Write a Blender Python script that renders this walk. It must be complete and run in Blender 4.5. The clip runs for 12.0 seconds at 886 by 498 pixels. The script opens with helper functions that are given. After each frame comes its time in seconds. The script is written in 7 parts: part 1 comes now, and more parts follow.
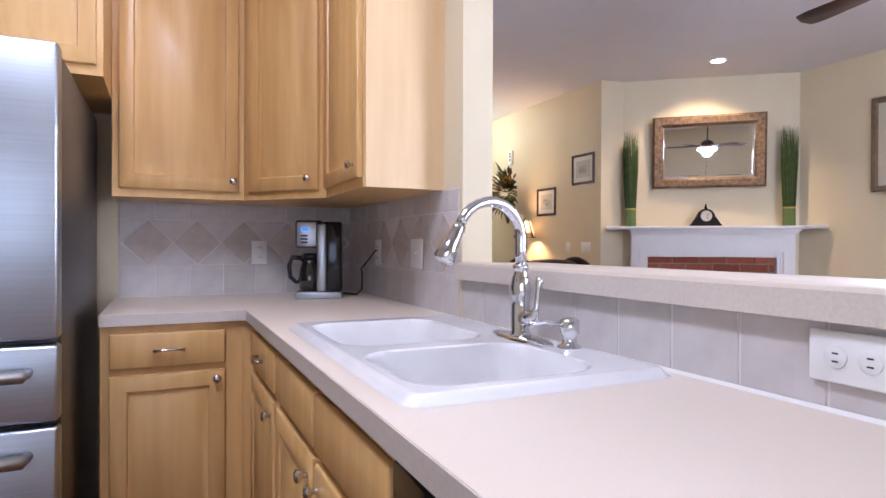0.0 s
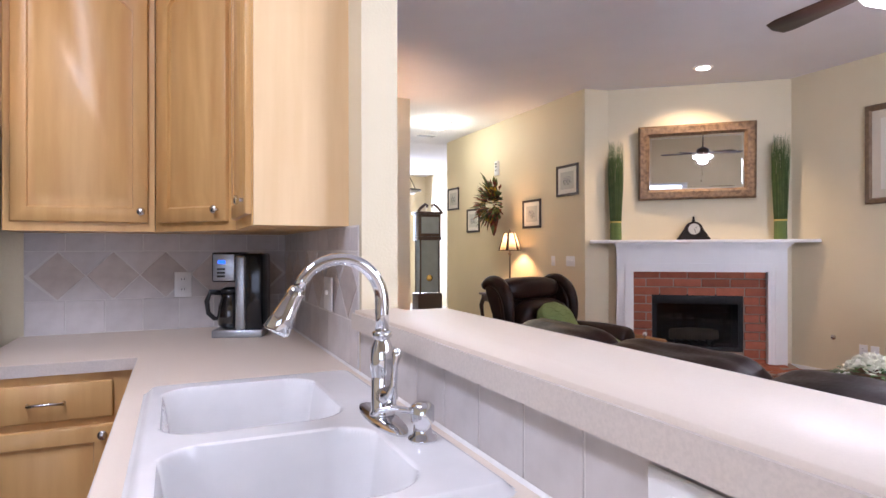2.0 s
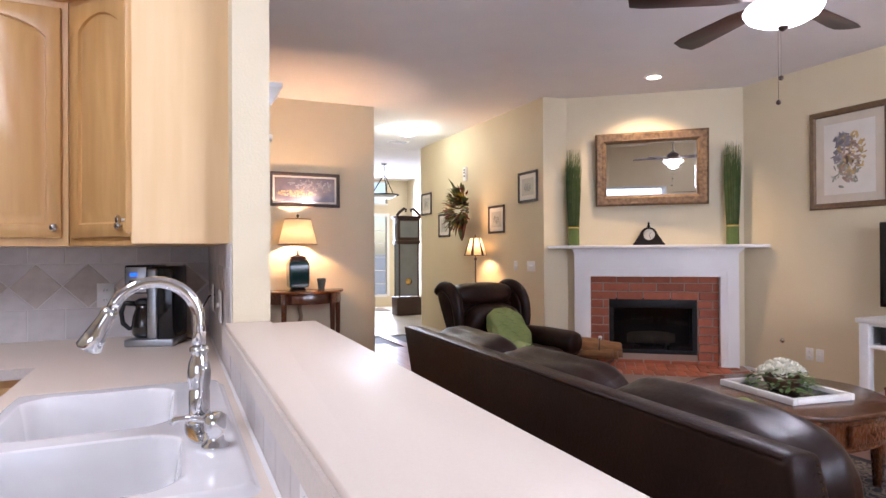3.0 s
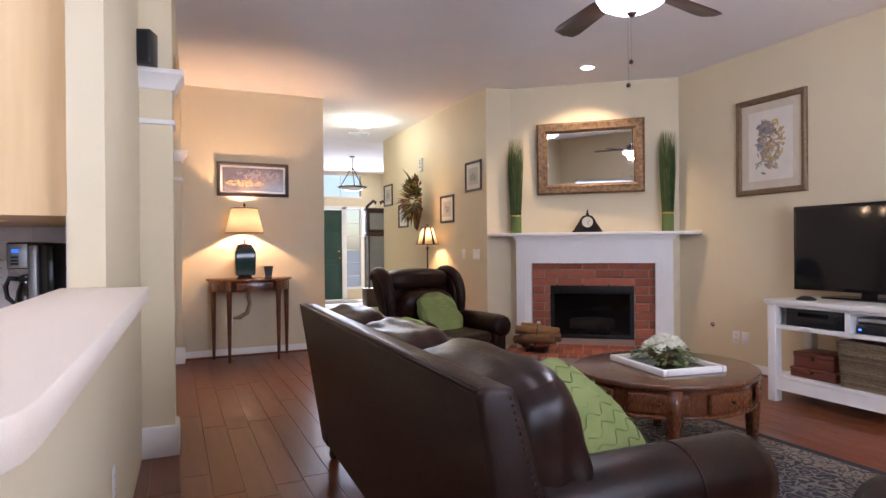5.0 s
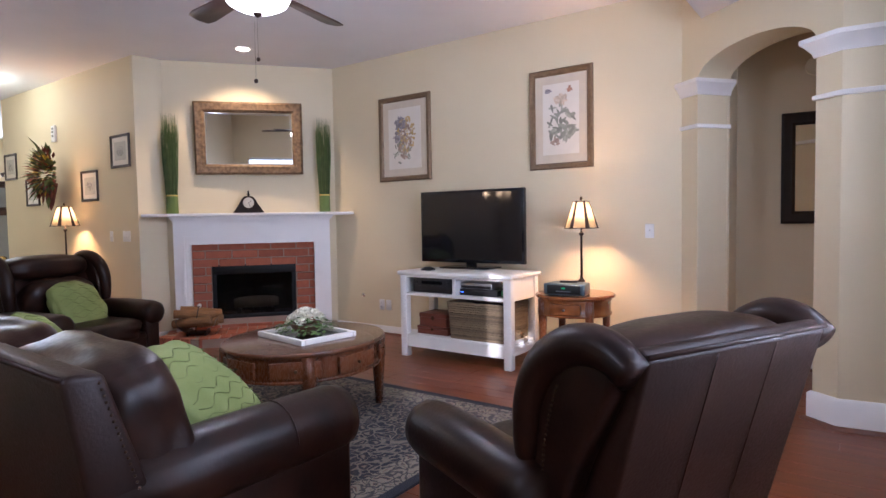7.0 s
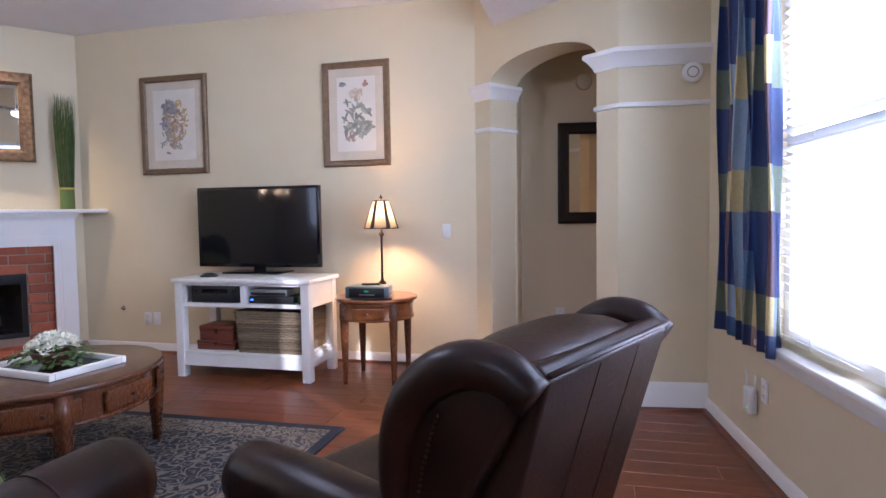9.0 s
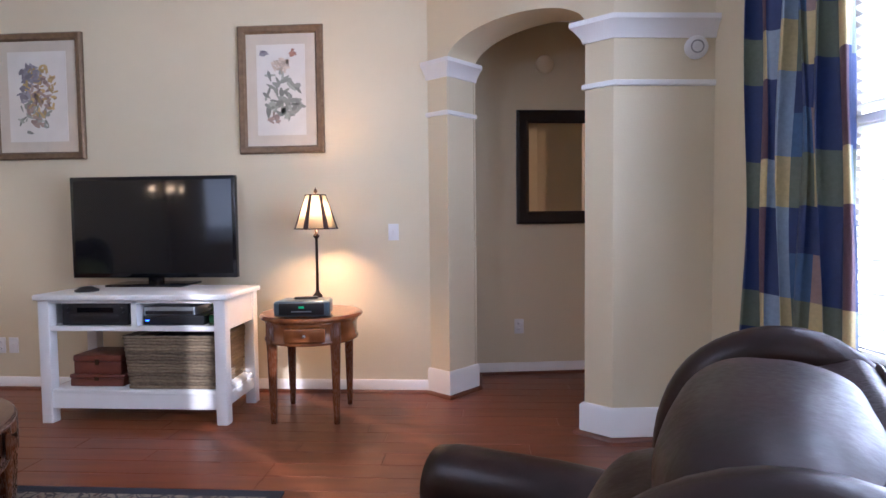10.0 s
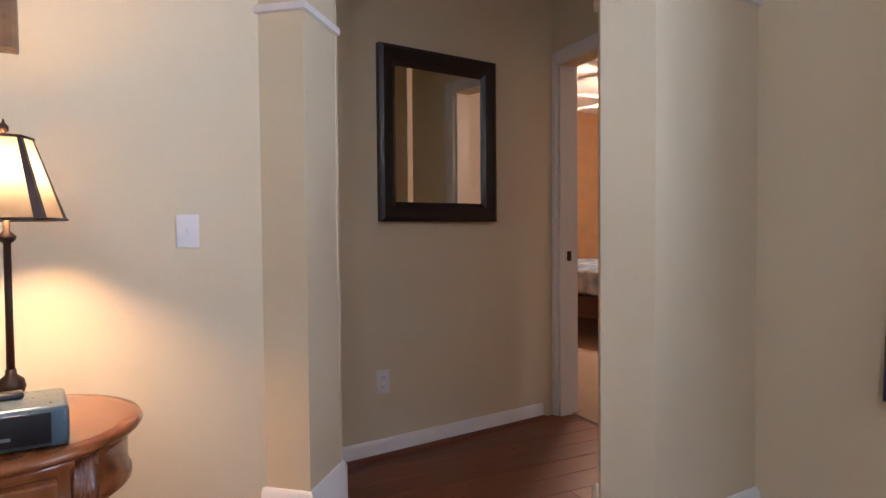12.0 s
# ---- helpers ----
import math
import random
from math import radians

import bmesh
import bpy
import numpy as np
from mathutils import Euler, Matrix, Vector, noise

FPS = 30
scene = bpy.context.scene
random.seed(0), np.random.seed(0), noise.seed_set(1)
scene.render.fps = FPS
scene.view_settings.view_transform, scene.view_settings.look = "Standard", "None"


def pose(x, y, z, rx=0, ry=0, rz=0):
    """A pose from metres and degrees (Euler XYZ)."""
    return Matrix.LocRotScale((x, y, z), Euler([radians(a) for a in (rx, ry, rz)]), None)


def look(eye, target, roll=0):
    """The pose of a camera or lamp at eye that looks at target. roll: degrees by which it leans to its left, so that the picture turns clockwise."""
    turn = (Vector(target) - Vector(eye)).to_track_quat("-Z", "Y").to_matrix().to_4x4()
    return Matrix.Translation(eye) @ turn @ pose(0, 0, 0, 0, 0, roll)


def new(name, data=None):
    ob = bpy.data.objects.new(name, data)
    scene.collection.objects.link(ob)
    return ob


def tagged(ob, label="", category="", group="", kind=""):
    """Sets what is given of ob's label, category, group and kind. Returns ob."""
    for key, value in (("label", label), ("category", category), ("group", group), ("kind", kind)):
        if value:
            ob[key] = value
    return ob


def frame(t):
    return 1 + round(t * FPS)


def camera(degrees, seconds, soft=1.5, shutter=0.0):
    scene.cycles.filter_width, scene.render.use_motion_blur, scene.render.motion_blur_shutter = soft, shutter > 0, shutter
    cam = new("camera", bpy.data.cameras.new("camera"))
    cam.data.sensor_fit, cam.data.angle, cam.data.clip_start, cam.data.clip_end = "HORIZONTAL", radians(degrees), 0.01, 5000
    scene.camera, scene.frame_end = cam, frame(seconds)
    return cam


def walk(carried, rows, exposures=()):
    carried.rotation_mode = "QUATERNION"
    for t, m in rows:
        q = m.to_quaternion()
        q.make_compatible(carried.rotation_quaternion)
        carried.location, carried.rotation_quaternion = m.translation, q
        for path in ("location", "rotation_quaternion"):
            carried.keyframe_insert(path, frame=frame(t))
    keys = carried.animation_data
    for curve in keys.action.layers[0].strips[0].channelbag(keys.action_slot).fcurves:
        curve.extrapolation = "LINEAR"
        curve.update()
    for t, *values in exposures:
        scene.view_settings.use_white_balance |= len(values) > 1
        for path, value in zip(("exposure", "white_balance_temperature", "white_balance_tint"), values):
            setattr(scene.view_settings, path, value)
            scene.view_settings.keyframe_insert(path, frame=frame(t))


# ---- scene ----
# ---- camera and walk ----
cam = camera(73.7, 12.0)
PATH = [
    (0, (0.034, 0.02, 1.16), (0.886, 1.829, 1.149), 0.2),
    (0.5, (0.169, 0.173, 1.126), (1.013, 1.986, 1.115), 0.1),
    (1, (0.223, 0.244, 1.111), (1.048, 2.066, 1.102), 0.1),
    (1.5, (0.309, 0.226, 1.203), (1.131, 2.05, 1.2), -0.0),
    (2, (0.434, 0.078, 1.283), (1.259, 1.9, 1.286), -0.1),
    (2.5, (0.572, -0.099, 1.31), (1.4, 1.722, 1.314), -0.1),
    (3, (0.775, -0.207, 1.329), (1.602, 1.614, 1.337), -0.3),
    (4.8, (1.256, -0.552, 1.239), (2.068, 1.276, 1.247), -0.5),
    (5, (1.274, -0.586, 1.232), (2.106, 1.233, 1.227), -0.5),
    (5.5, (1.295, -0.663, 1.224), (2.307, 1.062, 1.179), -0.5),
    (6, (1.288, -0.78, 1.253), (2.53, 0.786, 1.17), -0.7),
    (6.5, (1.298, -0.878, 1.263), (2.754, 0.49, 1.169), -0.8),
    (7, (1.308, -0.936, 1.269), (2.932, 0.226, 1.171), -1.0),
    (9, (1.467, -0.613, 1.272), (3.408, -0.143, 1.161), -0.8),
    (9.5, (1.757, -0.334, 1.248), (3.736, -0.065, 1.141), -0.7),
    (10, (2.154, -0.108, 1.236), (4.146, 0.028, 1.135), -0.6),
    (10.5, (2.596, 0.15, 1.222), (4.587, -0.015, 1.123), -0.6),
    (11, (3.081, 0.303, 1.189), (5.04, -0.093, 1.102), -0.6),
    (11.5, (3.539, 0.489, 1.174), (5.458, -0.07, 1.103), -0.4),
    (12, (4.026, 0.602, 1.142), (5.833, -0.251, 1.08), -0.5),
]
EXPOSURES = [(0.0, 0.27, 5550, 24), (2.5, 0.28, 5750, 24), (5.0, 0.14, 5800, 24), (6.5, 0.14, 5550, 24), (9.0, 0.15, 5150, 22), (10.0, 0.12, 5150, 22), (11.5, 0.02, 5500, 20), (12.0, 0.02, 5500, 20)]
walk(cam, [(t, look(e, g, r)) for t, e, g, r in PATH], EXPOSURES)

# ---- world and lights ----
world = bpy.data.worlds.new("sky")
scene.world = world
world.use_nodes = True
wn = world.node_tree
sky = wn.nodes.new("ShaderNodeTexSky")
sky.sky_type, sky.sun_disc = "NISHITA", False
SUN_EL, SUN_AZ = radians(19), radians(221.0)
sky.sun_elevation, sky.sun_rotation = SUN_EL, SUN_AZ
wn.links.new(sky.outputs[0], wn.nodes["Background"].inputs[0])
wn.nodes["Background"].inputs[1].default_value = 0.13


def lamp(name, kind, power, colour, m, **more):
    data = bpy.data.lights.new(name, kind)
    data.energy, data.color = power, colour
    for key, value in more.items():
        if key == "size":
            data.shape, data.size, data.size_y = "RECTANGLE", value[0], value[1]
        if key == "radius":
            data.shadow_soft_size = value
        if key == "cone":
            data.spot_size, data.spot_blend = radians(value), 0.6
        if key == "angle":
            data.angle = radians(value)
    ob = new(name, data)
    ob.matrix_world = m
    return ob


WARM, SOFT, DAY = (1.0, 0.62, 0.3), (1.0, 0.86, 0.7), (0.86, 0.93, 1.0)
sun_way = Vector((math.sin(SUN_AZ) * math.cos(SUN_EL), math.cos(SUN_AZ) * math.cos(SUN_EL), math.sin(SUN_EL)))
lamp("sun", "SUN", 5.0, (1.0, 0.95, 0.88), look(sun_way * 30, (0, 0, 0)), angle=0.5)
lamp("window_daylight", "AREA", 150, DAY, look((3.5, -1.55, 1.6), (3.5, 0, 1.3)), size=(1.9, 1.8))
lamp("foyer_daylight", "AREA", 120, DAY, look((5.3, 13.2, 1.7), (4.6, 8, 1.2)), size=(1.3, 2.4))
lamp("nook_daylight", "AREA", 14, (0.78, 0.89, 1.0), look((-0.9, -1.90, 1.31), (-0.9, 0, 1.2)), size=(2.0, 1.1))
lamp("dining_daylight", "AREA", 12, DAY, look((-2.17, 5.0, 1.5), (0, 5.0, 1.2)), size=(1.5, 1.3))
lamp("kitchen_tube", "AREA", 28, (0.93, 0.96, 1.0), look((-0.3, 0.9, 2.93), (-0.3, 0.9, 0)), size=(0.4, 1.2))
lamp("fan_bulb", "POINT", 135, (0.97, 0.95, 0.95), pose(3.22, 1.54, 2.345), radius=0.08)
lamp("fireplace_spot", "SPOT", 75, (1.0, 0.72, 0.4), look((5.16, 4.31, 3.03), (5.42, 4.75, 1.6)), cone=110, radius=0.04)
lamp("hall_bulb", "POINT", 19, (0.97, 1.0, 0.74), pose(3.8, 7.65, 2.82), radius=0.1)
lamp("bedroom_bulb", "POINT", 100, (1.0, 0.62, 0.33), pose(8.6, -3.6, 2.2), radius=0.1)

# ---- materials ----


def mat(name, base, rough=0.5, metal=0.0, second=None, scale=6.0, amount=0.5, stretch=(1, 1, 1), bump=0.0, bump_scale=80.0, coat=0.0, detail=6.0, vary=0.0, spec=0.5, rough_var=0.08):
    """A principled material: two noise scales mix base and second, fine noise gives relief, vary shifts the value from piece to piece."""
    m = bpy.data.materials.new(name)
    m.use_nodes = True
    t = m.node_tree
    n, l = t.nodes, t.links
    p = n["Principled BSDF"]
    p.inputs["Metallic"].default_value = metal
    p.inputs["Coat Weight"].default_value = coat
    p.inputs["Coat Roughness"].default_value = 0.12
    p.inputs["Specular IOR Level"].default_value = spec
    second = second or tuple(c * 0.82 for c in base)
    co = n.new("ShaderNodeTexCoord")
    mp = n.new("ShaderNodeMapping")
    mp.inputs["Scale"].default_value = stretch
    l.new(co.outputs["Object"], mp.inputs[0])
    a = n.new("ShaderNodeTexNoise")
    a.inputs["Scale"].default_value, a.inputs["Detail"].default_value = scale, detail
    l.new(mp.outputs[0], a.inputs["Vector"])
    ramp = n.new("ShaderNodeMapRange")
    ramp.inputs[1].default_value, ramp.inputs[2].default_value = 0.35, 0.65
    ramp.inputs[3].default_value, ramp.inputs[4].default_value = 0, amount
    l.new(a.outputs[0], ramp.inputs[0])
    mix = n.new("ShaderNodeMix")
    mix.data_type = "RGBA"
    mix.inputs[6].default_value, mix.inputs[7].default_value = (*base, 1), (*second, 1)
    l.new(ramp.outputs[0], mix.inputs[0])
    out = mix.outputs[2]
    if vary:
        info = n.new("ShaderNodeObjectInfo")
        isl = n.new("ShaderNodeNewGeometry")
        add = n.new("ShaderNodeMath")
        l.new(info.outputs["Random"], add.inputs[0])
        l.new(isl.outputs["Random Per Island"], add.inputs[1])
        fr = n.new("ShaderNodeMath")
        fr.operation = "FRACT"
        l.new(add.outputs[0], fr.inputs[0])
        mr = n.new("ShaderNodeMapRange")
        mr.inputs[3].default_value, mr.inputs[4].default_value = 1 - vary, 1 + vary
        l.new(fr.outputs[0], mr.inputs[0])
        hs = n.new("ShaderNodeHueSaturation")
        l.new(mr.outputs[0], hs.inputs["Value"])
        l.new(out, hs.inputs["Color"])
        out = hs.outputs[0]
    l.new(out, p.inputs["Base Color"])
    b = n.new("ShaderNodeTexNoise")
    b.inputs["Scale"].default_value, b.inputs["Detail"].default_value = bump_scale, 4
    l.new(mp.outputs[0], b.inputs["Vector"])
    rr = n.new("ShaderNodeMapRange")
    rr.inputs[3].default_value, rr.inputs[4].default_value = max(rough - rough_var, 0.02), min(rough + rough_var, 1)
    l.new(b.outputs[0], rr.inputs[0])
    l.new(rr.outputs[0], p.inputs["Roughness"])
    if bump:
        bp = n.new("ShaderNodeBump")
        bp.inputs["Strength"].default_value, bp.inputs["Distance"].default_value = bump, 0.004
        l.new(b.outputs[0], bp.inputs["Height"])
        l.new(bp.outputs[0], p.inputs["Normal"])
    return m


def glow(name, colour, strength):
    m = bpy.data.materials.new(name)
    m.use_nodes = True
    p = m.node_tree.nodes["Principled BSDF"]
    p.inputs["Base Color"].default_value = (*colour, 1)
    p.inputs["Emission Color"].default_value = (*colour, 1)
    p.inputs["Emission Strength"].default_value = strength
    return m


def glass_mat(name, colour=(1, 1, 1), rough=0.0, ior=1.45):
    m = bpy.data.materials.new(name)
    m.use_nodes = True
    p = m.node_tree.nodes["Principled BSDF"]
    p.inputs["Base Color"].default_value = (*colour, 1)
    p.inputs["Transmission Weight"].default_value = 1
    p.inputs["Roughness"].default_value, p.inputs["IOR"].default_value = rough, ior
    return m


PAINT = mat("yellow_wall_paint", (0.68, 0.59, 0.40), 0.62, second=(0.64, 0.55, 0.37), scale=2, bump=0.22, bump_scale=120)
CEIL = mat("ceiling_paint", (0.76, 0.74, 0.74), 0.85, second=(0.72, 0.70, 0.70), scale=3, bump=0.3, bump_scale=160)
TRIM = mat("white_trim_paint", (0.78, 0.76, 0.73), 0.4, second=(0.73, 0.71, 0.68), scale=5)
WOODFLOOR = mat("red_brown_floor_board", (0.180, 0.049, 0.017), 0.33, second=(0.112, 0.028, 0.0095), scale=2.2, amount=0.7, stretch=(9, 0.7, 9), detail=4, bump=0.010, bump_scale=9, vary=0.13, rough_var=0.03)
GROUT = mat("grout", (0.70, 0.67, 0.63), 0.9, bump=0.3)
SEAM = mat("dark_floor_seam", (0.03, 0.01, 0.005), 0.6)
CARPET = mat("beige_carpet", (0.42, 0.33, 0.25), 0.95, bump=0.8, bump_scale=300)
FOYER = mat("pale_foyer_tile", (0.62, 0.57, 0.48), 0.3, scale=4, vary=0.06)
LAM = mat("cream_laminate", (0.73, 0.63, 0.52), 0.46, second=(0.70, 0.60, 0.495), scale=220, amount=0.6, rough_var=0.05)
MAPLE = mat("honey_maple", (0.68, 0.42, 0.155), 0.38, second=(0.58, 0.32, 0.105), scale=3, stretch=(7, 7, 0.7), amount=0.75, bump=0.05, bump_scale=60, coat=0.05)
MAPLE_PALE = mat("pale_maple_veneer", (0.74, 0.53, 0.29), 0.42, second=(0.68, 0.46, 0.23), scale=3, stretch=(8, 8, 0.6), amount=0.7, bump=0.04)
STEEL = mat("brushed_steel", (0.46, 0.49, 0.52), 0.36, 1.0, scale=2, stretch=(1, 1, 60), bump=0.03)
CHROME = mat("polished_chrome", (0.75, 0.76, 0.78), 0.07, 1.0, rough_var=0.03)
NICKEL = mat("satin_nickel", (0.62, 0.6, 0.57), 0.25, 1.0)
BLACK = mat("black_plastic", (0.012, 0.012, 0.013), 0.35)
GLOSSBLACK = mat("gloss_black_plastic", (0.006, 0.006, 0.007), 0.12, rough_var=0.03)
WHITEP = mat("white_plastic", (0.8, 0.79, 0.77), 0.35)
ENAMEL = mat("white_enamel", (0.82, 0.81, 0.8), 0.14, rough_var=0.04, coat=0.4)
LEATHER = mat("dark_brown_leather", (0.009, 0.0036, 0.0024), 0.36, second=(0.024, 0.0088, 0.0050), scale=7, amount=0.9, bump=0.16, bump_scale=70, spec=0.24, rough_var=0.12)
BRICK = mat("red_fireplace_brick", (0.36, 0.105, 0.05), 0.8, second=(0.24, 0.07, 0.04), scale=14, bump=0.6, bump_scale=90, vary=0.22)
MORTAR = mat("grey_brown_mortar", (0.34, 0.25, 0.19), 0.95, bump=0.6)
CHERRY = mat("cherry_wood", (0.15, 0.048, 0.016), 0.27, second=(0.075, 0.022, 0.008), scale=4, stretch=(3, 3, 0.5), amount=0.8, bump=0.05, coat=0.35)
DARKWOOD = mat("dark_stained_wood", (0.045, 0.017, 0.009), 0.35, second=(0.025, 0.009, 0.005), scale=5, stretch=(1, 1, 5), coat=0.2)
WHITEWOOD = mat("white_painted_wood", (0.76, 0.74, 0.7), 0.42, second=(0.7, 0.68, 0.64), scale=6, bump=0.05)
MIRROR = mat("mirror_silver", (0.86, 0.87, 0.87), 0.02, 1.0, rough_var=0.0, amount=0.0)
# soot of the firebox; also the painted shade inside the basket
SOOT_AND_SHADE = mat("firebox_soot_and_basket_shade", (0.018, 0.015, 0.013), 0.9, bump=0.5)
BLACKMETAL = mat("black_iron", (0.01, 0.01, 0.01), 0.5, 0.6)

# ---- mesh tools ----


def add_box(bm, x0, x1, y0, y1, z0, z1, bevel=0.0, seg=2):
    r = bmesh.ops.create_cube(bm, size=1)
    vs = r["verts"]
    bmesh.ops.scale(bm, vec=(abs(x1 - x0), abs(y1 - y0), abs(z1 - z0)), verts=vs)
    bmesh.ops.translate(bm, vec=((x0 + x1) / 2, (y0 + y1) / 2, (z0 + z1) / 2), verts=vs)
    if bevel:
        es = list({e for v in vs for e in v.link_edges})
        bmesh.ops.bevel(bm, geom=es, offset=bevel, segments=seg, affect="EDGES", profile=0.5)
    return bm


def box(*a, **k):
    return add_box(bmesh.new(), *a, **k)


def add_prism(bm, pts, z0, z1):
    """An upright prism over a plan polygon."""
    lo = [bm.verts.new((x, y, z0)) for x, y in pts]
    hi = [bm.verts.new((x, y, z1)) for x, y in pts]
    n = len(pts)
    bm.faces.new(lo[::-1]), bm.faces.new(hi)
    for i in range(n):
        bm.faces.new((lo[i], lo[(i + 1) % n], hi[(i + 1) % n], hi[i]))
    bmesh.ops.recalc_face_normals(bm, faces=bm.faces)
    return bm


def prism(pts, z0, z1, bevel=0.0, seg=2):
    bm = add_prism(bmesh.new(), pts, z0, z1)
    if bevel:
        bmesh.ops.bevel(bm, geom=list(bm.edges), offset=bevel, segments=seg, affect="EDGES", profile=0.5)
    return bm


def add_lathe(bm, profile, seg=24, at=(0, 0, 0), flat=1.0, square=0.0):
    """A turned shape: (radius, height) from bottom to top."""
    rings = []
    for r, z in profile:
        ring = []
        for i in range(seg):
            a = 2 * math.pi * i / seg
            k = 1.0
            if square:
                k = 1 / max(abs(math.cos(a)) ** square + abs(math.sin(a)) ** square, 1e-6) ** (1 / square)
            ring.append(bm.verts.new((at[0] + r * k * math.cos(a), at[1] + r * k * flat * math.sin(a), at[2] + z)))
        rings.append(ring)
    for lo, hi in zip(rings, rings[1:]):
        for i in range(seg):
            bm.faces.new((lo[i], lo[(i + 1) % seg], hi[(i + 1) % seg], hi[i]))
    if profile[0][0] > 1e-4:
        bm.faces.new(rings[0][::-1])
    if profile[-1][0] > 1e-4:
        bm.faces.new(rings[-1])
    return bm


def lathe(profile, **k):
    return add_lathe(bmesh.new(), profile, **k)


def add_tube(bm, pts, radius, seg=10, caps=True):
    """A round tube along points; radius may be a list."""
    pts = [Vector(p) for p in pts]
    rs = radius if isinstance(radius, (list, tuple)) else [radius] * len(pts)
    rings, up = [], None
    for i, p in enumerate(pts):
        d = (pts[min(i + 1, len(pts) - 1)] - pts[max(i - 1, 0)]).normalized()
        if up is None:
            up = d.orthogonal().normalized()
        up = (up - d * up.dot(d)).normalized()
        side = d.cross(up)
        rings.append([bm.verts.new(p + rs[i] * (math.cos(2 * math.pi * k / seg) * up + math.sin(2 * math.pi * k / seg) * side)) for k in range(seg)])
    for lo, hi in zip(rings, rings[1:]):
        for k in range(seg):
            bm.faces.new((lo[k], lo[(k + 1) % seg], hi[(k + 1) % seg], hi[k]))
    if caps:
        bm.faces.new(rings[0][::-1]), bm.faces.new(rings[-1])
    return bm


def tube(pts, radius, **k):
    return add_tube(bmesh.new(), pts, radius, **k)


def add_cushion(bm, sx, sy, sz, at=(0, 0, 0), power=4.0, n=14, sag=0.0, wrinkle=0.0, turn=None):
    """A soft block, rounded like a stuffed cushion, with gentle wrinkles."""
    old = set(bm.verts)
    r = bmesh.ops.create_cube(bm, size=2)
    es = list({e for v in r["verts"] for e in v.link_edges})
    bmesh.ops.subdivide_edges(bm, edges=es, cuts=n, use_grid_fill=True)
    vs = [v for v in bm.verts if v not in old]
    off = random.random() * 50
    for v in vs:
        c = v.co.copy()
        k = (abs(c.x) ** power + abs(c.y) ** power + abs(c.z) ** power) ** (1 / power)
        c /= max(k, 1e-6)
        w = wrinkle * noise.noise((c.x * 2.3 + off, c.y * 2.3, c.z * 2.3)) if wrinkle else 0
        p = Vector((c.x * sx / 2, c.y * sy / 2, c.z * sz / 2)) * (1 + w)
        p.z -= sag * (1 - c.x * c.x) * (1 - c.y * c.y)
        if turn is not None:
            p = turn @ p
        v.co = p + Vector(at)
    return bm


def cushion(*a, **k):
    return add_cushion(bmesh.new(), *a, **k)


def add_sweep(bm, path, profile, closed=False):
    """A moulding: a (out, up) profile carried along a level path; out is to the right of the way walked."""
    pts = [Vector((p[0], p[1], 0)) for p in path]
    z = [p[2] if len(p) > 2 else 0 for p in path]
    n, rings = len(pts), []
    for i, p in enumerate(pts):
        a = (p - pts[i - 1]).normalized() if (i > 0 or closed) else None
        b = (pts[(i + 1) % n] - p).normalized() if (i < n - 1 or closed) else None
        a, b = a or b, b or a
        na, nb = Vector((a.y, -a.x, 0)), Vector((b.y, -b.x, 0))
        m = (na + nb)
        m = m / max(m.dot(na), 0.2)
        rings.append([bm.verts.new((p.x + m.x * o, p.y + m.y * o, z[i] + u)) for o, u in profile])
    k = len(profile)
    for i in range(n if closed else n - 1):
        lo, hi = rings[i], rings[(i + 1) % n]
        for j in range(k):
            bm.faces.new((lo[j], lo[(j + 1) % k], hi[(j + 1) % k], hi[j]))
    if not closed:
        bm.faces.new(rings[0]), bm.faces.new(rings[-1][::-1])
    bmesh.ops.recalc_face_normals(bm, faces=bm.faces)
    return bm


def sweep(*a, **k):
    return add_sweep(bmesh.new(), *a, **k)


def moved(bm, m):
    bmesh.ops.transform(bm, matrix=m, verts=bm.verts)
    return bm


def finish(bm, name, material, smooth=True):
    me = bpy.data.meshes.new(name)
    if smooth:
        for f in bm.faces:
            f.smooth = True
        for e in bm.edges:
            if len(e.link_faces) == 2 and e.calc_face_angle(0) > 0.8:
                e.smooth = False
    bm.to_mesh(me)
    bm.free()
    me.materials.append(material)
    return me


def part(name, bm, material, parent, label="", at=None, turn=(0, 0, 0)):
    ob = new(name, bm if isinstance(bm, bpy.types.Mesh) else finish(bm, name, material))
    ob.parent = parent
    if at is not None:
        ob.matrix_basis = pose(*at, *turn)
    return tagged(ob, label) if label else ob


def thing(name, label, category, m=None, group=""):
    ob = new(name)
    ob.empty_display_size = 0.1
    if m is not None:
        ob.matrix_basis = m
    return tagged(ob, label, category, group, "")


def setting(name, bm, material, label="", category=""):
    return tagged(new(name, finish(bm, name, material)), label, category or name.split("_")[0], "", "structure")


def solo(name, bm, material, label, category, m=None, group=""):
    ob = new(name, finish(bm, name, material))
    if m is not None:
        ob.matrix_basis = m
    return tagged(ob, label, category, group)


# ---- structure ----
TOP = 3.07          # ceiling
BARTOP = 1.10
TVX = 6.31          # wall behind the television
WINY = -1.42        # window wall
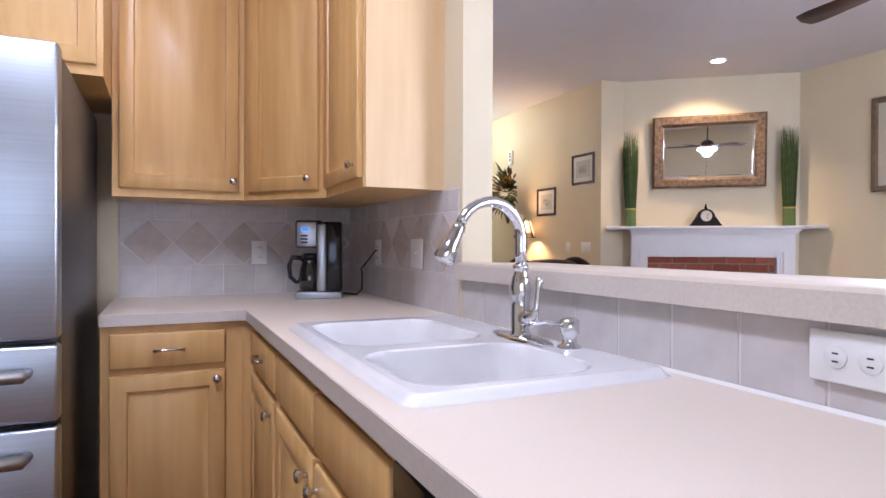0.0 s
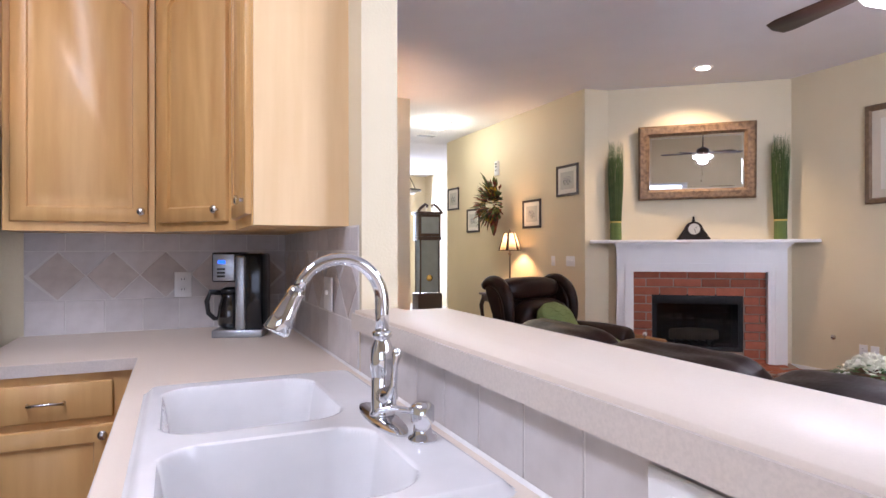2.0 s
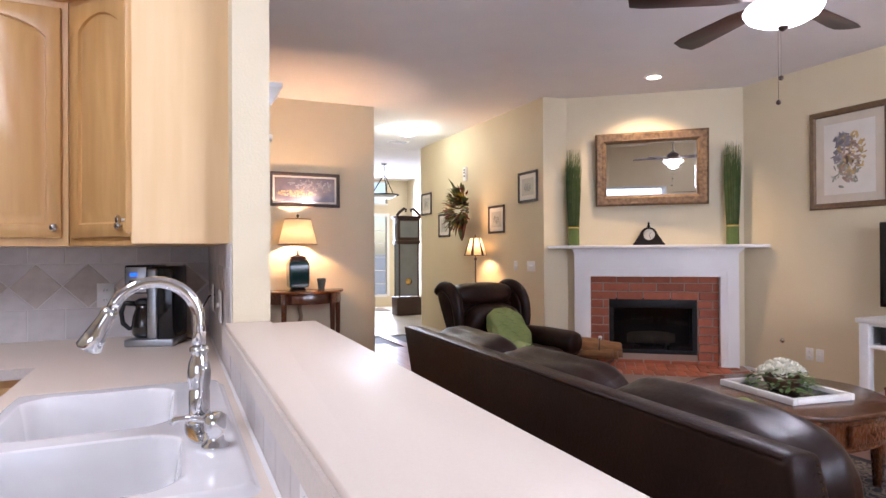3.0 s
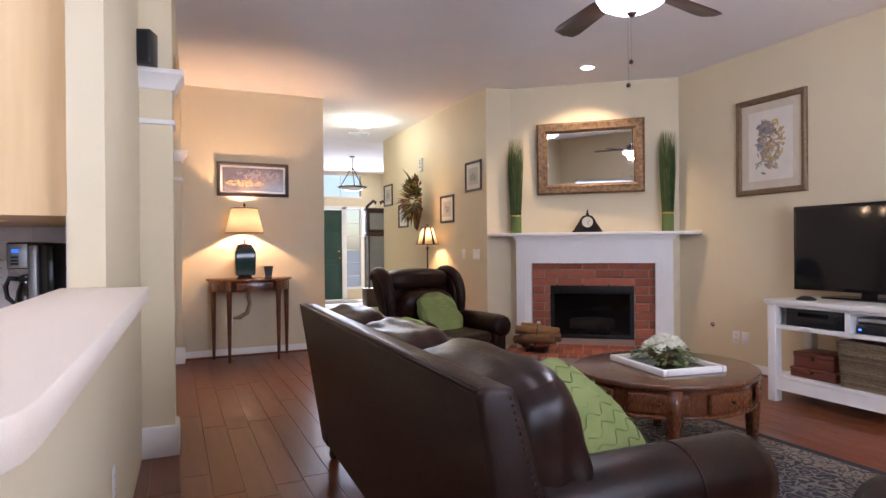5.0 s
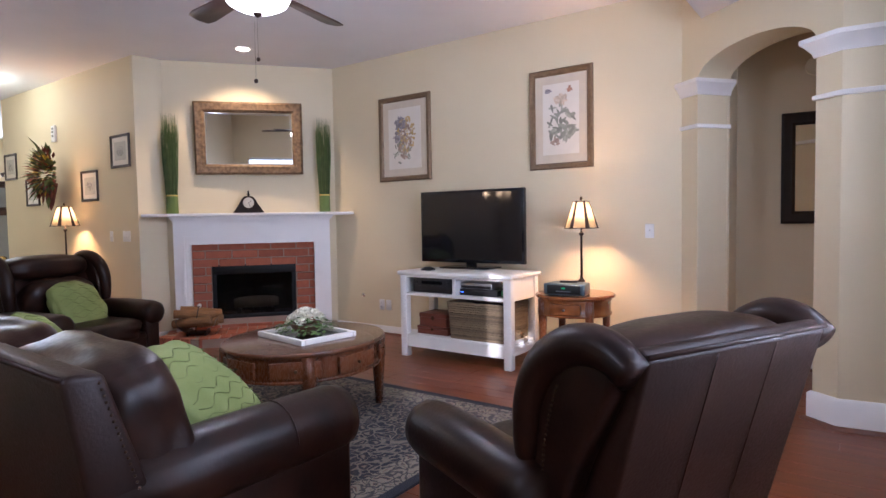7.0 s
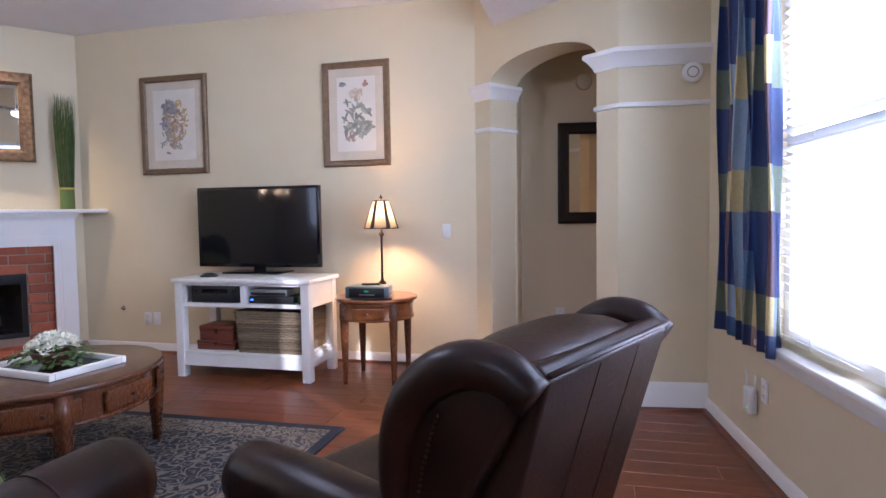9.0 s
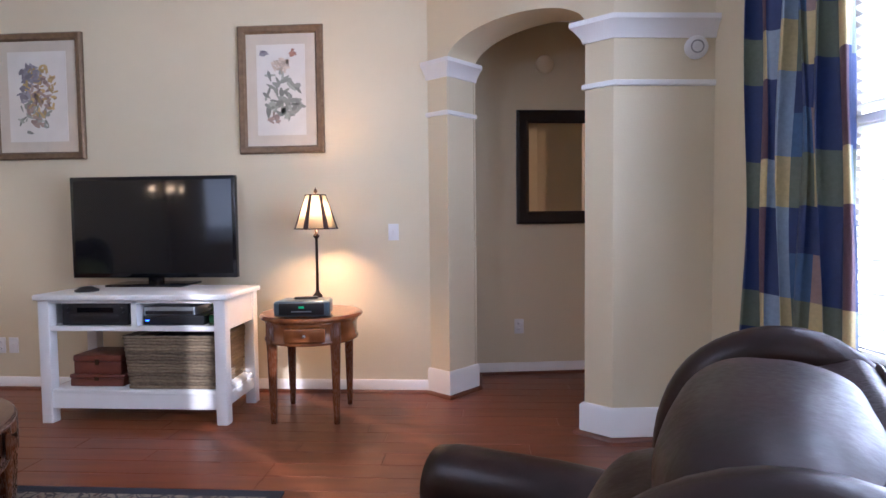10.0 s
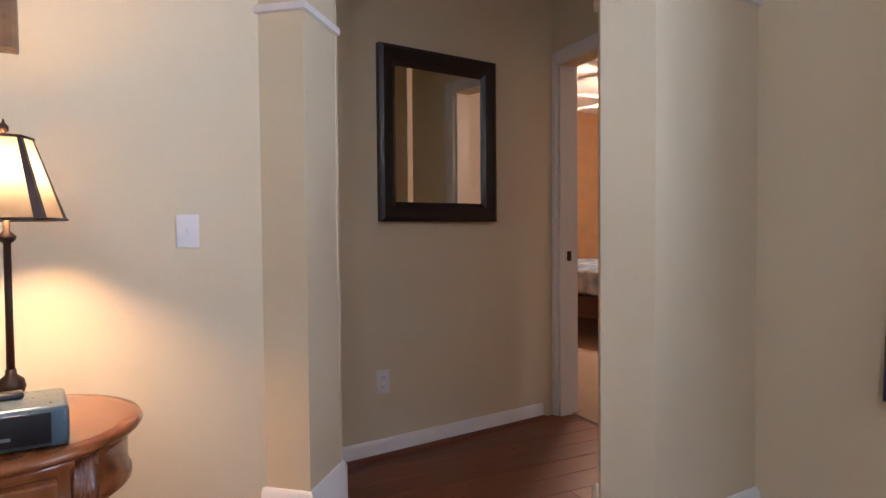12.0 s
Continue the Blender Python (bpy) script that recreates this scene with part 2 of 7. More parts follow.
# plan corners of the living room walls
FC_R, FC_L, PIC_C = (TVX, 4.208), (4.862, 5.355), (4.572, 5.40)
ARCH_L, ARCH_R, WIN_C = (6.197, 0.13), (5.44, -0.815), (5.50, -1.372)
WIN_TURN = pose(5.5, -1.37, 0, 0, 0, 5.7) @ pose(-5.5, 1.42, 0)      # lays the window wall along its true line
TV_C = (TVX, 0.285)
fx = Vector((FC_R[0] - FC_L[0], FC_R[1] - FC_L[1])).normalized()      # along the fireplace wall, towards the television
fn = Vector((fx.y, -fx.x))                                            # out of the fireplace wall, into the room


def fire(a, out, z=0.0):
    """A place by the fireplace wall: a along it from its far corner, out from it."""
    return (FC_L[0] + fx.x * a + fn.x * out, FC_L[1] + fx.y * a + fn.y * out, z)


FIRE_TURN = math.degrees(math.atan2(fx.y, fx.x))
FIRE_LEN = (Vector(FC_R) - Vector(FC_L)).length


def wall(name, a, b, z0=0.0, z1=TOP, thick=0.12, label="plain yellow painted wall", material=None):
    """A wall whose room face runs from a to b, with its body to the left of that way."""
    a, b = Vector(a), Vector(b)
    d = (b - a).normalized()
    n = Vector((-d.y, d.x)) * thick
    return setting(name, prism([a, b, b + n, a + n], z0, z1), material or PAINT, label, "wall")


setting("floor", box(-3.2, 9.5, -6.5, 14.0, -0.12, -0.012), SEAM, "dark seams under the wood floor", "floor")
setting("ceiling", box(-3.2, 7.4, -2.2, 13.6, TOP, TOP + 0.1), CEIL, "off-white textured ceiling", "ceiling")
wall("wall_tv", FC_R, (TVX, 0.27), label="yellow painted wall behind the television")
wall("wall_picture", (4.572, 9.05), PIC_C, label="yellow hallway wall with small pictures")
wall("wall_return", PIC_C, FC_L, thick=0.1)
wall("wall_lamp", (1.30, 6.607), (2.965, 6.607), thick=0.14, label="yellow wall behind the console table")
wall("wall_hall_side", (2.965, 6.747), (2.965, 13.5), thick=0.14)
wall("wall_foyer_side", (6.0, 13.5), (6.0, 9.05), thick=0.14)
wall("wall_foyer_back", (6.0, 9.05), (4.70, 9.05), thick=0.05)
wall("wall_kitchen_back", (-2.6, 3.13), (0.945, 3.13), thick=0.12, label="kitchen wall painted cream")


def elevation(pts, a, b, thick):
    """A wall cut to an outline of (along, height) points, its room face on the line a to b, body to the left."""
    a, b = Vector(a), Vector(b)
    d = (b - a).normalized()
    n = Vector((-d.y, d.x)) * thick
    bm = bmesh.new()
    fr = [bm.verts.new((a.x + d.x * s, a.y + d.y * s, z)) for s, z in pts]
    bk = [bm.verts.new((a.x + d.x * s + n.x, a.y + d.y * s + n.y, z)) for s, z in pts]
    bm.faces.new(fr), bm.faces.new(bk[::-1])
    k = len(pts)
    for i in range(k):
        bm.faces.new((fr[i], bk[i], bk[(i + 1) % k], fr[(i + 1) % k]))
    bmesh.ops.recalc_face_normals(bm, faces=bm.faces)
    bmesh.ops.triangulate(bm, faces=[f for f in bm.faces if len(f.verts) > 4])
    return bm


def arch_outline(length, o0, o1, spring, rise, top=TOP):
    mid, half = (o0 + o1) / 2, (o1 - o0) / 2
    curve = [(mid - half * math.cos(math.pi * i / 24), spring + rise * math.sin(math.pi * i / 24)) for i in range(25)]
    return [(0, 0), (o0, 0), *curve, (o1, 0), (length, 0), (length, top), (0, top)]


def wall_with_hole(name, a, b, s0, s1, z0, z1, thick, label):
    a, b = Vector(a), Vector(b)
    length = (b - a).length
    d = (b - a).normalized()
    bm = bmesh.new()
    n = Vector((-d.y, d.x)) * thick
    for p, q, lo, hi in ((0, s0, 0, TOP), (s1, length, 0, TOP), (s0, s1, 0, z0), (s0, s1, z1, TOP)):
        if q - p > 0.001 and hi - lo > 0.001:
            u, v = a + d * p, a + d * q
            add_prism(bm, [u, v, v + n, u + n], lo, hi)
    return setting(name, bm, PAINT, label, "wall")


# fireplace wall with the firebox opening
wall_with_hole("wall_fireplace", FC_L, FC_R, 0.45, 1.365, 0.20, 0.81, 0.12, "yellow angled wall over the fireplace")
# archway to the bedrooms
aw = (Vector(ARCH_R) - Vector(ARCH_L)).normalized()
ALEN = (Vector(ARCH_R) - Vector(ARCH_L)).length
A_START = Vector(ARCH_L) - aw * 0.19
an = Vector((-aw.y, aw.x)) * 0.30
setting("wall_archway", elevation(arch_outline(ALEN + 0.19, 0.19, ALEN + 0.19 - 0.17, 2.31, 0.175), A_START, ARCH_R, 0.30), PAINT, "yellow angled wall with an arched opening", "wall")
wall("wall_column_face", ARCH_R, WIN_C, thick=0.12)
# window wall: its room face looks north
wall_with_hole("wall_window", (5.62, WINY), (1.9, WINY), 5.62 - 4.56, 5.62 - 2.5, 0.66, 2.5, 0.15, "yellow wall with a window")
wall("wall_nook", (1.9, -1.70), (1.9, -2.0), thick=0.12)
wall_with_hole("wall_south", (1.92, -1.95), (-2.6, -1.95), 1.72, 3.92, 0.70, 1.92, 0.15, "yellow kitchen nook wall with a wide window")
wall("wall_kitchen_side", (-2.6, -2.1), (-2.6, 3.13), thick=0.12)
# alcove behind the arch
JB = Vector(ARCH_L) + an
wall("wall_alcove_end", (JB.x - 0.02, JB.y + 0.01), (6.86, -0.05), thick=0.1)
wall("wall_alcove_mirror", (6.80, -0.05), (7.02, -1.57), thick=0.12, label="yellow alcove wall behind the dark mirror")
wall_with_hole("wall_bedroom_door", (7.16, -1.57), (5.62, -1.57), 0.18, 1.05, 0.0, 2.13, 0.12, "yellow alcove wall with a bedroom doorway")
# bedroom
BEDWALL = mat("tan_bedroom_paint", (0.50, 0.30, 0.15), 0.7, bump=0.2, bump_scale=120)
wall("wall_bedroom_far", (10.6, -1.69), (10.6, -6.3), material=BEDWALL, label="tan bedroom wall")
wall("wall_bedroom_south", (10.6, -6.3), (5.2, -6.3), material=BEDWALL, label="tan bedroom wall")
wall("wall_bedroom_side", (5.2, -6.3), (5.2, -1.69), material=TRIM, label="white outer wall beyond the window")
wall("wall_bedroom_north", (7.16, -1.69), (10.6, -1.69), material=BEDWALL, label="tan bedroom wall")
setting("ceiling_bedroom", box(5.2, 10.6, -6.3, -1.69, 2.75, 2.85), CEIL, "white bedroom ceiling", "ceiling")
setting("carpet", box(5.2, 10.6, -6.3, -1.66, -0.012, 0.012), CARPET, "beige bedroom carpet", "carpet")
setting("ceiling_alcove", box(5.6, 7.3, -1.57, 0.1, 2.76, 2.84), CEIL, "white alcove ceiling", "ceiling")
# wall between kitchen and living room, and the low wall under the bar
setting("wall_divider", prism([(0.945, 1.80), (1.06, 1.80), (1.10, 3.36), (0.945, 3.36)], 0, TOP), PAINT, "cream wall end between kitchen and living room", "wall")
setting("wall_bar", box(0.945, 1.06, 0.0, 1.80, 0, 1.058), PAINT, "low yellow wall under the bar top", "wall")
# archway to the dining room
wall_dining = setting("wall_dining_arch", elevation([(0, 0), (0.2, 0), *[(0.2 + 1.44 - 1.44 * math.cos(math.pi * i / 24), 2.34 + 0.36 * math.sin(math.pi * i / 24)) for i in range(25)], (3.08, 0), (3.28, 0), (3.28, TOP), (0, TOP)], (1.10, 3.33), (1.19, 6.607), -0.18), PAINT, "yellow wall with an arched opening to the dining room", "wall")
wall("wall_dining_back", (-2.2, 6.607), (1.18, 6.607), thick=0.14)
wall_with_hole("wall_dining_side", (-2.2, 3.25), (-2.2, 6.607), 0.95, 2.55, 0.8, 2.2, 0.12, "yellow dining room wall with a window")
# front wall of the house: door, side light, transom
bm = bmesh.new()
for x0, x1, z0, z1 in ((2.8, 4.02, 0, TOP), (4.02, 5.48, 3.02, TOP), (4.02, 5.48, 2.24, 2.46), (5.48, 6.2, 0, TOP), (5.03, 5.08, 0, 2.24), (5.08, 5.48, 0, 0.26)):
    add_box(bm, x0, x1, 13.4, 13.56, z0, z1)
setting("wall_front", bm, PAINT, "yellow foyer wall with the front door", "wall")
setting("ceiling_foyer", box(2.8, 6.2, 9.2, 13.6, TOP - 0.004, TOP + 0.004), CEIL, "white foyer ceiling", "ceiling")
GROUNDM = mat("pale_paving", (0.40, 0.42, 0.40), 0.9, second=(0.33, 0.36, 0.33), scale=3, bump=0.5, bump_scale=40)
setting("ground", box(-300, 300, -300, 300, -0.6, -0.3), GROUNDM, "pale sunlit ground outside the windows", "ground")

# ---- trim ----
BASE = [(0, 0), (0.016, 0), (0.016, 0.075), (0.006, 0.09), (0, 0.09)]
TALLBASE = [(0, 0), (0.022, 0), (0.022, 0.165), (0.008, 0.18), (0, 0.18)]
SHOE = [(0.0, 0), (0.028, 0), (0.024, 0.012), (0.014, 0.02), (0.0, 0.02)]
SHOEM = mat("brown_shoe_moulding", (0.13, 0.04, 0.018), 0.35)
CAP = [(0, 0), (0.012, 0.0), (0.018, 0.025), (0.05, 0.07), (0.066, 0.085), (0.066, 0.112), (0, 0.112)]
STRING = [(0, 0), (0.014, 0.004), (0.016, 0.018), (0.014, 0.03), (0, 0.034)]


def run(name, path, profile, z=0.0, material=TRIM, label="white painted trim", cat="trim"):
    return setting(name, sweep([(p[0], p[1], z) for p in path], profile), material, label, cat)


OPEN_R = Vector(ARCH_R) - aw * 0.17
left_col = [tuple(A_START), ARCH_L, tuple(JB)]
right_col = [tuple(OPEN_R + an), tuple(OPEN_R), ARCH_R, WIN_C]
for path in (left_col, right_col):
    run("baseboard", path, TALLBASE, label="tall white column baseboard", cat="baseboard")
    run("baseboard", path, [(a + 0.022 if i in (1, 2, 3) else a, b) for i, (a, b) in enumerate(SHOE)], material=SHOEM, label="brown shoe moulding", cat="baseboard")
    run("trim", path, CAP, 2.20, label="white crown capital of the arch column")
    run("trim", path, STRING, 1.945, label="thin white band round the arch column")
for path in ([FC_R, TV_C], [(4.572, 9.05), PIC_C, FC_L], [(1.36, 6.607), (2.965, 6.607)], [WIN_C, (1.9, -1.731)], [(6.43, -0.05), (6.80, -0.05), (7.0, -1.46)], [(1.06, 1.78), (1.095, 3.30)], [(1.06, 0.0), (1.06, 1.78)]):
    pth = path if path[0] != (1.06, 1.78) and path[0] != (1.06, 0.0) else path[::-1]
    run("baseboard", pth, BASE, label="white baseboard", cat="baseboard")
    run("baseboard", pth, [(a + 0.016 if i in (1, 2, 3) else a, b) for i, (a, b) in enumerate(SHOE)], material=SHOEM, label="brown shoe moulding", cat="baseboard")
for path in ([(1.10, 3.33), (1.28, 3.328), (1.286, 3.53)], [(1.19, 6.405), (1.366, 6.405), (1.372, 6.60)]):
    run("baseboard", path, TALLBASE, label="tall white column baseboard", cat="baseboard")
    run("trim", path, CAP, 2.19, label="white crown capital of the arch column")
    run("trim", path, STRING, 1.98, label="thin white band round the arch column")

# ---- kitchen ----


def panel_outline(w, h, m, arch):
    """The field inside a door frame of margin m; arch lifts the middle of its top."""
    if not arch:
        return [(m, m), (w - m, m), (w - m, h - m), (m, h - m)]
    top = [(m + (w - 2 * m) * (1 - i / 14), h - m - arch + arch * math.sin(math.pi * i / 14) ** 0.75) for i in range(15)]
    return [(m, m), (w - m, m)] + top


def cabinet_door(parent, w, h, at, arch=0.0, knob=None, pull=None, material=None, name="door", margin=0.055, turn=0.0):
    """A framed raised-panel front; its face looks along local -y."""
    material = material or MAPLE
    t = 0.019
    bm = bmesh.new()
    field = panel_outline(w, h, min(margin, h * 0.3), arch)
    n = len(field)
    cx, cz = w / 2, sum(z for _, z in field) / n
    ring = lambda k, y: [bm.verts.new((cx + (x - cx) * (1 - k / (w / 2)), y, cz + (z - cz) * (1 - k / (h / 2)))) for x, z in field]
    edge = []
    for x, z in field:
        dx, dz = x - cx, z - cz
        if abs(dx) / (w / 2) > abs(dz) / max(h - cz if dz > 0 else cz, 1e-6):
            k = (w / 2) / abs(dx)
        else:
            k = (h - cz if dz > 0 else cz) / max(abs(dz), 1e-6)
        edge.append((min(max(cx + dx * k, 0), w), min(max(cz + dz * k, 0), h)))
    if not arch:
        edge = [(0, 0), (w, 0), (w, h), (0, h)]
    else:
        edge[0], edge[1], edge[2], edge[-1] = (0, 0), (w, 0), (w, h), (0, h)
        edge[3:-1] = [(x, h) for x, _ in field[3:-1]]
    back = [bm.verts.new((x, 0, z)) for x, z in edge]
    side = [bm.verts.new((x, -t + 0.005, z)) for x, z in edge]
    inset = lambda v, full: min(max(v, 0.005), full - 0.005)
    front = [bm.verts.new((inset(x, w), -t, inset(z, h))) for x, z in edge]
    rings = [back, side, front, ring(0, -t), ring(0.005, -t + 0.011), ring(0.013, -t + 0.012), ring(0.040, -t + 0.001)]
    for lo, hi in zip(rings, rings[1:]):
        for i in range(n):
            bm.faces.new((lo[i], lo[(i + 1) % n], hi[(i + 1) % n], hi[i]))
    bm.faces.new(rings[-1]), bm.faces.new(back[::-1])
    bmesh.ops.recalc_face_normals(bm, faces=bm.faces)
    d = part(name, bm, material, parent, at=at, turn=(0, 0, turn))
    if knob:
        part("knob", moved(lathe([(0.006, 0), (0.006, 0.012), (0.014, 0.018), (0.016, 0.024), (0.012, 0.029), (0.002, 0.031)], seg=16), pose(knob[0], -t, knob[1], 90)), NICKEL, d, "round nickel knob")
    if pull:
        x, z = pull
        part("pull", tube([(x - 0.048, -t, z), (x - 0.046, -t - 0.02, z), (x - 0.02, -t - 0.028, z + 0.002), (x + 0.02, -t - 0.028, z + 0.002), (x + 0.046, -t - 0.02, z), (x + 0.048, -t, z)], [0.006, 0.006, 0.0045, 0.0045, 0.006, 0.006], seg=8), NICKEL, d, "arched nickel pull")
    return d


def drawer_front(parent, w, h, at, pull=True, turn=0.0):
    bm = box(0, w, -0.019, 0, 0, h, bevel=0.006)
    d = part("drawer_front", bm, MAPLE, parent, at=at, turn=(0, 0, turn))
    if pull:
        part("pull", tube([(w / 2 - 0.05, -0.019, h / 2), (w / 2 - 0.048, -0.04, h / 2), (w / 2 - 0.02, -0.047, h / 2 + 0.003), (w / 2 + 0.02, -0.047, h / 2 + 0.003), (w / 2 + 0.048, -0.04, h / 2), (w / 2 + 0.05, -0.019, h / 2)], [0.006, 0.006, 0.0045, 0.0045, 0.006, 0.006], seg=8), NICKEL, d, "arched nickel pull")
    return d


# wall cabinet on the back wall
uc = thing("wall_cabinet", "honey maple wall cabinet with an arched raised-panel door", "cabinet", pose(-0.163, 2.80, 1.36), "wall cabinets")
part("body", box(0, 0.52, 0.0, 0.33, 0, 1.06), MAPLE, uc)
cabinet_door(uc, 0.47, 0.99, (0.025, 0, 0.035), 0.075, (0.445, 0.045))
# diagonal corner cabinet
cc = thing("wall_cabinet", "honey maple corner wall cabinet with a narrow arched door", "cabinet", pose(0.36, 2.80, 1.36), "wall cabinets")
part("body", prism([(0, 0), (0.286, -0.335), (0.585, -0.335), (0.585, 0.33), (0, 0.33)], 0, 1.06), MAPLE, cc)
cabinet_door(cc, 0.37, 0.99, (0.022, -0.028, 0.035), 0.06, (0.33, 0.045), turn=-49.5)
# cabinet on the divider wall
sc = thing("wall_cabinet", "maple wall cabinet with a pale veneered end panel", "cabinet", pose(0.646, 1.945, 1.36), "wall cabinets")
part("body", box(0, 0.299, 0.012, 0.52, 0, 1.06), MAPLE, sc)
part("side_panel", box(0.004, 0.299, 0.0, 0.012, 0.0, 1.06), MAPLE_PALE, sc, "pale maple veneer end panel")
cabinet_door(sc, 0.47, 0.99, (0, 0.50, 0.035), 0.06, (0.43, 0.045), turn=-90)
# cabinet over the refrigerator
fcab = thing("wall_cabinet", "short honey maple cabinet over the refrigerator", "cabinet", pose(-1.14, 2.45, 1.76), "wall cabinets")
part("body", box(0, 0.975, 0, 0.68, 0, 0.66), MAPLE, fcab)
cabinet_door(fcab, 0.46, 0.59, (0.02, 0, 0.035), 0.06)
cabinet_door(fcab, 0.46, 0.59, (0.495, 0, 0.035), 0.06)
# cornice on the cabinets
setting("trim_cornice", sweep([(-0.163, 2.80, 2.42), (0.36, 2.80, 2.42), (0.646, 2.465, 2.42), (0.646, 1.945, 2.42), (0.945, 1.945, 2.42)], [(0, 0), (0.02, 0.0), (0.05, 0.05), (0.06, 0.07), (0, 0.07)]), MAPLE, "maple cornice over the wall cabinets", "trim")


def base_unit(w, label, fronts, m, depth=0.58, high=0.872):
    """A base cabinet, 0.874 high under the worktop; fronts are (kind, x, z, w, h, fitting)."""
    ob = thing("base_cabinet", label, "cabinet", m, "base cabinets")
    part("body", box(0, w, 0, depth, 0.10, high), MAPLE, ob)
    part("plinth", box(0, w, 0.06, depth, 0, 0.10), DARKWOOD, ob)
    for kind, x, z, fw, fh, fit in fronts:
        if kind == "drawer":
            drawer_front(ob, fw, fh, (x, 0, z), fit)
        else:
            cabinet_door(ob, fw, fh, (x, 0, z), 0, fit)
    return ob


base_unit(0.475, "honey maple base cabinet with a drawer and raised-panel door", [("drawer", 0.028, 0.720, 0.382, 0.124, True), ("door", 0.028, 0.12, 0.382, 0.575, (0.353, 0.545))], pose(-0.170, 2.389, 0), 0.73)
solo("corner_filler", add_box(box(0.342, 0.90, 2.312, 3.12, 0.0, 0.872), 0.306, 0.343, 2.389, 2.6, 0.0, 0.872), MAPLE, "plain maple corner base cabinet", "cabinet")
base_unit(0.53, "maple base cabinet with a drawer beside the sink", [("drawer", 0.012, 0.720, 0.495, 0.124, True), ("door", 0.012, 0.12, 0.495, 0.575, (0.46, 0.53))], pose(0.341, 2.31, 0, 0, 0, -90), high=0.70)
part("face_frame", box(0, 0.53, 0, 0.05, 0.70, 0.872), MAPLE, bpy.data.objects["base_cabinet.001"])
base_unit(0.985, "maple sink base cabinet with two doors and false fronts", [("drawer", 0.02, 0.720, 0.46, 0.124, False), ("drawer", 0.506, 0.720, 0.46, 0.124, False), ("door", 0.02, 0.12, 0.46, 0.575, (0.425, 0.53)), ("door", 0.506, 0.12, 0.46, 0.575, (0.035, 0.53))], pose(0.341, 1.779, 0, 0, 0, -90), high=0.70)
part("face_frame", box(0, 0.985, 0, 0.05, 0.70, 0.872), MAPLE, bpy.data.objects["base_cabinet.002"])
dw = thing("dishwasher", "stainless steel dishwasher under the worktop", "dishwasher", pose(0.341, 0.793, 0, 0, 0, -90))
part("body", box(0.0, 0.6, 0.0, 0.56, 0.0, 0.868), BLACK, dw)
part("door", box(0.005, 0.595, -0.025, 0, 0.1, 0.72, bevel=0.006), STEEL, dw)
part("control_panel", box(0.005, 0.595, -0.022, 0, 0.73, 0.865, bevel=0.005), GLOSSBLACK, dw)
part("handle", tube([(0.08, -0.025, 0.68), (0.08, -0.06, 0.68), (0.52, -0.06, 0.68), (0.52, -0.025, 0.68)], 0.009), STEEL, dw)
solo("end_cabinet", box(0.341, 0.885, -0.02, 0.19, 0, 0.872), MAPLE, "maple cabinet end of the worktop run", "cabinet")

# worktop with the sink cut out
wt = thing("worktop", "cream laminate worktop running round the corner", "worktop", pose(0, 0, 0))
bm = bmesh.new()
WX, WY = (-0.172, 0.316, 0.385, 0.885, 0.942), (-0.05, 0.87, 1.77, 2.37, 3.127)
solid = lambda i, j: 0 <= i < 4 and 0 <= j < 4 and not (i == 0 and j < 3) and not (i == 2 and j == 1)
grid = {(i, j, k): bm.verts.new((x, y, z)) for i, x in enumerate(WX) for j, y in enumerate(WY) for k, z in enumerate((0.876, 0.914))}
for i in range(4):
    for j in range(4):
        if solid(i, j):
            ring = [(i, j), (i + 1, j), (i + 1, j + 1), (i, j + 1)]
            bm.faces.new([grid[a, b, 1] for a, b in ring]), bm.faces.new([grid[a, b, 0] for a, b in ring[::-1]])
            for (a, b), side in zip(zip(ring, ring[1:] + ring[:1]), ((i, j - 1), (i + 1, j), (i, j + 1), (i - 1, j))):
                if not solid(*side):
                    bm.faces.new((grid[(*a, 0)], grid[(*b, 0)], grid[(*b, 1)], grid[(*a, 1)]))
bmesh.ops.delete(bm, geom=[v for v in bm.verts if not v.link_faces], context="VERTS")
part("slab", bm, LAM, wt)
EDGE = mat("pale_laminate_edge", (0.62, 0.55, 0.48), 0.4, scale=200)
part("edge_strip", sweep([(-0.172, 2.37, 0.874), (0.316, 2.37, 0.874), (0.316, -0.05, 0.874), (0.942, -0.05, 0.874)], [(0, 0), (0.003, 0), (0.003, 0.039), (0, 0.039)]), EDGE, wt, "pale laminate front edge")

# bar top
BT = [(0.922, 1.795), (0.922, -0.062), (1.10, -0.062), (1.130, -0.056), (1.152, -0.038), (1.164, -0.008), (1.168, 0.03), (1.196, 1.735), (1.06, 1.735), (1.06, 1.795)]
bar = thing("bar_top", "long cream laminate bar top with rounded corners", "counter", pose(0, 0, 0))
part("slab", prism(BT, 1.060, 1.104, bevel=0.002, seg=1), LAM, bar)
part("edge_strip", sweep([(0.918, -0.05, 1.050), (0.918, 1.795, 1.050)], [(0.0, 0), (-0.006, 0), (-0.006, 0.046), (0.0, 0.046)]), EDGE, bar, "pale laminate edge band")

# double sink
def rounded(x, y, x0, x1, y0, y1, r):
    dx, dy = max(x0 + r - x, x - x1 + r, 0), max(y0 + r - y, y - y1 + r, 0)
    inner = max(x0 - x, x - x1, y0 - y, y - y1)
    return math.hypot(dx, dy) - r if dx > 0 and dy > 0 else inner


def ease(v):
    v = min(max(v, 0), 1)
    return v * v * (3 - 2 * v)


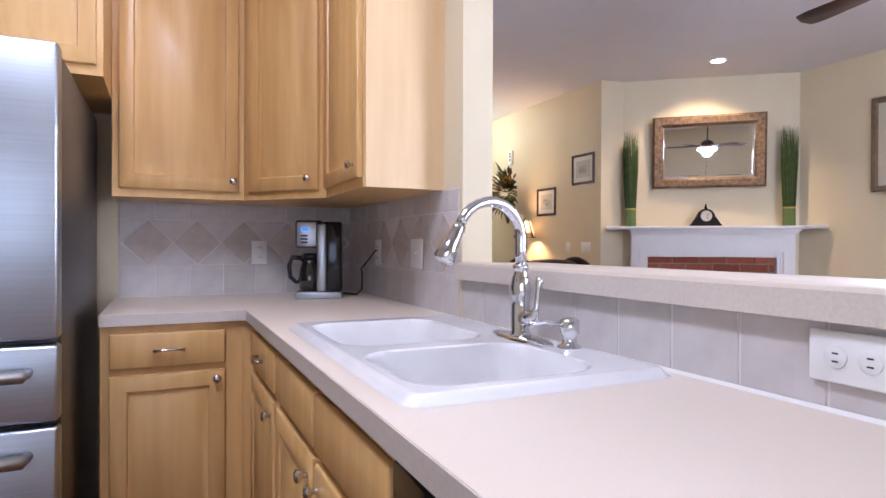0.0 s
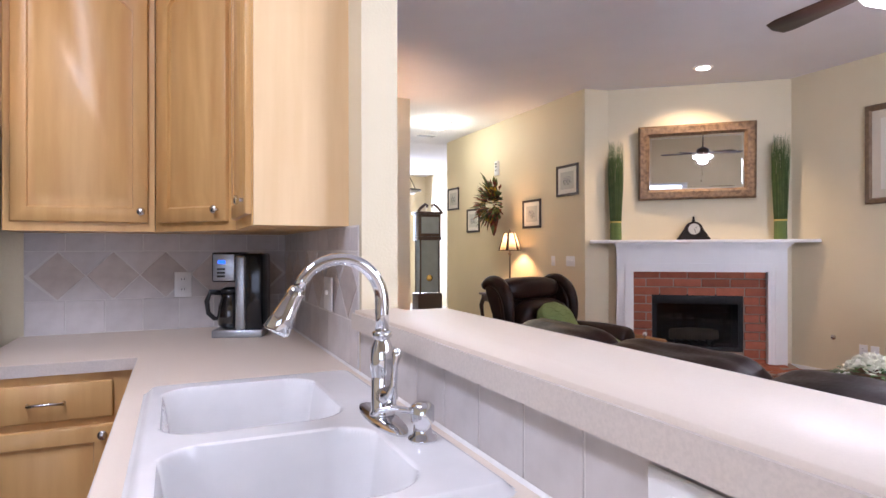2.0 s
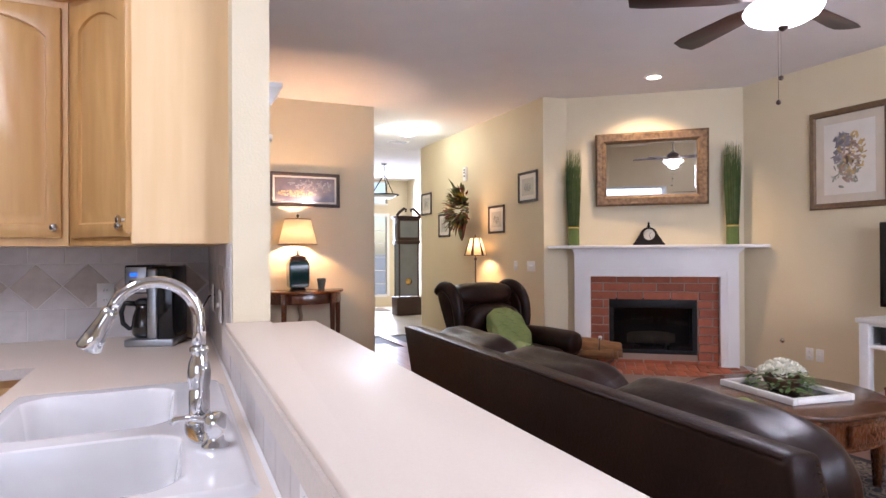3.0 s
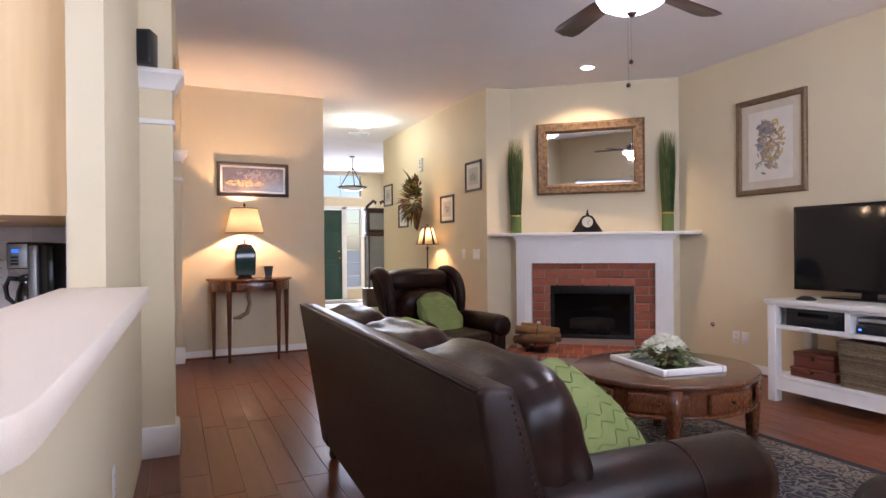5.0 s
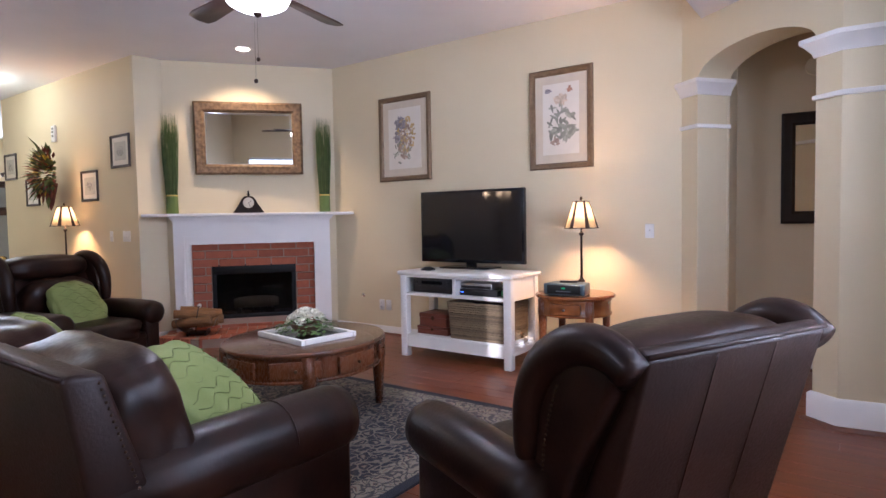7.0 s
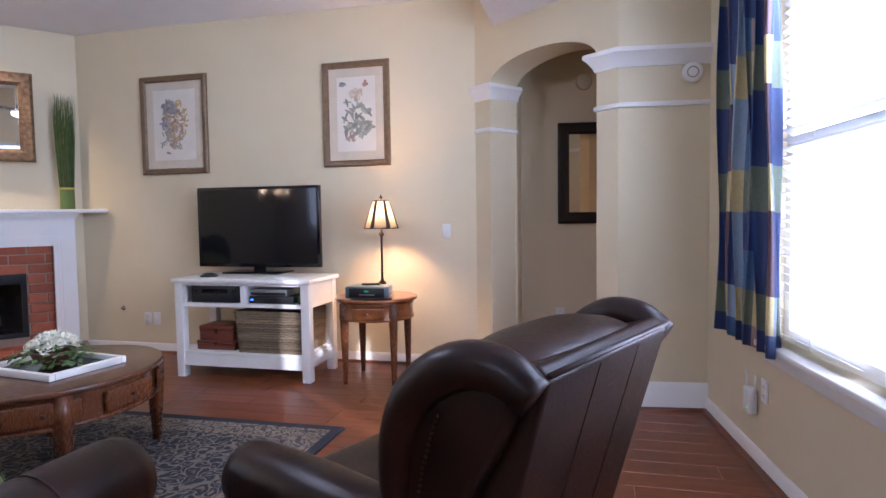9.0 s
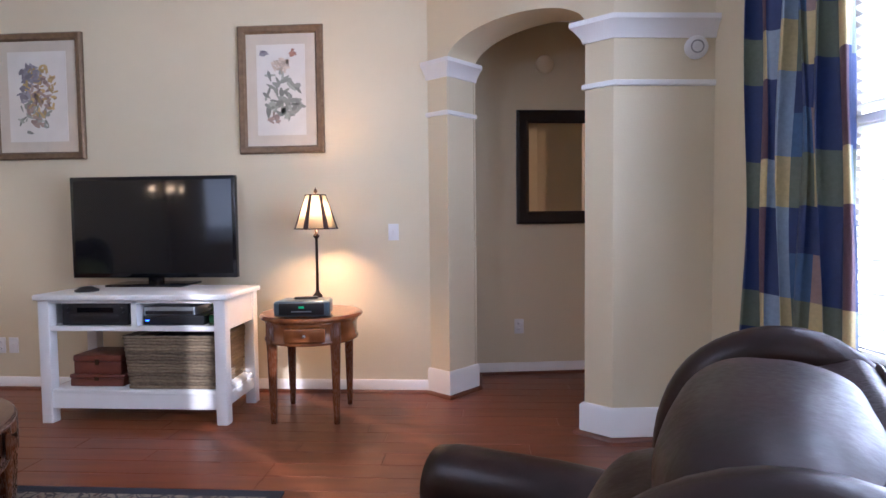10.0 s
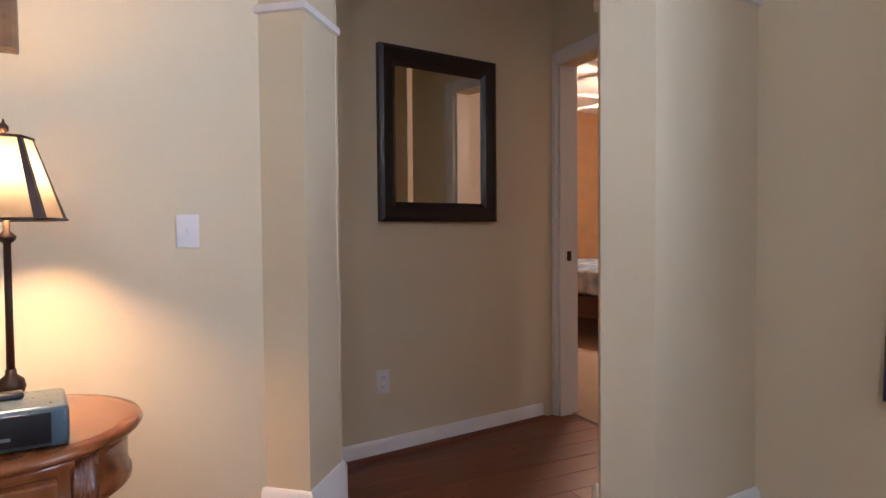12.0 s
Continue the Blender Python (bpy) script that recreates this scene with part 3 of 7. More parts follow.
def sink_mesh():
    bm, nx, ny = bmesh.new(), 110, 190
    x0, x1, y0, y1 = 0.36, 0.912, 0.835, 1.80
    grid = []
    for j in range(ny + 1):
        row = []
        for i in range(nx + 1):
            x, y = x0 + (x1 - x0) * i / nx, y0 + (y1 - y0) * j / ny
            z = 0.9145 + 0.017 * ease(-rounded(x, y, x0, x1, y0, y1, 0.04) / 0.022)
            for a, b, c, d in ((0.402, 0.79, 0.888, 1.235), (0.402, 0.775, 1.305, 1.73)):
                s = -rounded(x, y, a, b, c, d, 0.085)
                if s > 0:
                    z -= 0.008 * ease(s / 0.010) + 0.165 * ease((s - 0.003) / 0.030) + 0.016 * ease((s - 0.03) / 0.13)
            row.append(bm.verts.new((x, y, z)))
        grid.append(row)
    for j in range(ny):
        for i in range(nx):
            x, y = x0 + (x1 - x0) * (i + 0.5) / nx, y0 + (y1 - y0) * (j + 0.5) / ny
            if rounded(x, y, x0, x1, y0, y1, 0.04) < 0:
                bm.faces.new((grid[j][i], grid[j][i + 1], grid[j + 1][i + 1], grid[j + 1][i]))
    bmesh.ops.delete(bm, geom=[v for v in bm.verts if not v.link_faces], context="VERTS")
    return bm


sink = thing("sink", "white enamelled double-bowl sink set in the worktop", "sink", pose(0, 0, 0))
part("basin", sink_mesh(), ENAMEL, sink)
for y in (1.06, 1.52):
    part("drain", lathe([(0.042, 0), (0.042, 0.003), (0.03, 0.003), (0.026, -0.004), (0.002, -0.004)], at=(0.6, y, 0.744)), CHROME, sink, "chrome drain")

# tap
tap = thing("faucet", "chrome gooseneck kitchen faucet with a pull-down spray head", "faucet", pose(0.825, 1.25, 0.93))
part("base_plate", moved(lathe([(0.13, 0), (0.13, 0.006), (0.115, 0.010), (0.03, 0.012)], seg=40, flat=0.24), pose(0, 0, 0, 0, 0, 90)), CHROME, tap)
part("body", lathe([(0.027, 0.010), (0.026, 0.016), (0.023, 0.022), (0.023, 0.085), (0.021, 0.090), (0.024, 0.100), (0.0255, 0.130), (0.022, 0.152), (0.016, 0.166), (0.016, 0.170), (0.0205, 0.173), (0.0205, 0.183), (0.016, 0.186)], seg=32), CHROME, tap)
neck = [(0, 0, 0.17), (0, 0, 0.22)] + [(-0.09 + 0.09 * math.cos(math.pi * i / 16), -0.012 * i / 16, 0.245 + 0.09 * math.sin(math.pi * i / 16)) for i in range(15)]
part("spout", tube(neck, [0.0145] * 2 + [0.0145 - 0.0002 * k for k in range(15)], seg=16), CHROME, tap)
a, b = Vector(neck[-2]), Vector(neck[-1])
w = (b - a).normalized()
part("spray_head", tube([b, b + w * 0.012, b + w * 0.02, b + w * 0.06, b + w * 0.09, b + w * 0.096], [0.0145, 0.0175, 0.016, 0.022, 0.0265, 0.020], seg=24), CHROME, tap)
part("lever", tube([(0, -0.015, 0.055), (0.0, -0.046, 0.058), (0.0, -0.060, 0.066), (0.003, -0.064, 0.085), (0.005, -0.066, 0.125), (0.008, -0.068, 0.145), (0.008, -0.068, 0.158)], [0.019, 0.019, 0.012, 0.007, 0.006, 0.010, 0.006], seg=12), CHROME, tap)
soap = thing("soap_dispenser", "chrome soap dispenser beside the faucet", "soap dispenser", pose(0.85, 1.09, 0.931))
part("body", lathe([(0.027, 0), (0.027, 0.006), (0.018, 0.012), (0.016, 0.03), (0.022, 0.036), (0.022, 0.064), (0.014, 0.07), (0.003, 0.071)], seg=24), CHROME, soap)
part("nozzle", tube([(-0.015, 0, 0.055), (-0.05, 0.02, 0.06), (-0.075, 0.03, 0.056), (-0.082, 0.033, 0.048)], 0.006), CHROME, soap)

# coffee maker
cm = thing("coffee_maker", "black and steel coffee maker with a glass carafe", "coffee maker", pose(0.70, 2.80, 0.914, 0, 0, -18))
cm.scale = (0.8, 0.9, 1.0)
part("base", box(-0.13, 0.13, -0.11, 0.11, 0, 0.032, bevel=0.006), STEEL, cm)
part("tower", box(0.02, 0.13, -0.10, 0.11, 0.03, 0.355, bevel=0.012), GLOSSBLACK, cm)
part("column", box(-0.01, 0.045, -0.112, -0.06, 0.032, 0.345, bevel=0.01), STEEL, cm, "brushed steel column")
hd = part("head", box(-0.13, 0.02, -0.105, 0.10, 0.235, 0.36, bevel=0.01), BLACK, cm)
part("faceplate", box(-0.122, -0.012, -0.109, -0.10, 0.24, 0.352, bevel=0.003), STEEL, hd, "brushed steel control face")
part("display", box(-0.095, -0.06, -0.112, -0.108, 0.312, 0.327), glow("blue_display", (0.02, 0.12, 0.9), 1.6), hd, "blue lit display")
for k in range(3):
    part("button", box(-0.10, -0.06, -0.112, -0.108, 0.255 + 0.015 * k, 0.264 + 0.015 * k), BLACK, hd)
COFFEE = mat("dark_coffee_glass", (0.012, 0.009, 0.008), 0.06, coat=1.0, rough_var=0.02)
car = part("carafe", lathe([(0.045, 0.034), (0.066, 0.05), (0.07, 0.085), (0.064, 0.13), (0.05, 0.165), (0.047, 0.185)], seg=28, at=(-0.055, -0.02, 0)), COFFEE, cm, "dark glass carafe")
part("lid", lathe([(0.05, 0.185), (0.05, 0.2), (0.03, 0.208), (0.002, 0.21)], seg=24, at=(-0.055, -0.02, 0)), BLACK, car)
part("handle", tube([(-0.10, -0.02, 0.185), (-0.155, -0.04, 0.19), (-0.172, -0.045, 0.15), (-0.165, -0.042, 0.1), (-0.135, -0.036, 0.075), (-0.118, -0.03, 0.075)], [0.012, 0.012, 0.013, 0.012, 0.01, 0.008], seg=10), BLACK, car)
solo("power_cord", tube([(0.82, 2.86, 0.925), (0.88, 2.80, 0.922), (0.90, 2.78, 0.95), (0.885, 2.73, 1.03), (0.87, 2.70, 1.05), (0.90, 2.66, 1.10), (0.915, 2.63, 1.135), (0.938, 2.625, 1.14)], 0.004, seg=6), BLACK, "black power cord of the coffee maker", "cord")

# refrigerator
fr = thing("refrigerator", "stainless steel refrigerator with dark sides and drawers", "refrigerator", pose(-1.14, 1.93, 0))
SIDE = mat("dark_grey_enamel", (0.06, 0.055, 0.055), 0.35)
part("body", box(0, 0.908, 0.065, 1.05, 0.02, 1.70, bevel=0.006), SIDE, fr)
for x0, x1 in ((0.0, 0.452), (0.458, 0.912)):
    d = part("door", box(x0, x1, 0.0, 0.062, 0.90, 1.715, bevel=0.012, seg=3), STEEL, fr)
    hx = x0 + 0.41 if x0 == 0 else x0 + 0.045
    part("handle", tube([(hx, 0.0, 1.0), (hx, -0.05, 1.02), (hx, -0.05, 1.58), (hx, 0.0, 1.6)], 0.012), STEEL, d)
for z0, z1 in ((0.675, 0.885), (0.06, 0.66)):
    d = part("drawer", box(0.0, 0.912, 0.0, 0.062, z0, z1, bevel=0.012, seg=3), STEEL, fr)
    part("handle", tube([(0.12, 0.0, z1 - 0.07), (0.12, -0.05, z1 - 0.07), (0.84, -0.05, z1 - 0.07), (0.84, 0.0, z1 - 0.07)], [0.014, 0.019, 0.019, 0.014]), STEEL, d)
for k in range(7):
    part("badge", box(0.62 + 0.022 * k, 0.637 + 0.022 * k, -0.0012, 0.0, 1.655, 1.668), SIDE, fr)


def plate(label, m, w=0.075, h=0.118, kind="outlet", category="outlet"):
    """A cover plate on a wall; it looks along local -y."""
    ob = thing("wall_" + kind, label, category, m)
    part("cover", box(-w / 2, w / 2, -0.006, 0, -h / 2, h / 2, bevel=0.003), WHITEP, ob)
    n = max(1, round(w / 0.08))
    for k in range(n):
        x = (k - (n - 1) / 2) * 0.048 if n > 1 else 0
        if kind == "outlet":
            for z in (-0.024, 0.024):
                s = part("socket", moved(lathe([(0.0165, 0), (0.0165, 0.003), (0.015, 0.004)], seg=16), pose(x, -0.005, z, 90)), WHITEP, ob)
                for dx in (-0.006, 0.006):
                    part("slot", box(x + dx - 0.0012, x + dx + 0.0012, -0.0095, -0.0085, z - 0.004, z + 0.005), BLACK, s)
        else:
            part("toggle", box(x - 0.005, x + 0.005, -0.016, -0.004, -0.004, 0.012, bevel=0.002), WHITEP, ob)
    return ob


plate("white outlet plate on the tiled kitchen wall", pose(0.467, 3.118, 1.123))
plate("white outlet with the coffee maker plugged in", pose(0.933, 2.625, 1.128, 0, 0, -90))
plate("white double switch plate on the tiled wall", pose(0.933, 2.165, 1.128, 0, 0, -90), 0.118, 0.118, "switch", "switch")
bo = plate("wide white double outlet on the bar tiles", pose(0.933, 0.535, 0.998, 0, 0, -90) @ pose(0, 0, 0, 0, 90, 0), 0.078, 0.13)

# ---- living room: seating ----
GREEN = mat("green_woven_fabric", (0.165, 0.205, 0.055), 0.75, second=(0.225, 0.265, 0.085), scale=9, bump=0.5, bump_scale=240)
GREEN_LINE = mat("dark_green_thread", (0.14, 0.175, 0.05), 0.8)
LEATHER_BACK = mat("smooth_brown_leather", (0.020, 0.0080, 0.0050), 0.40, second=(0.011, 0.0044, 0.0032), scale=5, amount=0.9, bump=0.25, bump_scale=110, spec=0.2, rough_var=0.15)
STUD = mat("antique_brass_stud", (0.07, 0.045, 0.026), 0.45, 0.9)


def studs(pts, r=0.0045):
    bm = bmesh.new()
    for p in pts:
        bmesh.ops.create_icosphere(bm, subdivisions=1, radius=r, matrix=Matrix.Translation(p))
    return bm


def rounded(pts, closed=False, n=4):
    """A smooth curve through the points, n steps to each stretch."""
    p = [Vector(v) for v in pts]
    out = []
    last = len(p) if closed else len(p) - 1
    for i in range(last):
        a = p[i - 1] if closed or i else p[0]
        b, c = p[i], p[(i + 1) % len(p)]
        d = p[(i + 2) % len(p)] if closed or i + 2 < len(p) else p[-1]
        for k in range(n):
            t = k / n
            out.append(0.5 * ((2 * b) + (c - a) * t + (2 * a - 5 * b + 4 * c - d) * t * t + (3 * b - a - 3 * c + d) * t * t * t))
    return out if closed else out + [p[-1]]


def scatter_cushion(label, m, s=0.46):
    ob = thing("throw_pillow", label, "pillow", m, "green pillows")
    part("cover", cushion(s, s, 0.17, power=2.7, wrinkle=0.10, n=16), GREEN, ob)
    bm = bmesh.new()
    for k in range(9):
        pts = []
        for i in range(18):
            u = -0.4 + 0.8 * i / 17
            v = -0.36 + 0.09 * k + 0.03 * math.sin(u * 22 + k * 1.7)
            q = (abs(2 * u) ** 2.7 + abs(2 * v) ** 2.7) 
            z = 0.085 * max(1 - q, 0) ** (1 / 2.7)
            pts.append((u * s, v * s, z + 0.002))
        add_tube(bm, pts, 0.0022, seg=4)
    tagged(part("embroidery", bm, GREEN_LINE, ob, "dark green stitched vine pattern"), "dark green stitched vine pattern", kind="stuff")
    return ob


# sofa, its back to the bar
sofa = thing("sofa", "dark brown leather sofa with loose back cushions", "sofa", pose(0, 0, 0))
bm = bmesh.new()
prof = [(1.945, 0.872), (1.968, 0.885), (2.045, 0.875), (2.20, 0.40), (2.20, 0.12), (2.07, 0.10)]
ends = []
for y in (0.685, 2.905):
    ends.append([bm.verts.new((x, y, z)) for x, z in prof])
for i in range(len(prof)):
    bm.faces.new((ends[0][i], ends[0][(i + 1) % 6], ends[1][(i + 1) % 6], ends[1][i]))
bm.faces.new(ends[0][::-1]), bm.faces.new(ends[1])
bmesh.ops.recalc_face_normals(bm, faces=bm.faces)
bmesh.ops.bevel(bm, geom=list(bm.edges), offset=0.014, segments=3, affect="EDGES", profile=0.5)
sb = part("back", bm, LEATHER_BACK, sofa)
part("piping", tube([(1.949, 0.70, 0.876), (1.949, 2.89, 0.876)], 0.007, seg=8), LEATHER, sb)
part("nailhead_trim", studs([(2.03 + 0.12 * k / 24, 0.684, 0.855 - 0.40 * k / 24) for k in range(25)]), STUD, sb, "row of brass nailheads")
part("base", box(2.08, 2.90, 0.72, 2.87, 0.10, 0.30, bevel=0.02), LEATHER, sofa)
for y in (0.79, 2.80):
    arm = part("arm", tube([(2.03, y, 0.525), (2.05, y, 0.525), (2.4, y, 0.528), (2.86, y, 0.525), (2.91, y, 0.525), (2.925, y, 0.525)], [0.10, 0.115, 0.118, 0.118, 0.108, 0.085], seg=24), LEATHER, sofa)
    part("arm_panel", box(2.06, 2.895, y - 0.085, y + 0.085, 0.10, 0.50, bevel=0.025, seg=3), LEATHER, arm)
    part("seam", tube([(2.62 + 0.0 * k, y + 0.1195 * math.sin(math.pi * k / 16 - math.pi / 2), 0.526 + 0.1195 * math.cos(math.pi * k / 16 - math.pi / 2)) for k in range(17)], 0.003, seg=5), LEATHER_BACK, arm)
for k in range(3):
    y = 1.085 + 0.71 * k
    part("seat_cushion", cushion(0.72, 0.70, 0.20, at=(2.56, y, 0.385), power=6, wrinkle=0.03), LEATHER, sofa)
    bc = part("back_cushion", cushion(0.25, 0.73, 0.49, at=(2.20, y, 0.640), power=5, wrinkle=0.05, turn=Euler((0, radians(-14), 0)).to_matrix()), LEATHER, sofa)
    a = Euler((0, radians(-14), 0)).to_matrix()
    part("piping", tube([Vector((2.20, y, 0.640)) + a @ Vector((-0.08, -0.335 + 0.67 * i / 12, 0.238 + 0.006 * math.sin(i * 1.7 + k))) for i in range(13)], 0.006, seg=6), LEATHER_BACK, bc)
for x, y in ((2.13, 0.75), (2.83, 0.75), (2.13, 2.85), (2.83, 2.85)):
    part("foot", lathe([(0.02, 0), (0.032, 0.02), (0.026, 0.06), (0.036, 0.11)], seg=14, at=(x, y, 0)), DARKWOOD, sofa)
sofa.matrix_basis = pose(1.95, 2.905, 0, 0, 0, -1.3) @ Matrix.Diagonal((1, 1.045, 1.035, 1)) @ pose(-1.95, -2.905, 0)
scatter_cushion("green patterned pillow on the sofa seat", pose(2.50, 0.99, 0.645, 42, 0, 36), 0.50)
scatter_cushion("green patterned pillow at the sofa end", pose(2.52, 2.46, 0.655, 50, 0, 42), 0.42)


def wing_chair(label, m, tall=1.0):
    """A reclining wing chair; local +y is the way it faces, the back's top edge stands over the origin."""
    ob = thing("wing_chair", label, "armchair", m, "leather wing chairs")
    z = 1.08 * tall
    bm = bmesh.new()
    side = [(0.0, z - 0.02), (0.03, z + 0.005), (0.15, z - 0.03), (0.40, 0.45), (0.40, 0.12), (0.24, 0.10)]
    rows = []
    for x in (-0.36, 0.36):
        rows.append([bm.verts.new((x, y, h)) for y, h in side])
    for i in range(6):
        bm.faces.new((rows[0][i], rows[0][(i + 1) % 6], rows[1][(i + 1) % 6], rows[1][i]))
    bm.faces.new(rows[0]), bm.faces.new(rows[1])
    bmesh.ops.recalc_face_normals(bm, faces=bm.faces)
    bmesh.ops.bevel(bm, geom=list(bm.edges), offset=0.012, segments=3, affect="EDGES", profile=0.5)
    bk = part("back", bm, LEATHER_BACK, ob)
    part("piping", tube([(-0.36, 0.0, z - 0.012), (0.36, 0.0, z - 0.012)], 0.007, seg=8), LEATHER, bk)
    for x in (-0.12, 0.12):
        part("seam", tube([(x, -0.004 + 0.235 * k / 10, z - 0.03 - (z - 0.15) * k / 10) for k in range(11)], 0.002, seg=5), LEATHER_BACK, bk)
    part("head_roll", cushion(0.70, 0.30, 0.21, at=(0, 0.175, z - 0.078), power=2.8, wrinkle=0.02, n=26), LEATHER, ob)
    part("back_cushion", cushion(0.62, 0.24, 0.46, at=(0, 0.31, 0.66 * tall), power=3.2, wrinkle=0.03, n=22, turn=Euler((radians(-16), 0, 0)).to_matrix()), LEATHER, ob)
    for s in (-1, 1):
        outline = [(0.05, z - 0.06), (0.16, z - 0.015), (0.27, z - 0.06), (0.34, z - 0.16), (0.36, z - 0.28), (0.36, 0.62), (0.42, 0.48), (0.27, 0.46), (0.17, 0.66)]
        outline = rounded([(y, h, 0) for y, h in outline], closed=True)
        outline = [(v.x, v.y) for v in outline]
        bm = bmesh.new()
        a = [bm.verts.new((s * 0.345, y, h)) for y, h in outline]
        b = [bm.verts.new((s * 0.425, y, h)) for y, h in outline]
        n = len(outline)
        bm.faces.new(a), bm.faces.new(b)
        for i in range(n):
            bm.faces.new((a[i], a[(i + 1) % n], b[(i + 1) % n], b[i]))
        bmesh.ops.recalc_face_normals(bm, faces=bm.faces)
        bmesh.ops.bevel(bm, geom=list(bm.edges), offset=0.018, segments=3, affect="EDGES", profile=0.5)
        bmesh.ops.triangulate(bm, faces=[f for f in bm.faces if len(f.verts) > 4])
        wg = part("wing", bm, LEATHER, ob)
        part("wing_roll", tube(rounded([(s * 0.385, 0.02, z - 0.055), (s * 0.39, 0.10, z - 0.01), (s * 0.40, 0.20, z - 0.015), (s * 0.41, 0.30, z - 0.08), (s * 0.415, 0.355, z - 0.19), (s * 0.415, 0.37, z - 0.32), (s * 0.41, 0.37, 0.60)]), [0.034 + 0.024 * math.sin(math.pi * min(1, 0.15 + k / 28)) for k in range(25)], seg=16), LEATHER, wg)
        part("nailhead_trim", studs([(s * 0.43, 0.235 + 0.06 * math.sin(k / 24 * 2.2), z - 0.12 - (z - 0.62) * k / 24) for k in range(25)]), STUD, wg, "row of brass nailheads")
        arm = part("arm", tube([(s * 0.42, 0.28, 0.51), (s * 0.42, 0.34, 0.515), (s * 0.415, 0.65, 0.518), (s * 0.41, 0.93, 0.512), (s * 0.41, 0.985, 0.51), (s * 0.41, 1.0, 0.51)], [0.085, 0.1, 0.105, 0.105, 0.095, 0.07], seg=22), LEATHER, ob)
        part("arm_panel", box(s * 0.40 - 0.07, s * 0.40 + 0.07, 0.26, 0.965, 0.07, 0.49, bevel=0.025, seg=3), LEATHER, arm)
    part("seat_cushion", cushion(0.64, 0.66, 0.20, at=(0, 0.67, 0.39), power=5, wrinkle=0.05), LEATHER, ob)
    part("footrest", box(-0.33, 0.33, 0.90, 0.98, 0.08, 0.36, bevel=0.03, seg=3), LEATHER, ob)
    part("base", box(-0.36, 0.36, 0.26, 0.93, 0.0, 0.30, bevel=0.02), LEATHER, ob)
    return ob


wing_chair("dark brown leather wing recliner seen from behind", pose(2.975, -0.695, 0, 0, 0, -25), 0.89)
wing_chair("dark brown leather wing recliner beside the hallway", pose(3.39, 4.95, 0, 0, 0, -167.5), 0.93)
scatter_cushion("green patterned pillow on the leather armchair", pose(3.52, 4.40, 0.60, 58, 0, 18), 0.46)
scatter_cushion("green patterned pillow on the near recliner seat", pose(3.24, -0.16, 0.50, 28, 0, -25), 0.34)

# ---- rug ----
def rug_material(name, dark, light, mid, scale):
    m = bpy.data.materials.new(name)
    m.use_nodes = True
    n, l = m.node_tree.nodes, m.node_tree.links
    p = n["Principled BSDF"]
    p.inputs["Roughness"].default_value = 0.95
    co = n.new("ShaderNodeTexCoord")
    no = n.new("ShaderNodeTexNoise")
    no.inputs["Scale"].default_value = scale * 0.7
    ad = n.new("ShaderNodeVectorMath")
    ad.operation = "MULTIPLY_ADD"
    ad.inputs[1].default_value = (0.12, 0.12, 0)
    l.new(no.outputs["Color"], ad.inputs[0])
    l.new(co.outputs["Object"], ad.inputs[2])
    l.new(co.outputs["Object"], no.inputs["Vector"])
    v = n.new("ShaderNodeTexVoronoi")
    v.feature = "DISTANCE_TO_EDGE"
    v.inputs["Scale"].default_value = scale
    l.new(ad.outputs[0], v.inputs["Vector"])
    r = n.new("ShaderNodeValToRGB")
    e = r.color_ramp.elements
    e[0].position, e[0].color = 0.045, (*light, 1)
    e[1].position, e[1].color = 0.10, (*dark, 1)
    e.new(0.26).color = (*dark, 1)
    e.new(0.30).color = (*mid, 1)
    e.new(0.36).color = (*light, 1)
    l.new(v.outputs["Distance"], r.inputs[0])
    f = n.new("ShaderNodeTexNoise")
    f.inputs["Scale"].default_value = 350
    l.new(co.outputs["Object"], f.inputs["Vector"])
    mx = n.new("ShaderNodeMix")
    mx.data_type, mx.blend_type = "RGBA", "MULTIPLY"
    mx.inputs[0].default_value = 0.6
    l.new(r.outputs[0], mx.inputs[6])
    l.new(f.outputs["Color"], mx.inputs[7])
    l.new(mx.outputs[2], p.inputs["Base Color"])
    bp = n.new("ShaderNodeBump")
    bp.inputs["Strength"].default_value, bp.inputs["Distance"].default_value = 0.7, 0.004
    l.new(f.outputs[0], bp.inputs["Height"])
    l.new(bp.outputs[0], p.inputs["Normal"])
    return m


rug = thing("area_rug", "dark patterned wool area rug with a beige floral border", "rug", pose(3.53, 2.0, 0.0))
RX, RY = 1.19, 1.20
NAVY = (0.028, 0.031, 0.046)
part("field", box(-RX + 0.24, RX - 0.24, -RY + 0.24, RY - 0.24, 0, 0.012), rug_material("rug_field", NAVY, (0.25, 0.21, 0.165), (0.12, 0.075, 0.06), 16), rug)
for nm, wd0, wd1, mt in (("border", 0.06, 0.24, rug_material("rug_border", (0.33, 0.28, 0.21), (0.08, 0.07, 0.07), (0.20, 0.11, 0.08), 17)), ("edging", 0.0, 0.06, mat("rug_edging", (0.02, 0.023, 0.035), 0.95, bump=0.6, bump_scale=300))):
    bm = bmesh.new()
    a0, a1, b0, b1 = RX - wd1, RX - wd0, RY - wd1, RY - wd0
    add_box(bm, -a1, a1, b0, b1, 0, 0.012), add_box(bm, -a1, a1, -b1, -b0, 0, 0.012)
    add_box(bm, a0, a1, -b0, b0, 0, 0.012), add_box(bm, -a1, -a0, -b0, b0, 0, 0.012)
    part(nm, bm, mt, rug)

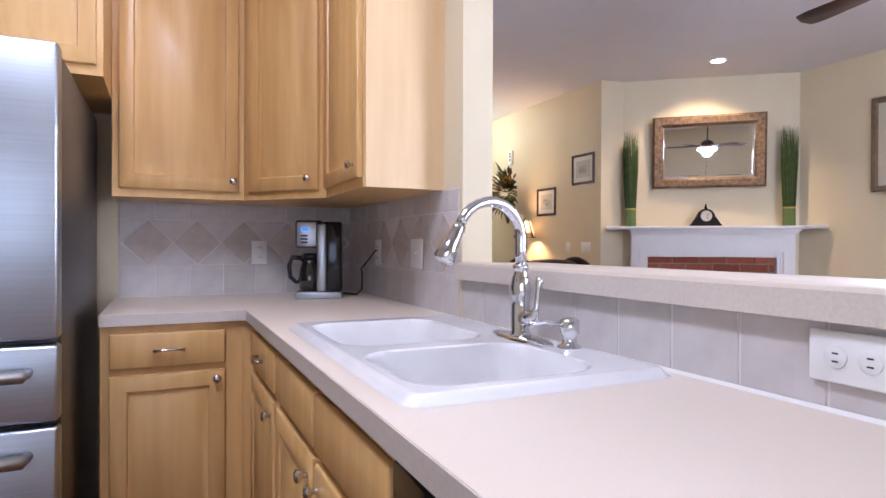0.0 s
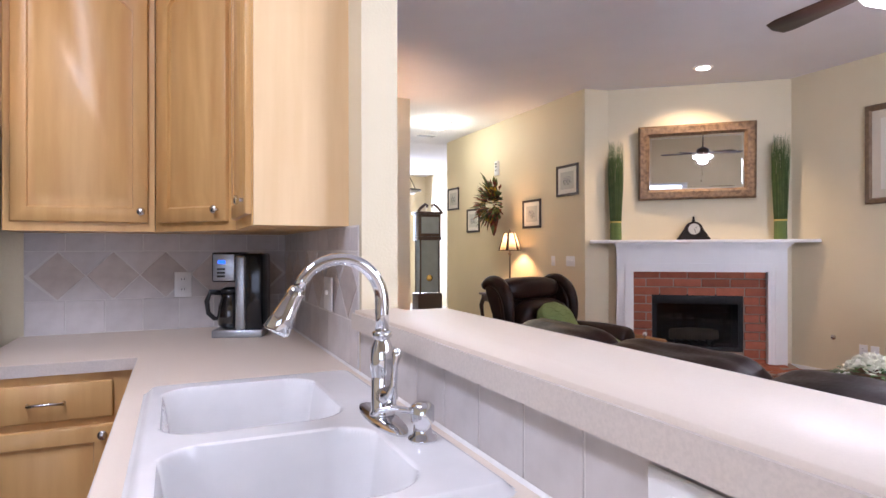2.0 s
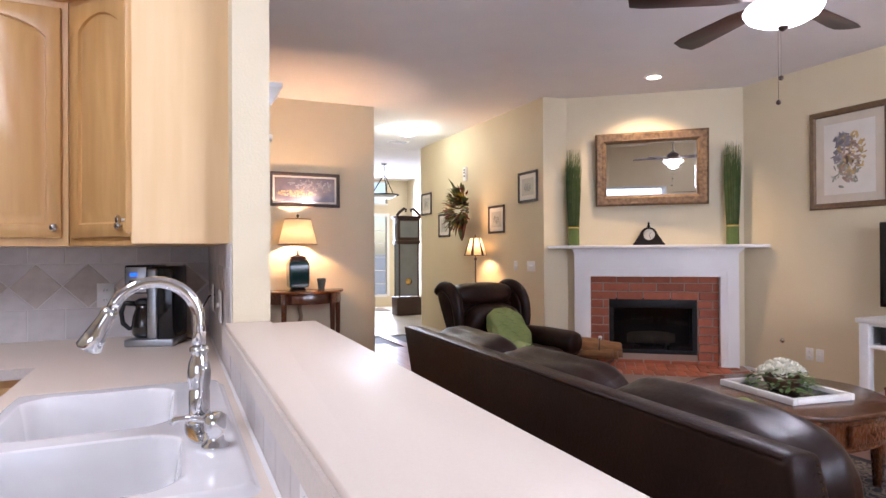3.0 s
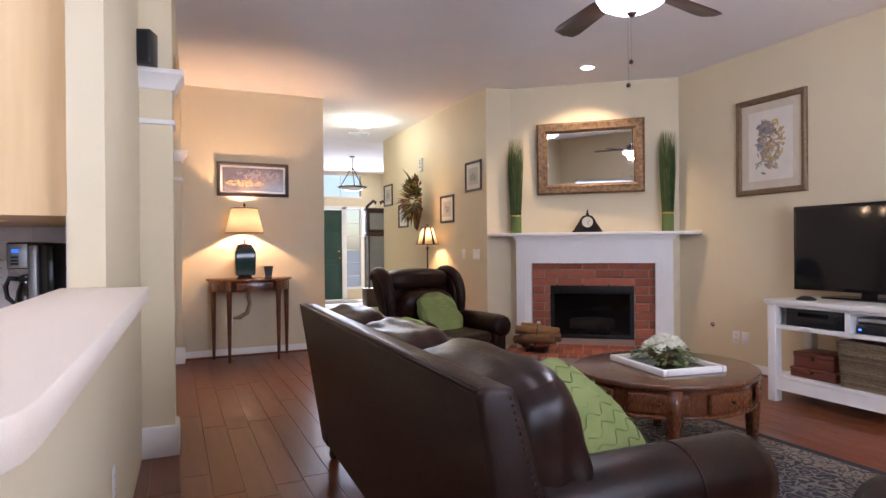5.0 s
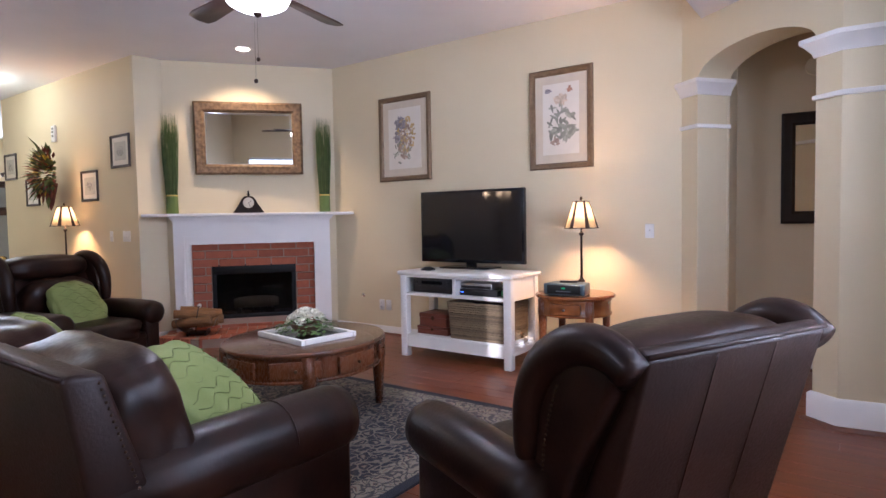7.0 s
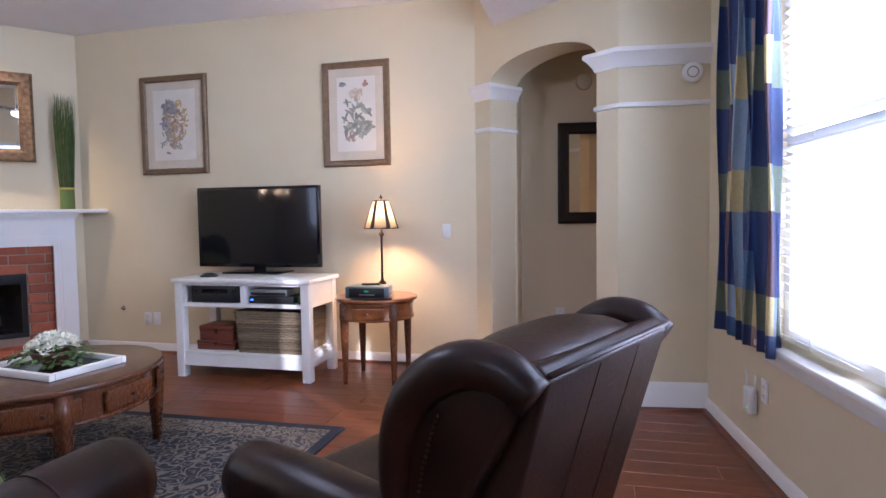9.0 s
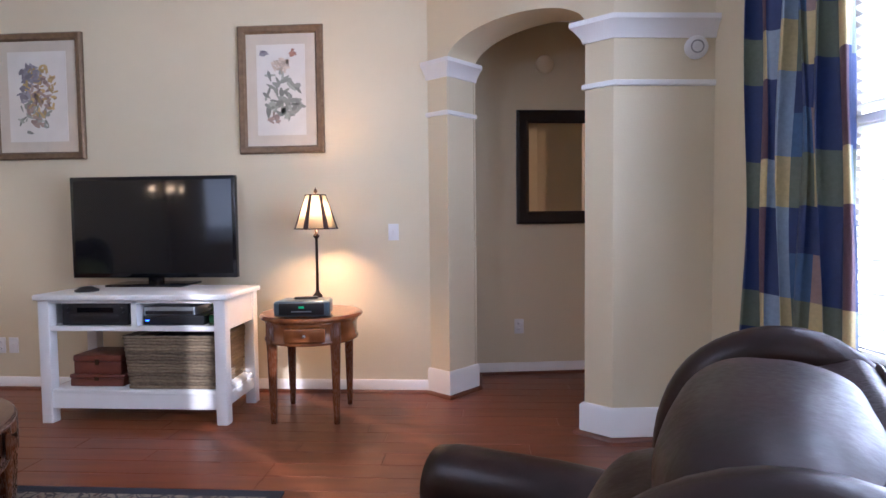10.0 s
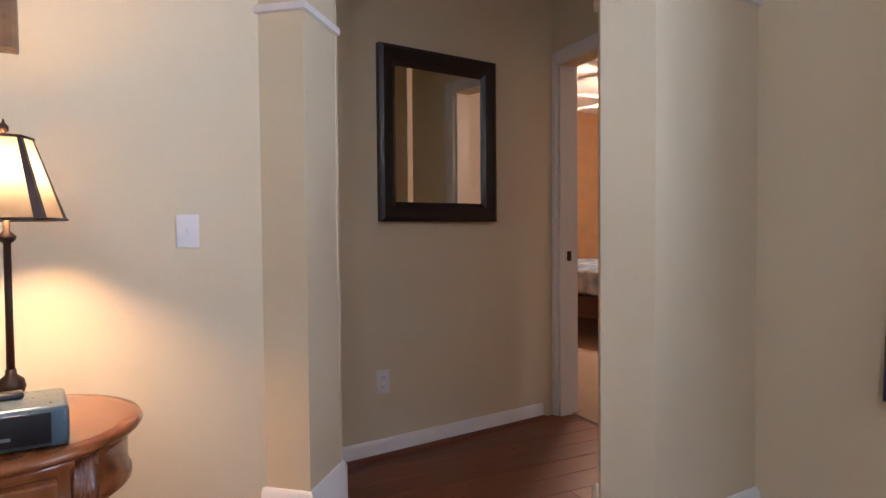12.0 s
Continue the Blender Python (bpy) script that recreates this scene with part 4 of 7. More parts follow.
# ---- tables ----
WALNUT = mat("brown_cherry_tabletop", (0.115, 0.043, 0.018), 0.26, second=(0.075, 0.026, 0.011), scale=3, stretch=(1, 7, 1), amount=0.8, bump=0.04, coat=0.4)
ct = thing("coffee_table", "oval cherry coffee table with drawers and tapered legs", "coffee table", pose(3.93, 2.07, 0.012, 0, 0, 8))
OV = [(0.56 * math.cos(2 * math.pi * i / 48), 0.50 * math.sin(2 * math.pi * i / 48)) for i in range(48)]
part("tabletop", prism(OV, 0.475, 0.505, bevel=0.010, seg=3), WALNUT, ct)
part("apron", prism([(x * 0.93, y * 0.93) for x, y in OV], 0.325, 0.476), CHERRY, ct)
part("moulding", prism([(x * 0.95, y * 0.95) for x, y in OV], 0.318, 0.336, bevel=0.006), CHERRY, ct)
for k in range(8):
    a = 2 * math.pi * (k + 0.5) / 8 + 0.25
    ax, ay = 0.522 * math.cos(a), 0.467 * math.sin(a)
    ta = math.degrees(math.atan2(ay / 0.467 ** 2, ax / 0.522 ** 2)) + 90
    d = part("drawer_front", box(-0.15, 0.15, -0.012, 0.010, 0.352, 0.452, bevel=0.006), CHERRY, ct, at=(ax, ay, 0), turn=(0, 0, ta))
    part("knob", moved(lathe([(0.004, 0), (0.004, 0.008), (0.010, 0.014), (0.010, 0.02), (0.002, 0.023)], seg=12), pose(0, -0.012, 0.40, 90)), STUD, d, "small brass knob")
for sx, sy in ((1, 1), (1, -1), (-1, 1), (-1, -1)):
    part("leg", lathe([(0.020, 0), (0.036, 0.32), (0.040, 0.33), (0.040, 0.475)], seg=16, at=(sx * 0.36, sy * 0.33, 0), square=6), CHERRY, ct)

tray = thing("tray", "white wooden tray with a dark mirrored base", "tray", pose(3.93, 2.06, 0.518, 0, 0, -8))
part("base", box(-0.20, 0.20, -0.25, 0.25, 0, 0.010), GLOSSBLACK, tray)
for x0, x1, y0, y1 in ((-0.21, -0.18, -0.26, 0.26), (0.18, 0.21, -0.26, 0.26), (-0.18, 0.18, -0.26, -0.23), (-0.18, 0.18, 0.23, 0.26)):
    part("rim", box(x0, x1, y0, y1, 0, 0.035, bevel=0.004), WHITEWOOD, tray)
PETAL = mat("cream_petal", (0.84, 0.81, 0.68), 0.6, second=(0.80, 0.77, 0.60))
LEAF = mat("ivy_leaf", (0.07, 0.13, 0.03), 0.5, second=(0.14, 0.2, 0.06), scale=30, vary=0.35)


def add_leaf(bm, at, way, length, width, curl=0.3):
    """One pointed leaf, folded along its rib."""
    way = Vector(way).normalized()
    side = way.cross(Vector((0, 0, 1)))
    side = side.normalized() if side.length > 0.01 else Vector((1, 0, 0))
    up = side.cross(way)
    p = Vector(at)
    rib = [p, p + way * length * 0.45 + up * length * curl * 0.3, p + way * length - up * length * curl * 0.3]
    l1 = p + way * length * 0.42 + side * width + up * length * 0.02
    r1 = p + way * length * 0.42 - side * width + up * length * 0.02
    v = [bm.verts.new(q) for q in (*rib, l1, r1)]
    bm.faces.new((v[0], v[1], v[3])), bm.faces.new((v[1], v[2], v[3]))
    bm.faces.new((v[0], v[4], v[1])), bm.faces.new((v[1], v[4], v[2]))


def sphere_way():
    a, z = random.uniform(0, 2 * math.pi), random.uniform(-1, 1)
    r = math.sqrt(1 - z * z)
    return Vector((r * math.cos(a), r * math.sin(a), z))


fl = thing("flower_bowl", "bowl of cream roses with trailing ivy", "flowers", pose(3.95, 2.08, 0.530))
part("bowl", lathe([(0.05, 0), (0.055, 0.01), (0.09, 0.03), (0.105, 0.06), (0.108, 0.075), (0.098, 0.075), (0.09, 0.05), (0.01, 0.045)], seg=28), mat("brown_ceramic", (0.16, 0.08, 0.045), 0.3), fl, "brown ceramic bowl")
for k in range(15):
    a, r = k * 2.4, 0.029 * math.sqrt(k)
    c = Vector((r * math.cos(a), r * math.sin(a), 0.165 - 0.5 * r * r / 0.11))
    tip = Vector((0.7 * r * math.cos(a) / 0.11, 0.7 * r * math.sin(a) / 0.11, 1.0)).normalized()
    turn = tip.to_track_quat("Z", "Y").to_matrix().to_4x4()
    bm = bmesh.new()
    for i in range(16):
        b = i * 2.4
        q = 0.004 + 0.024 * i / 15
        out, up = 0.15 + 0.85 * i / 15, 1.0 - 0.65 * i / 15
        add_leaf(bm, (q * math.cos(b), q * math.sin(b), -0.018 - 0.006 * i / 15), (math.cos(b) * out, math.sin(b) * out, up), 0.036, 0.028, -0.5)
    part("rose", moved(bm, Matrix.Translation(c) @ turn), PETAL, fl)
bm = bmesh.new()
for k in range(190):
    a = random.uniform(0, 2 * math.pi)
    r = random.uniform(0.085, 0.185)
    h = 0.10 - (r - 0.1) * random.uniform(0.5, 1.6)
    add_leaf(bm, (r * math.cos(a), r * math.sin(a), max(h, 0.0)), (math.cos(a + random.uniform(-1, 1)), math.sin(a + random.uniform(-1, 1)), random.uniform(-0.5, 0.3)), random.uniform(0.025, 0.05), 0.014)
part("ivy", bm, LEAF, fl, "trailing green ivy leaves")

st = thing("media_console", "white painted console with open shelves", "console", pose(5.575, 1.44, 0))
part("top", box(-0.02, 0.53, -0.02, 1.20, 0.765, 0.80, bevel=0.008), WHITEWOOD, st)
for x in (0.0, 0.44):
    for y in (0.0, 1.11):
        bm = box(x, x + 0.07, y, y + 0.07, 0.0, 0.766, bevel=0.004)
        part("leg", bm, WHITEWOOD, st)
part("upper_shelf", box(0.012, 0.50, 0.02, 1.16, 0.575, 0.60), WHITEWOOD, st)
part("rail", box(0.008, 0.03, 0.07, 1.11, 0.575, 0.605), WHITEWOOD, st)
part("rail", box(0.008, 0.03, 0.07, 1.11, 0.745, 0.766), WHITEWOOD, st)
part("divider", box(0.008, 0.50, 0.555, 0.59, 0.60, 0.766), WHITEWOOD, st)
for y in (0.01, 1.135):
    part("side_panel", box(0.07, 0.44, y, y + 0.035, 0.575, 0.766), WHITEWOOD, st)
part("lower_shelf", box(0.01, 0.50, 0.02, 1.16, 0.185, 0.21, bevel=0.004), WHITEWOOD, st)
part("lower_rail", box(0.008, 0.03, 0.07, 1.11, 0.095, 0.185), WHITEWOOD, st)
for y in (0.01, 1.135):
    part("lower_side", box(0.07, 0.44, y, y + 0.03, 0.11, 0.185), WHITEWOOD, st)

tv = thing("television", "large black flat-screen television on a stand", "television", pose(6.10, 2.172, 0.80))
part("panel", box(0.0, 0.045, -0.59, 0.59, 0.05, 0.752, bevel=0.006), GLOSSBLACK, tv)
SCREEN = mat("dark_glass_screen", (0.008, 0.008, 0.010), 0.05, rough_var=0.01, coat=0.5, spec=0.5, amount=0.0)
part("screen", box(-0.0035, 0.001, -0.565, 0.565, 0.082, 0.727), SCREEN, tv)
part("neck", box(0.01, 0.04, -0.05, 0.05, 0.012, 0.07), GLOSSBLACK, tv)
part("base", box(-0.14, 0.14, -0.27, 0.27, 0, 0.014, bevel=0.005), GLOSSBLACK, tv)
solo("speaker_base", lathe([(0.07, 0), (0.07, 0.01), (0.03, 0.03), (0.002, 0.032)]), BLACK, "small black round device on the console", "device", pose(5.75, 2.42, 0.80))
rcv = thing("receiver", "black audio receiver on the console shelf", "receiver", pose(5.61, 2.06, 0.60))
part("case", box(0, 0.34, 0, 0.43, 0.008, 0.145, bevel=0.004), BLACK, rcv)
part("display", box(-0.003, 0.002, 0.10, 0.33, 0.085, 0.115), GLOSSBLACK, rcv)
part("drawer", box(-0.003, 0.002, 0.06, 0.37, 0.03, 0.07, bevel=0.001), BLACK, rcv)
for y in (0.04, 0.39):
    part("knob", moved(lathe([(0.016, 0), (0.015, 0.014), (0.002, 0.015)], seg=14), pose(0, y, 0.10, 0, -90, 0)), BLACK, rcv)
box2 = thing("cable_box", "black cable box with a small blue light", "cable box", pose(5.63, 1.60, 0.60))
part("case", box(0, 0.26, 0, 0.38, 0.004, 0.06, bevel=0.003), BLACK, box2)
part("indicator", box(-0.002, 0.001, 0.345, 0.365, 0.028, 0.036), glow("blue_led", (0.05, 0.15, 1.0), 6), box2)
dvd = thing("disc_player", "slim silver disc player on the cable box", "disc player", pose(5.64, 1.66, 0.66))
part("case", box(0, 0.22, 0, 0.32, 0.002, 0.055, bevel=0.003), STEEL, dvd)
part("faceplate", box(-0.003, 0.001, 0.01, 0.31, 0.008, 0.03), BLACK, dvd)
gi = thing("ivy_pot", "small green ivy in a clear jar", "plant", pose(5.68, 1.56, 0.60))
bm = bmesh.new()
for k in range(40):
    w = sphere_way()
    add_leaf(bm, (w.x * 0.03, w.y * 0.03, 0.06 + w.z * 0.05), w, 0.03, 0.01)
part("leaves", bm, LEAF, gi)
part("jar", lathe([(0.025, 0.0), (0.028, 0.04), (0.024, 0.06)], seg=14), mat("green_glass", (0.05, 0.2, 0.08), 0.1), gi)

WICKER = mat("seagrass_weave", (0.20, 0.145, 0.085), 0.85, second=(0.10, 0.07, 0.04), scale=60, stretch=(1, 1, 1), bump=0.8, bump_scale=200, vary=0.3)
bk = thing("basket", "woven seagrass storage basket on the lower shelf", "basket", pose(5.62, 1.53, 0.21))
for r in range(17):
    z = 0.012 + 0.0195 * r
    f = 0.02 * r / 16
    bm = bmesh.new()
    for x0, y0, x1, y1 in ((-f, -f, -f, 0.54 + f), (-f, 0.54 + f, 0.40, 0.54 + f), (0.40, 0.54 + f, 0.40, -f), (0.40, -f, -f, -f)):
        n = 22
        add_tube(bm, [(x0 + (x1 - x0) * i / n + 0.004 * math.sin(i * math.pi + r * math.pi), y0 + (y1 - y0) * i / n + 0.004 * math.cos(i * math.pi + r * math.pi), z + 0.002 * math.sin(i * 1.9 + r)) for i in range(n + 1)], 0.0112, seg=6)
    part("strand", bm, WICKER, bk)
part("bottom", box(0, 0.40, 0, 0.54, 0.0, 0.012), WICKER, bk)
# solid black filling: the shade inside the basket, put in as colour
part("lining", box(0.012, 0.39, 0.012, 0.53, 0.012, 0.28), SOOT_AND_SHADE, bk, "black block standing in for shade inside the basket")
BROWNBOX = mat("red_brown_leather_box", (0.14, 0.035, 0.018), 0.4, second=(0.08, 0.02, 0.01), scale=12, bump=0.2)
for lab, p, dims in (("flat red-brown leather box under another", pose(5.66, 2.14, 0.21), (0.28, 0.35, 0.075)), ("red-brown leather box with a brass clasp", pose(5.67, 2.16, 0.285), (0.25, 0.31, 0.12))):
    b = thing("leather_box", lab, "box", p, "leather boxes")
    part("body", box(0, dims[0], 0, dims[1], 0, dims[2] * 0.66, bevel=0.005), BROWNBOX, b)
    part("lid", box(-0.004, dims[0] + 0.004, -0.004, dims[1] + 0.004, dims[2] * 0.66, dims[2], bevel=0.008), BROWNBOX, b)
    part("clasp", box(-0.008, -0.003, dims[1] / 2 - 0.012, dims[1] / 2 + 0.012, dims[2] * 0.5, dims[2] * 0.8), STUD, b)

HONEY = mat("honey_cherry_wood", (0.27, 0.088, 0.022), 0.22, second=(0.13, 0.039, 0.011), scale=9, stretch=(1, 1, 0.25), amount=0.9, coat=0.25)
dt = thing("drum_table", "round cherry side table with a small drawer", "side table", pose(5.83, 0.985, 0, 0, 0, 8))
part("tabletop", lathe([(0.29, 0.628), (0.315, 0.632), (0.322, 0.643), (0.315, 0.655), (0.28, 0.657), (0.002, 0.657)], seg=48), HONEY, dt)
part("apron", lathe([(0.285, 0.49), (0.292, 0.495), (0.292, 0.51), (0.283, 0.515), (0.283, 0.60), (0.292, 0.61), (0.292, 0.63)], seg=48), HONEY, dt)
dd = part("drawer_front", box(-0.315, -0.26, -0.12, 0.12, 0.52, 0.60, bevel=0.006), HONEY, dt)
part("knob", moved(lathe([(0.005, 0), (0.005, 0.01), (0.012, 0.016), (0.010, 0.024), (0.002, 0.026)], seg=14), pose(-0.315, 0, 0.56, 0, -90, 0)), NICKEL, dd, "small silver knob")
for k in range(4):
    a = math.pi / 4 + k * math.pi / 2 - 0.12
    part("leg", lathe([(0.016, 0), (0.018, 0.05), (0.030, 0.49), (0.032, 0.50), (0.032, 0.62)], seg=14, at=(0.275 * math.cos(a), 0.275 * math.sin(a), 0), square=6), CHERRY, dt)
rad = thing("clock_radio", "grey and black clock radio with a green display", "radio", pose(5.68, 0.98, 0.657, 0, 0, 4))
TEAL = mat("silver_blue_plastic", (0.10, 0.15, 0.18), 0.3, 0.4)
part("case", prism([(-0.10, -0.17), (0.10, -0.15), (0.10, 0.15), (-0.10, 0.17)], 0.006, 0.098, bevel=0.014, seg=3), TEAL, rad)
part("faceplate", box(-0.106, -0.098, -0.135, 0.135, 0.018, 0.088, bevel=0.003), BLACK, rad)
part("display", box(-0.108, -0.105, -0.016, 0.016, 0.058, 0.070), glow("green_digits", (0.02, 0.4, 0.16), 0.3), rad, "green lit digits")
part("slot", box(-0.108, -0.105, -0.06, 0.06, 0.035, 0.042), STEEL, rad)
solo("remote_control", box(-0.02, 0.02, -0.07, 0.07, 0, 0.014, bevel=0.004), BLACK, "small black remote on the radio", "remote", pose(5.70, 0.98, 0.756, 0, 0, 15))

# ---- lamps ----
SHADE_WARM = bpy.data.materials.new("lit_parchment_shade")
SHADE_WARM.use_nodes = True
sn = SHADE_WARM.node_tree
sp = sn.nodes["Principled BSDF"]
sp.inputs["Base Color"].default_value = (0.92, 0.82, 0.64, 1)
sp.inputs["Roughness"].default_value = 0.9
tr = sn.nodes.new("ShaderNodeBsdfTranslucent")
tr.inputs[0].default_value = (1.0, 0.94, 0.80, 1)
mx = sn.nodes.new("ShaderNodeMixShader")
mx.inputs[0].default_value = 0.92
sn.links.new(sp.outputs[0], mx.inputs[1])
sn.links.new(tr.outputs[0], mx.inputs[2])
sn.links.new(mx.outputs[0], sn.nodes["Material Output"].inputs[0])
BULB = glow("warm_bulb", (1.0, 0.66, 0.34), 40)
BRONZE = mat("dark_bronze", (0.05, 0.03, 0.02), 0.4, 0.7)


def shade_mesh(r0, r1, z0, z1, seg, square=0.0, t=0.003):
    bm = bmesh.new()
    rings = []
    for r, z in ((r0, z0), (r1, z1), (r1 - t, z1), (r0 - t, z0)):
        ring = []
        for i in range(seg):
            a = 2 * math.pi * (i + 0.5) / seg
            ring.append(bm.verts.new((r * math.cos(a), r * math.sin(a), z)))
        rings.append(ring)
    for k in range(4):
        lo, hi = rings[k], rings[(k + 1) % 4]
        for i in range(seg):
            bm.faces.new((lo[i], lo[(i + 1) % seg], hi[(i + 1) % seg], hi[i]))
    return bm


def panel_lamp(label, m, stem, r0, r1, z0, z1, power):
    """A slim bronze lamp whose six-sided shade has dark ribs."""
    ob = thing("table_lamp", label, "lamp", m, "slim bronze lamps")
    part("base", lathe([(0.062, 0), (0.062, 0.008), (0.045, 0.018), (0.02, 0.028), (0.026, 0.045), (0.034, 0.07), (0.03, 0.09), (0.014, 0.105), (0.012, 0.12)], seg=24), BRONZE, ob)
    part("stem", lathe([(0.010, 0.11), (0.009, 0.3), (0.009, stem - 0.09), (0.02, stem - 0.08), (0.022, stem - 0.07), (0.008, stem - 0.055), (0.008, stem + 0.03)], seg=16), BRONZE, ob)
    s = part("shade", shade_mesh(r0, r1, z0, z1, 6), SHADE_WARM, ob, "lit parchment shade with dark ribs")
    for i in range(6):
        a = 2 * math.pi * (i + 0.5) / 6
        c, d = math.cos(a), math.sin(a)
        bm = bmesh.new()
        for da in (-1, 1):
            b = a + da * math.pi / 6
            mid0, mid1 = (r0 * math.cos(math.pi / 6) * math.cos(b), r0 * math.cos(math.pi / 6) * math.sin(b)), (r1 * math.cos(math.pi / 6) * math.cos(b), r1 * math.cos(math.pi / 6) * math.sin(b))
            k = 0.30
            q = [(r0 * c, r0 * d, z0), (r0 * c + (mid0[0] - r0 * c) * k, r0 * d + (mid0[1] - r0 * d) * k, z0), (r1 * c + (mid1[0] - r1 * c) * k, r1 * d + (mid1[1] - r1 * d) * k, z1), (r1 * c, r1 * d, z1)]
            bm.faces.new([bm.verts.new((x * 1.012, y * 1.012, z)) for x, y, z in q])
        part("rib", bm, DARKWOOD, s)
    for r, z in ((r0, z0), (r1, z1)):
        part("trim", tube([(r * 1.01 * math.cos(2 * math.pi * (i + 0.5) / 6), r * 1.01 * math.sin(2 * math.pi * (i + 0.5) / 6), z) for i in range(7)], 0.004, seg=6), BRONZE, s)
    part("finial", lathe([(0.004, z1 - 0.01), (0.004, z1 + 0.012), (0.012, z1 + 0.02), (0.012, z1 + 0.03), (0.004, z1 + 0.04), (0.002, z1 + 0.05)], seg=12), STUD, ob)
    part("bulb", moved(lathe([(0.004, -0.03), (0.022, -0.01), (0.025, 0.01), (0.015, 0.032), (0.002, 0.036)], seg=14), pose(0, 0, (z0 + z1) / 2 + 0.04)), BULB, ob)
    lamp("lamp_bulb", "POINT", power, (1.0, 0.57, 0.25), m @ pose(0.0, 0.0, (z0 + z1) / 2 + 0.025), radius=0.05)
    return ob


panel_lamp("slim bronze table lamp, lit, on the drum table", pose(5.97, 0.985, 0.657, 0, 0, 15), 0.55, 0.139, 0.066, 0.525, 0.745, 62)
panel_lamp("slim bronze table lamp, lit, by the hallway wall", pose(4.36, 6.66, 0.731, 0, 0, 15), 0.57, 0.152, 0.074, 0.545, 0.77, 48)

cl = thing("table_lamp", "teal ceramic lamp with a cream shade, lit", "lamp", pose(2.01, 6.38, 0.905))
cl.scale = (1.08, 1.08, 1.07)
CERAMIC = mat("teal_glazed_ceramic", (0.012, 0.045, 0.045), 0.15, second=(0.02, 0.075, 0.06), scale=9, coat=0.6)
part("foot", lathe([(0.098, 0), (0.098, 0.012), (0.085, 0.02), (0.08, 0.035)], seg=4, square=0), BRONZE, cl, turn=(0, 0, 45), at=(0, 0, 0))
bm = bmesh.new()
rings = [[bm.verts.new((sx * w, sy * w, z)) for sx, sy in ((-1, -1), (1, -1), (1, 1), (-1, 1))] for w, z in ((0.088, 0.035), (0.096, 0.05), (0.103, 0.24), (0.100, 0.285), (0.084, 0.308))]
for lo, hi in zip(rings, rings[1:]):
    for k in range(4):
        bm.faces.new((lo[k], lo[(k + 1) % 4], hi[(k + 1) % 4], hi[k]))
bm.faces.new(rings[0][::-1]), bm.faces.new(rings[-1])
bmesh.ops.bevel(bm, geom=[e for e in bm.edges if abs(e.verts[0].co.z - e.verts[1].co.z) > 0.005], offset=0.014, segments=3, affect="EDGES")
part("body", bm, CERAMIC, cl)
part("collar", lathe([(0.085, 0.30), (0.09, 0.315), (0.07, 0.33), (0.08, 0.345), (0.04, 0.36), (0.008, 0.37), (0.008, 0.42)], seg=32, square=8), mat("brown_glaze", (0.07, 0.03, 0.02), 0.25), cl)
s = part("shade", shade_mesh(0.192, 0.128, 0.475, 0.735, 40), SHADE_WARM, cl, "lit cream drum shade")
for r, z in ((0.193, 0.477), (0.129, 0.733)):
    part("trim", tube([(r * math.cos(2 * math.pi * i / 40), r * math.sin(2 * math.pi * i / 40), z) for i in range(41)], 0.004, seg=6), BRONZE, s)
part("finial", lathe([(0.004, 0.70), (0.004, 0.75), (0.014, 0.76), (0.014, 0.775), (0.002, 0.79)], seg=12), STUD, cl)
part("bulb", moved(lathe([(0.004, -0.04), (0.028, -0.01), (0.03, 0.01), (0.015, 0.035), (0.002, 0.04)], seg=14), pose(0, 0, 0.55)), BULB, cl)
lamp("lamp_bulb", "POINT", 100, (1.0, 0.61, 0.30), pose(2.01, 6.38, 0.905 + 0.63), radius=0.028)

# ---- ceiling fan and fittings ----
GLOBE = glow("lit_frosted_globe", (1.0, 0.96, 0.9), 9)
FANW = mat("dark_walnut_blade", (0.055, 0.028, 0.02), 0.4, second=(0.035, 0.017, 0.012), scale=6, stretch=(1, 8, 1))
fan = thing("ceiling_fan", "dark ceiling fan with a lit frosted glass bowl", "ceiling fan", pose(3.22, 1.54, TOP - 0.311))
fan.scale = (0.82, 0.82, 0.82)
part("canopy", lathe([(0.03, 0.309), (0.06, 0.329), (0.07, 0.369), (0.07, 0.379)], seg=24), BRONZE, fan)
part("rod", lathe([(0.013, -0.28), (0.013, 0.32)], seg=14), BRONZE, fan)
part("motor", lathe([(0.05, -0.43), (0.115, -0.41), (0.13, -0.36), (0.115, -0.31), (0.05, -0.27), (0.02, -0.26)], seg=32), BRONZE, fan)
part("globe", lathe([(0.002, -0.545), (0.02, -0.545), (0.06, -0.525), (0.12, -0.52), (0.175, -0.49), (0.195, -0.455), (0.18, -0.43), (0.10, -0.425)], seg=40), GLOBE, fan, "lit frosted glass bowl")
part("finial", lathe([(0.002, -0.572), (0.012, -0.566), (0.025, -0.555), (0.03, -0.546)], seg=16), BRONZE, fan)
for k in range(5):
    a = 82 + 72 * k
    b = part("blade", moved(prism([(0.20, -0.045), (0.32, -0.066), (0.72, -0.085), (0.80, -0.072), (0.825, 0.0), (0.80, 0.072), (0.72, 0.085), (0.32, 0.066), (0.20, 0.045)], -0.004, 0.004, bevel=0.002, seg=1), pose(0, 0, -0.385, 12, 0, 0)), FANW, fan, at=(0, 0, 0), turn=(0, 0, a))
    part("bracket", moved(prism([(0.10, -0.02), (0.22, -0.03), (0.27, 0), (0.22, 0.03), (0.10, 0.02)], -0.012, -0.004), pose(0, 0, -0.385, 6, 0, 0)), BRONZE, b)
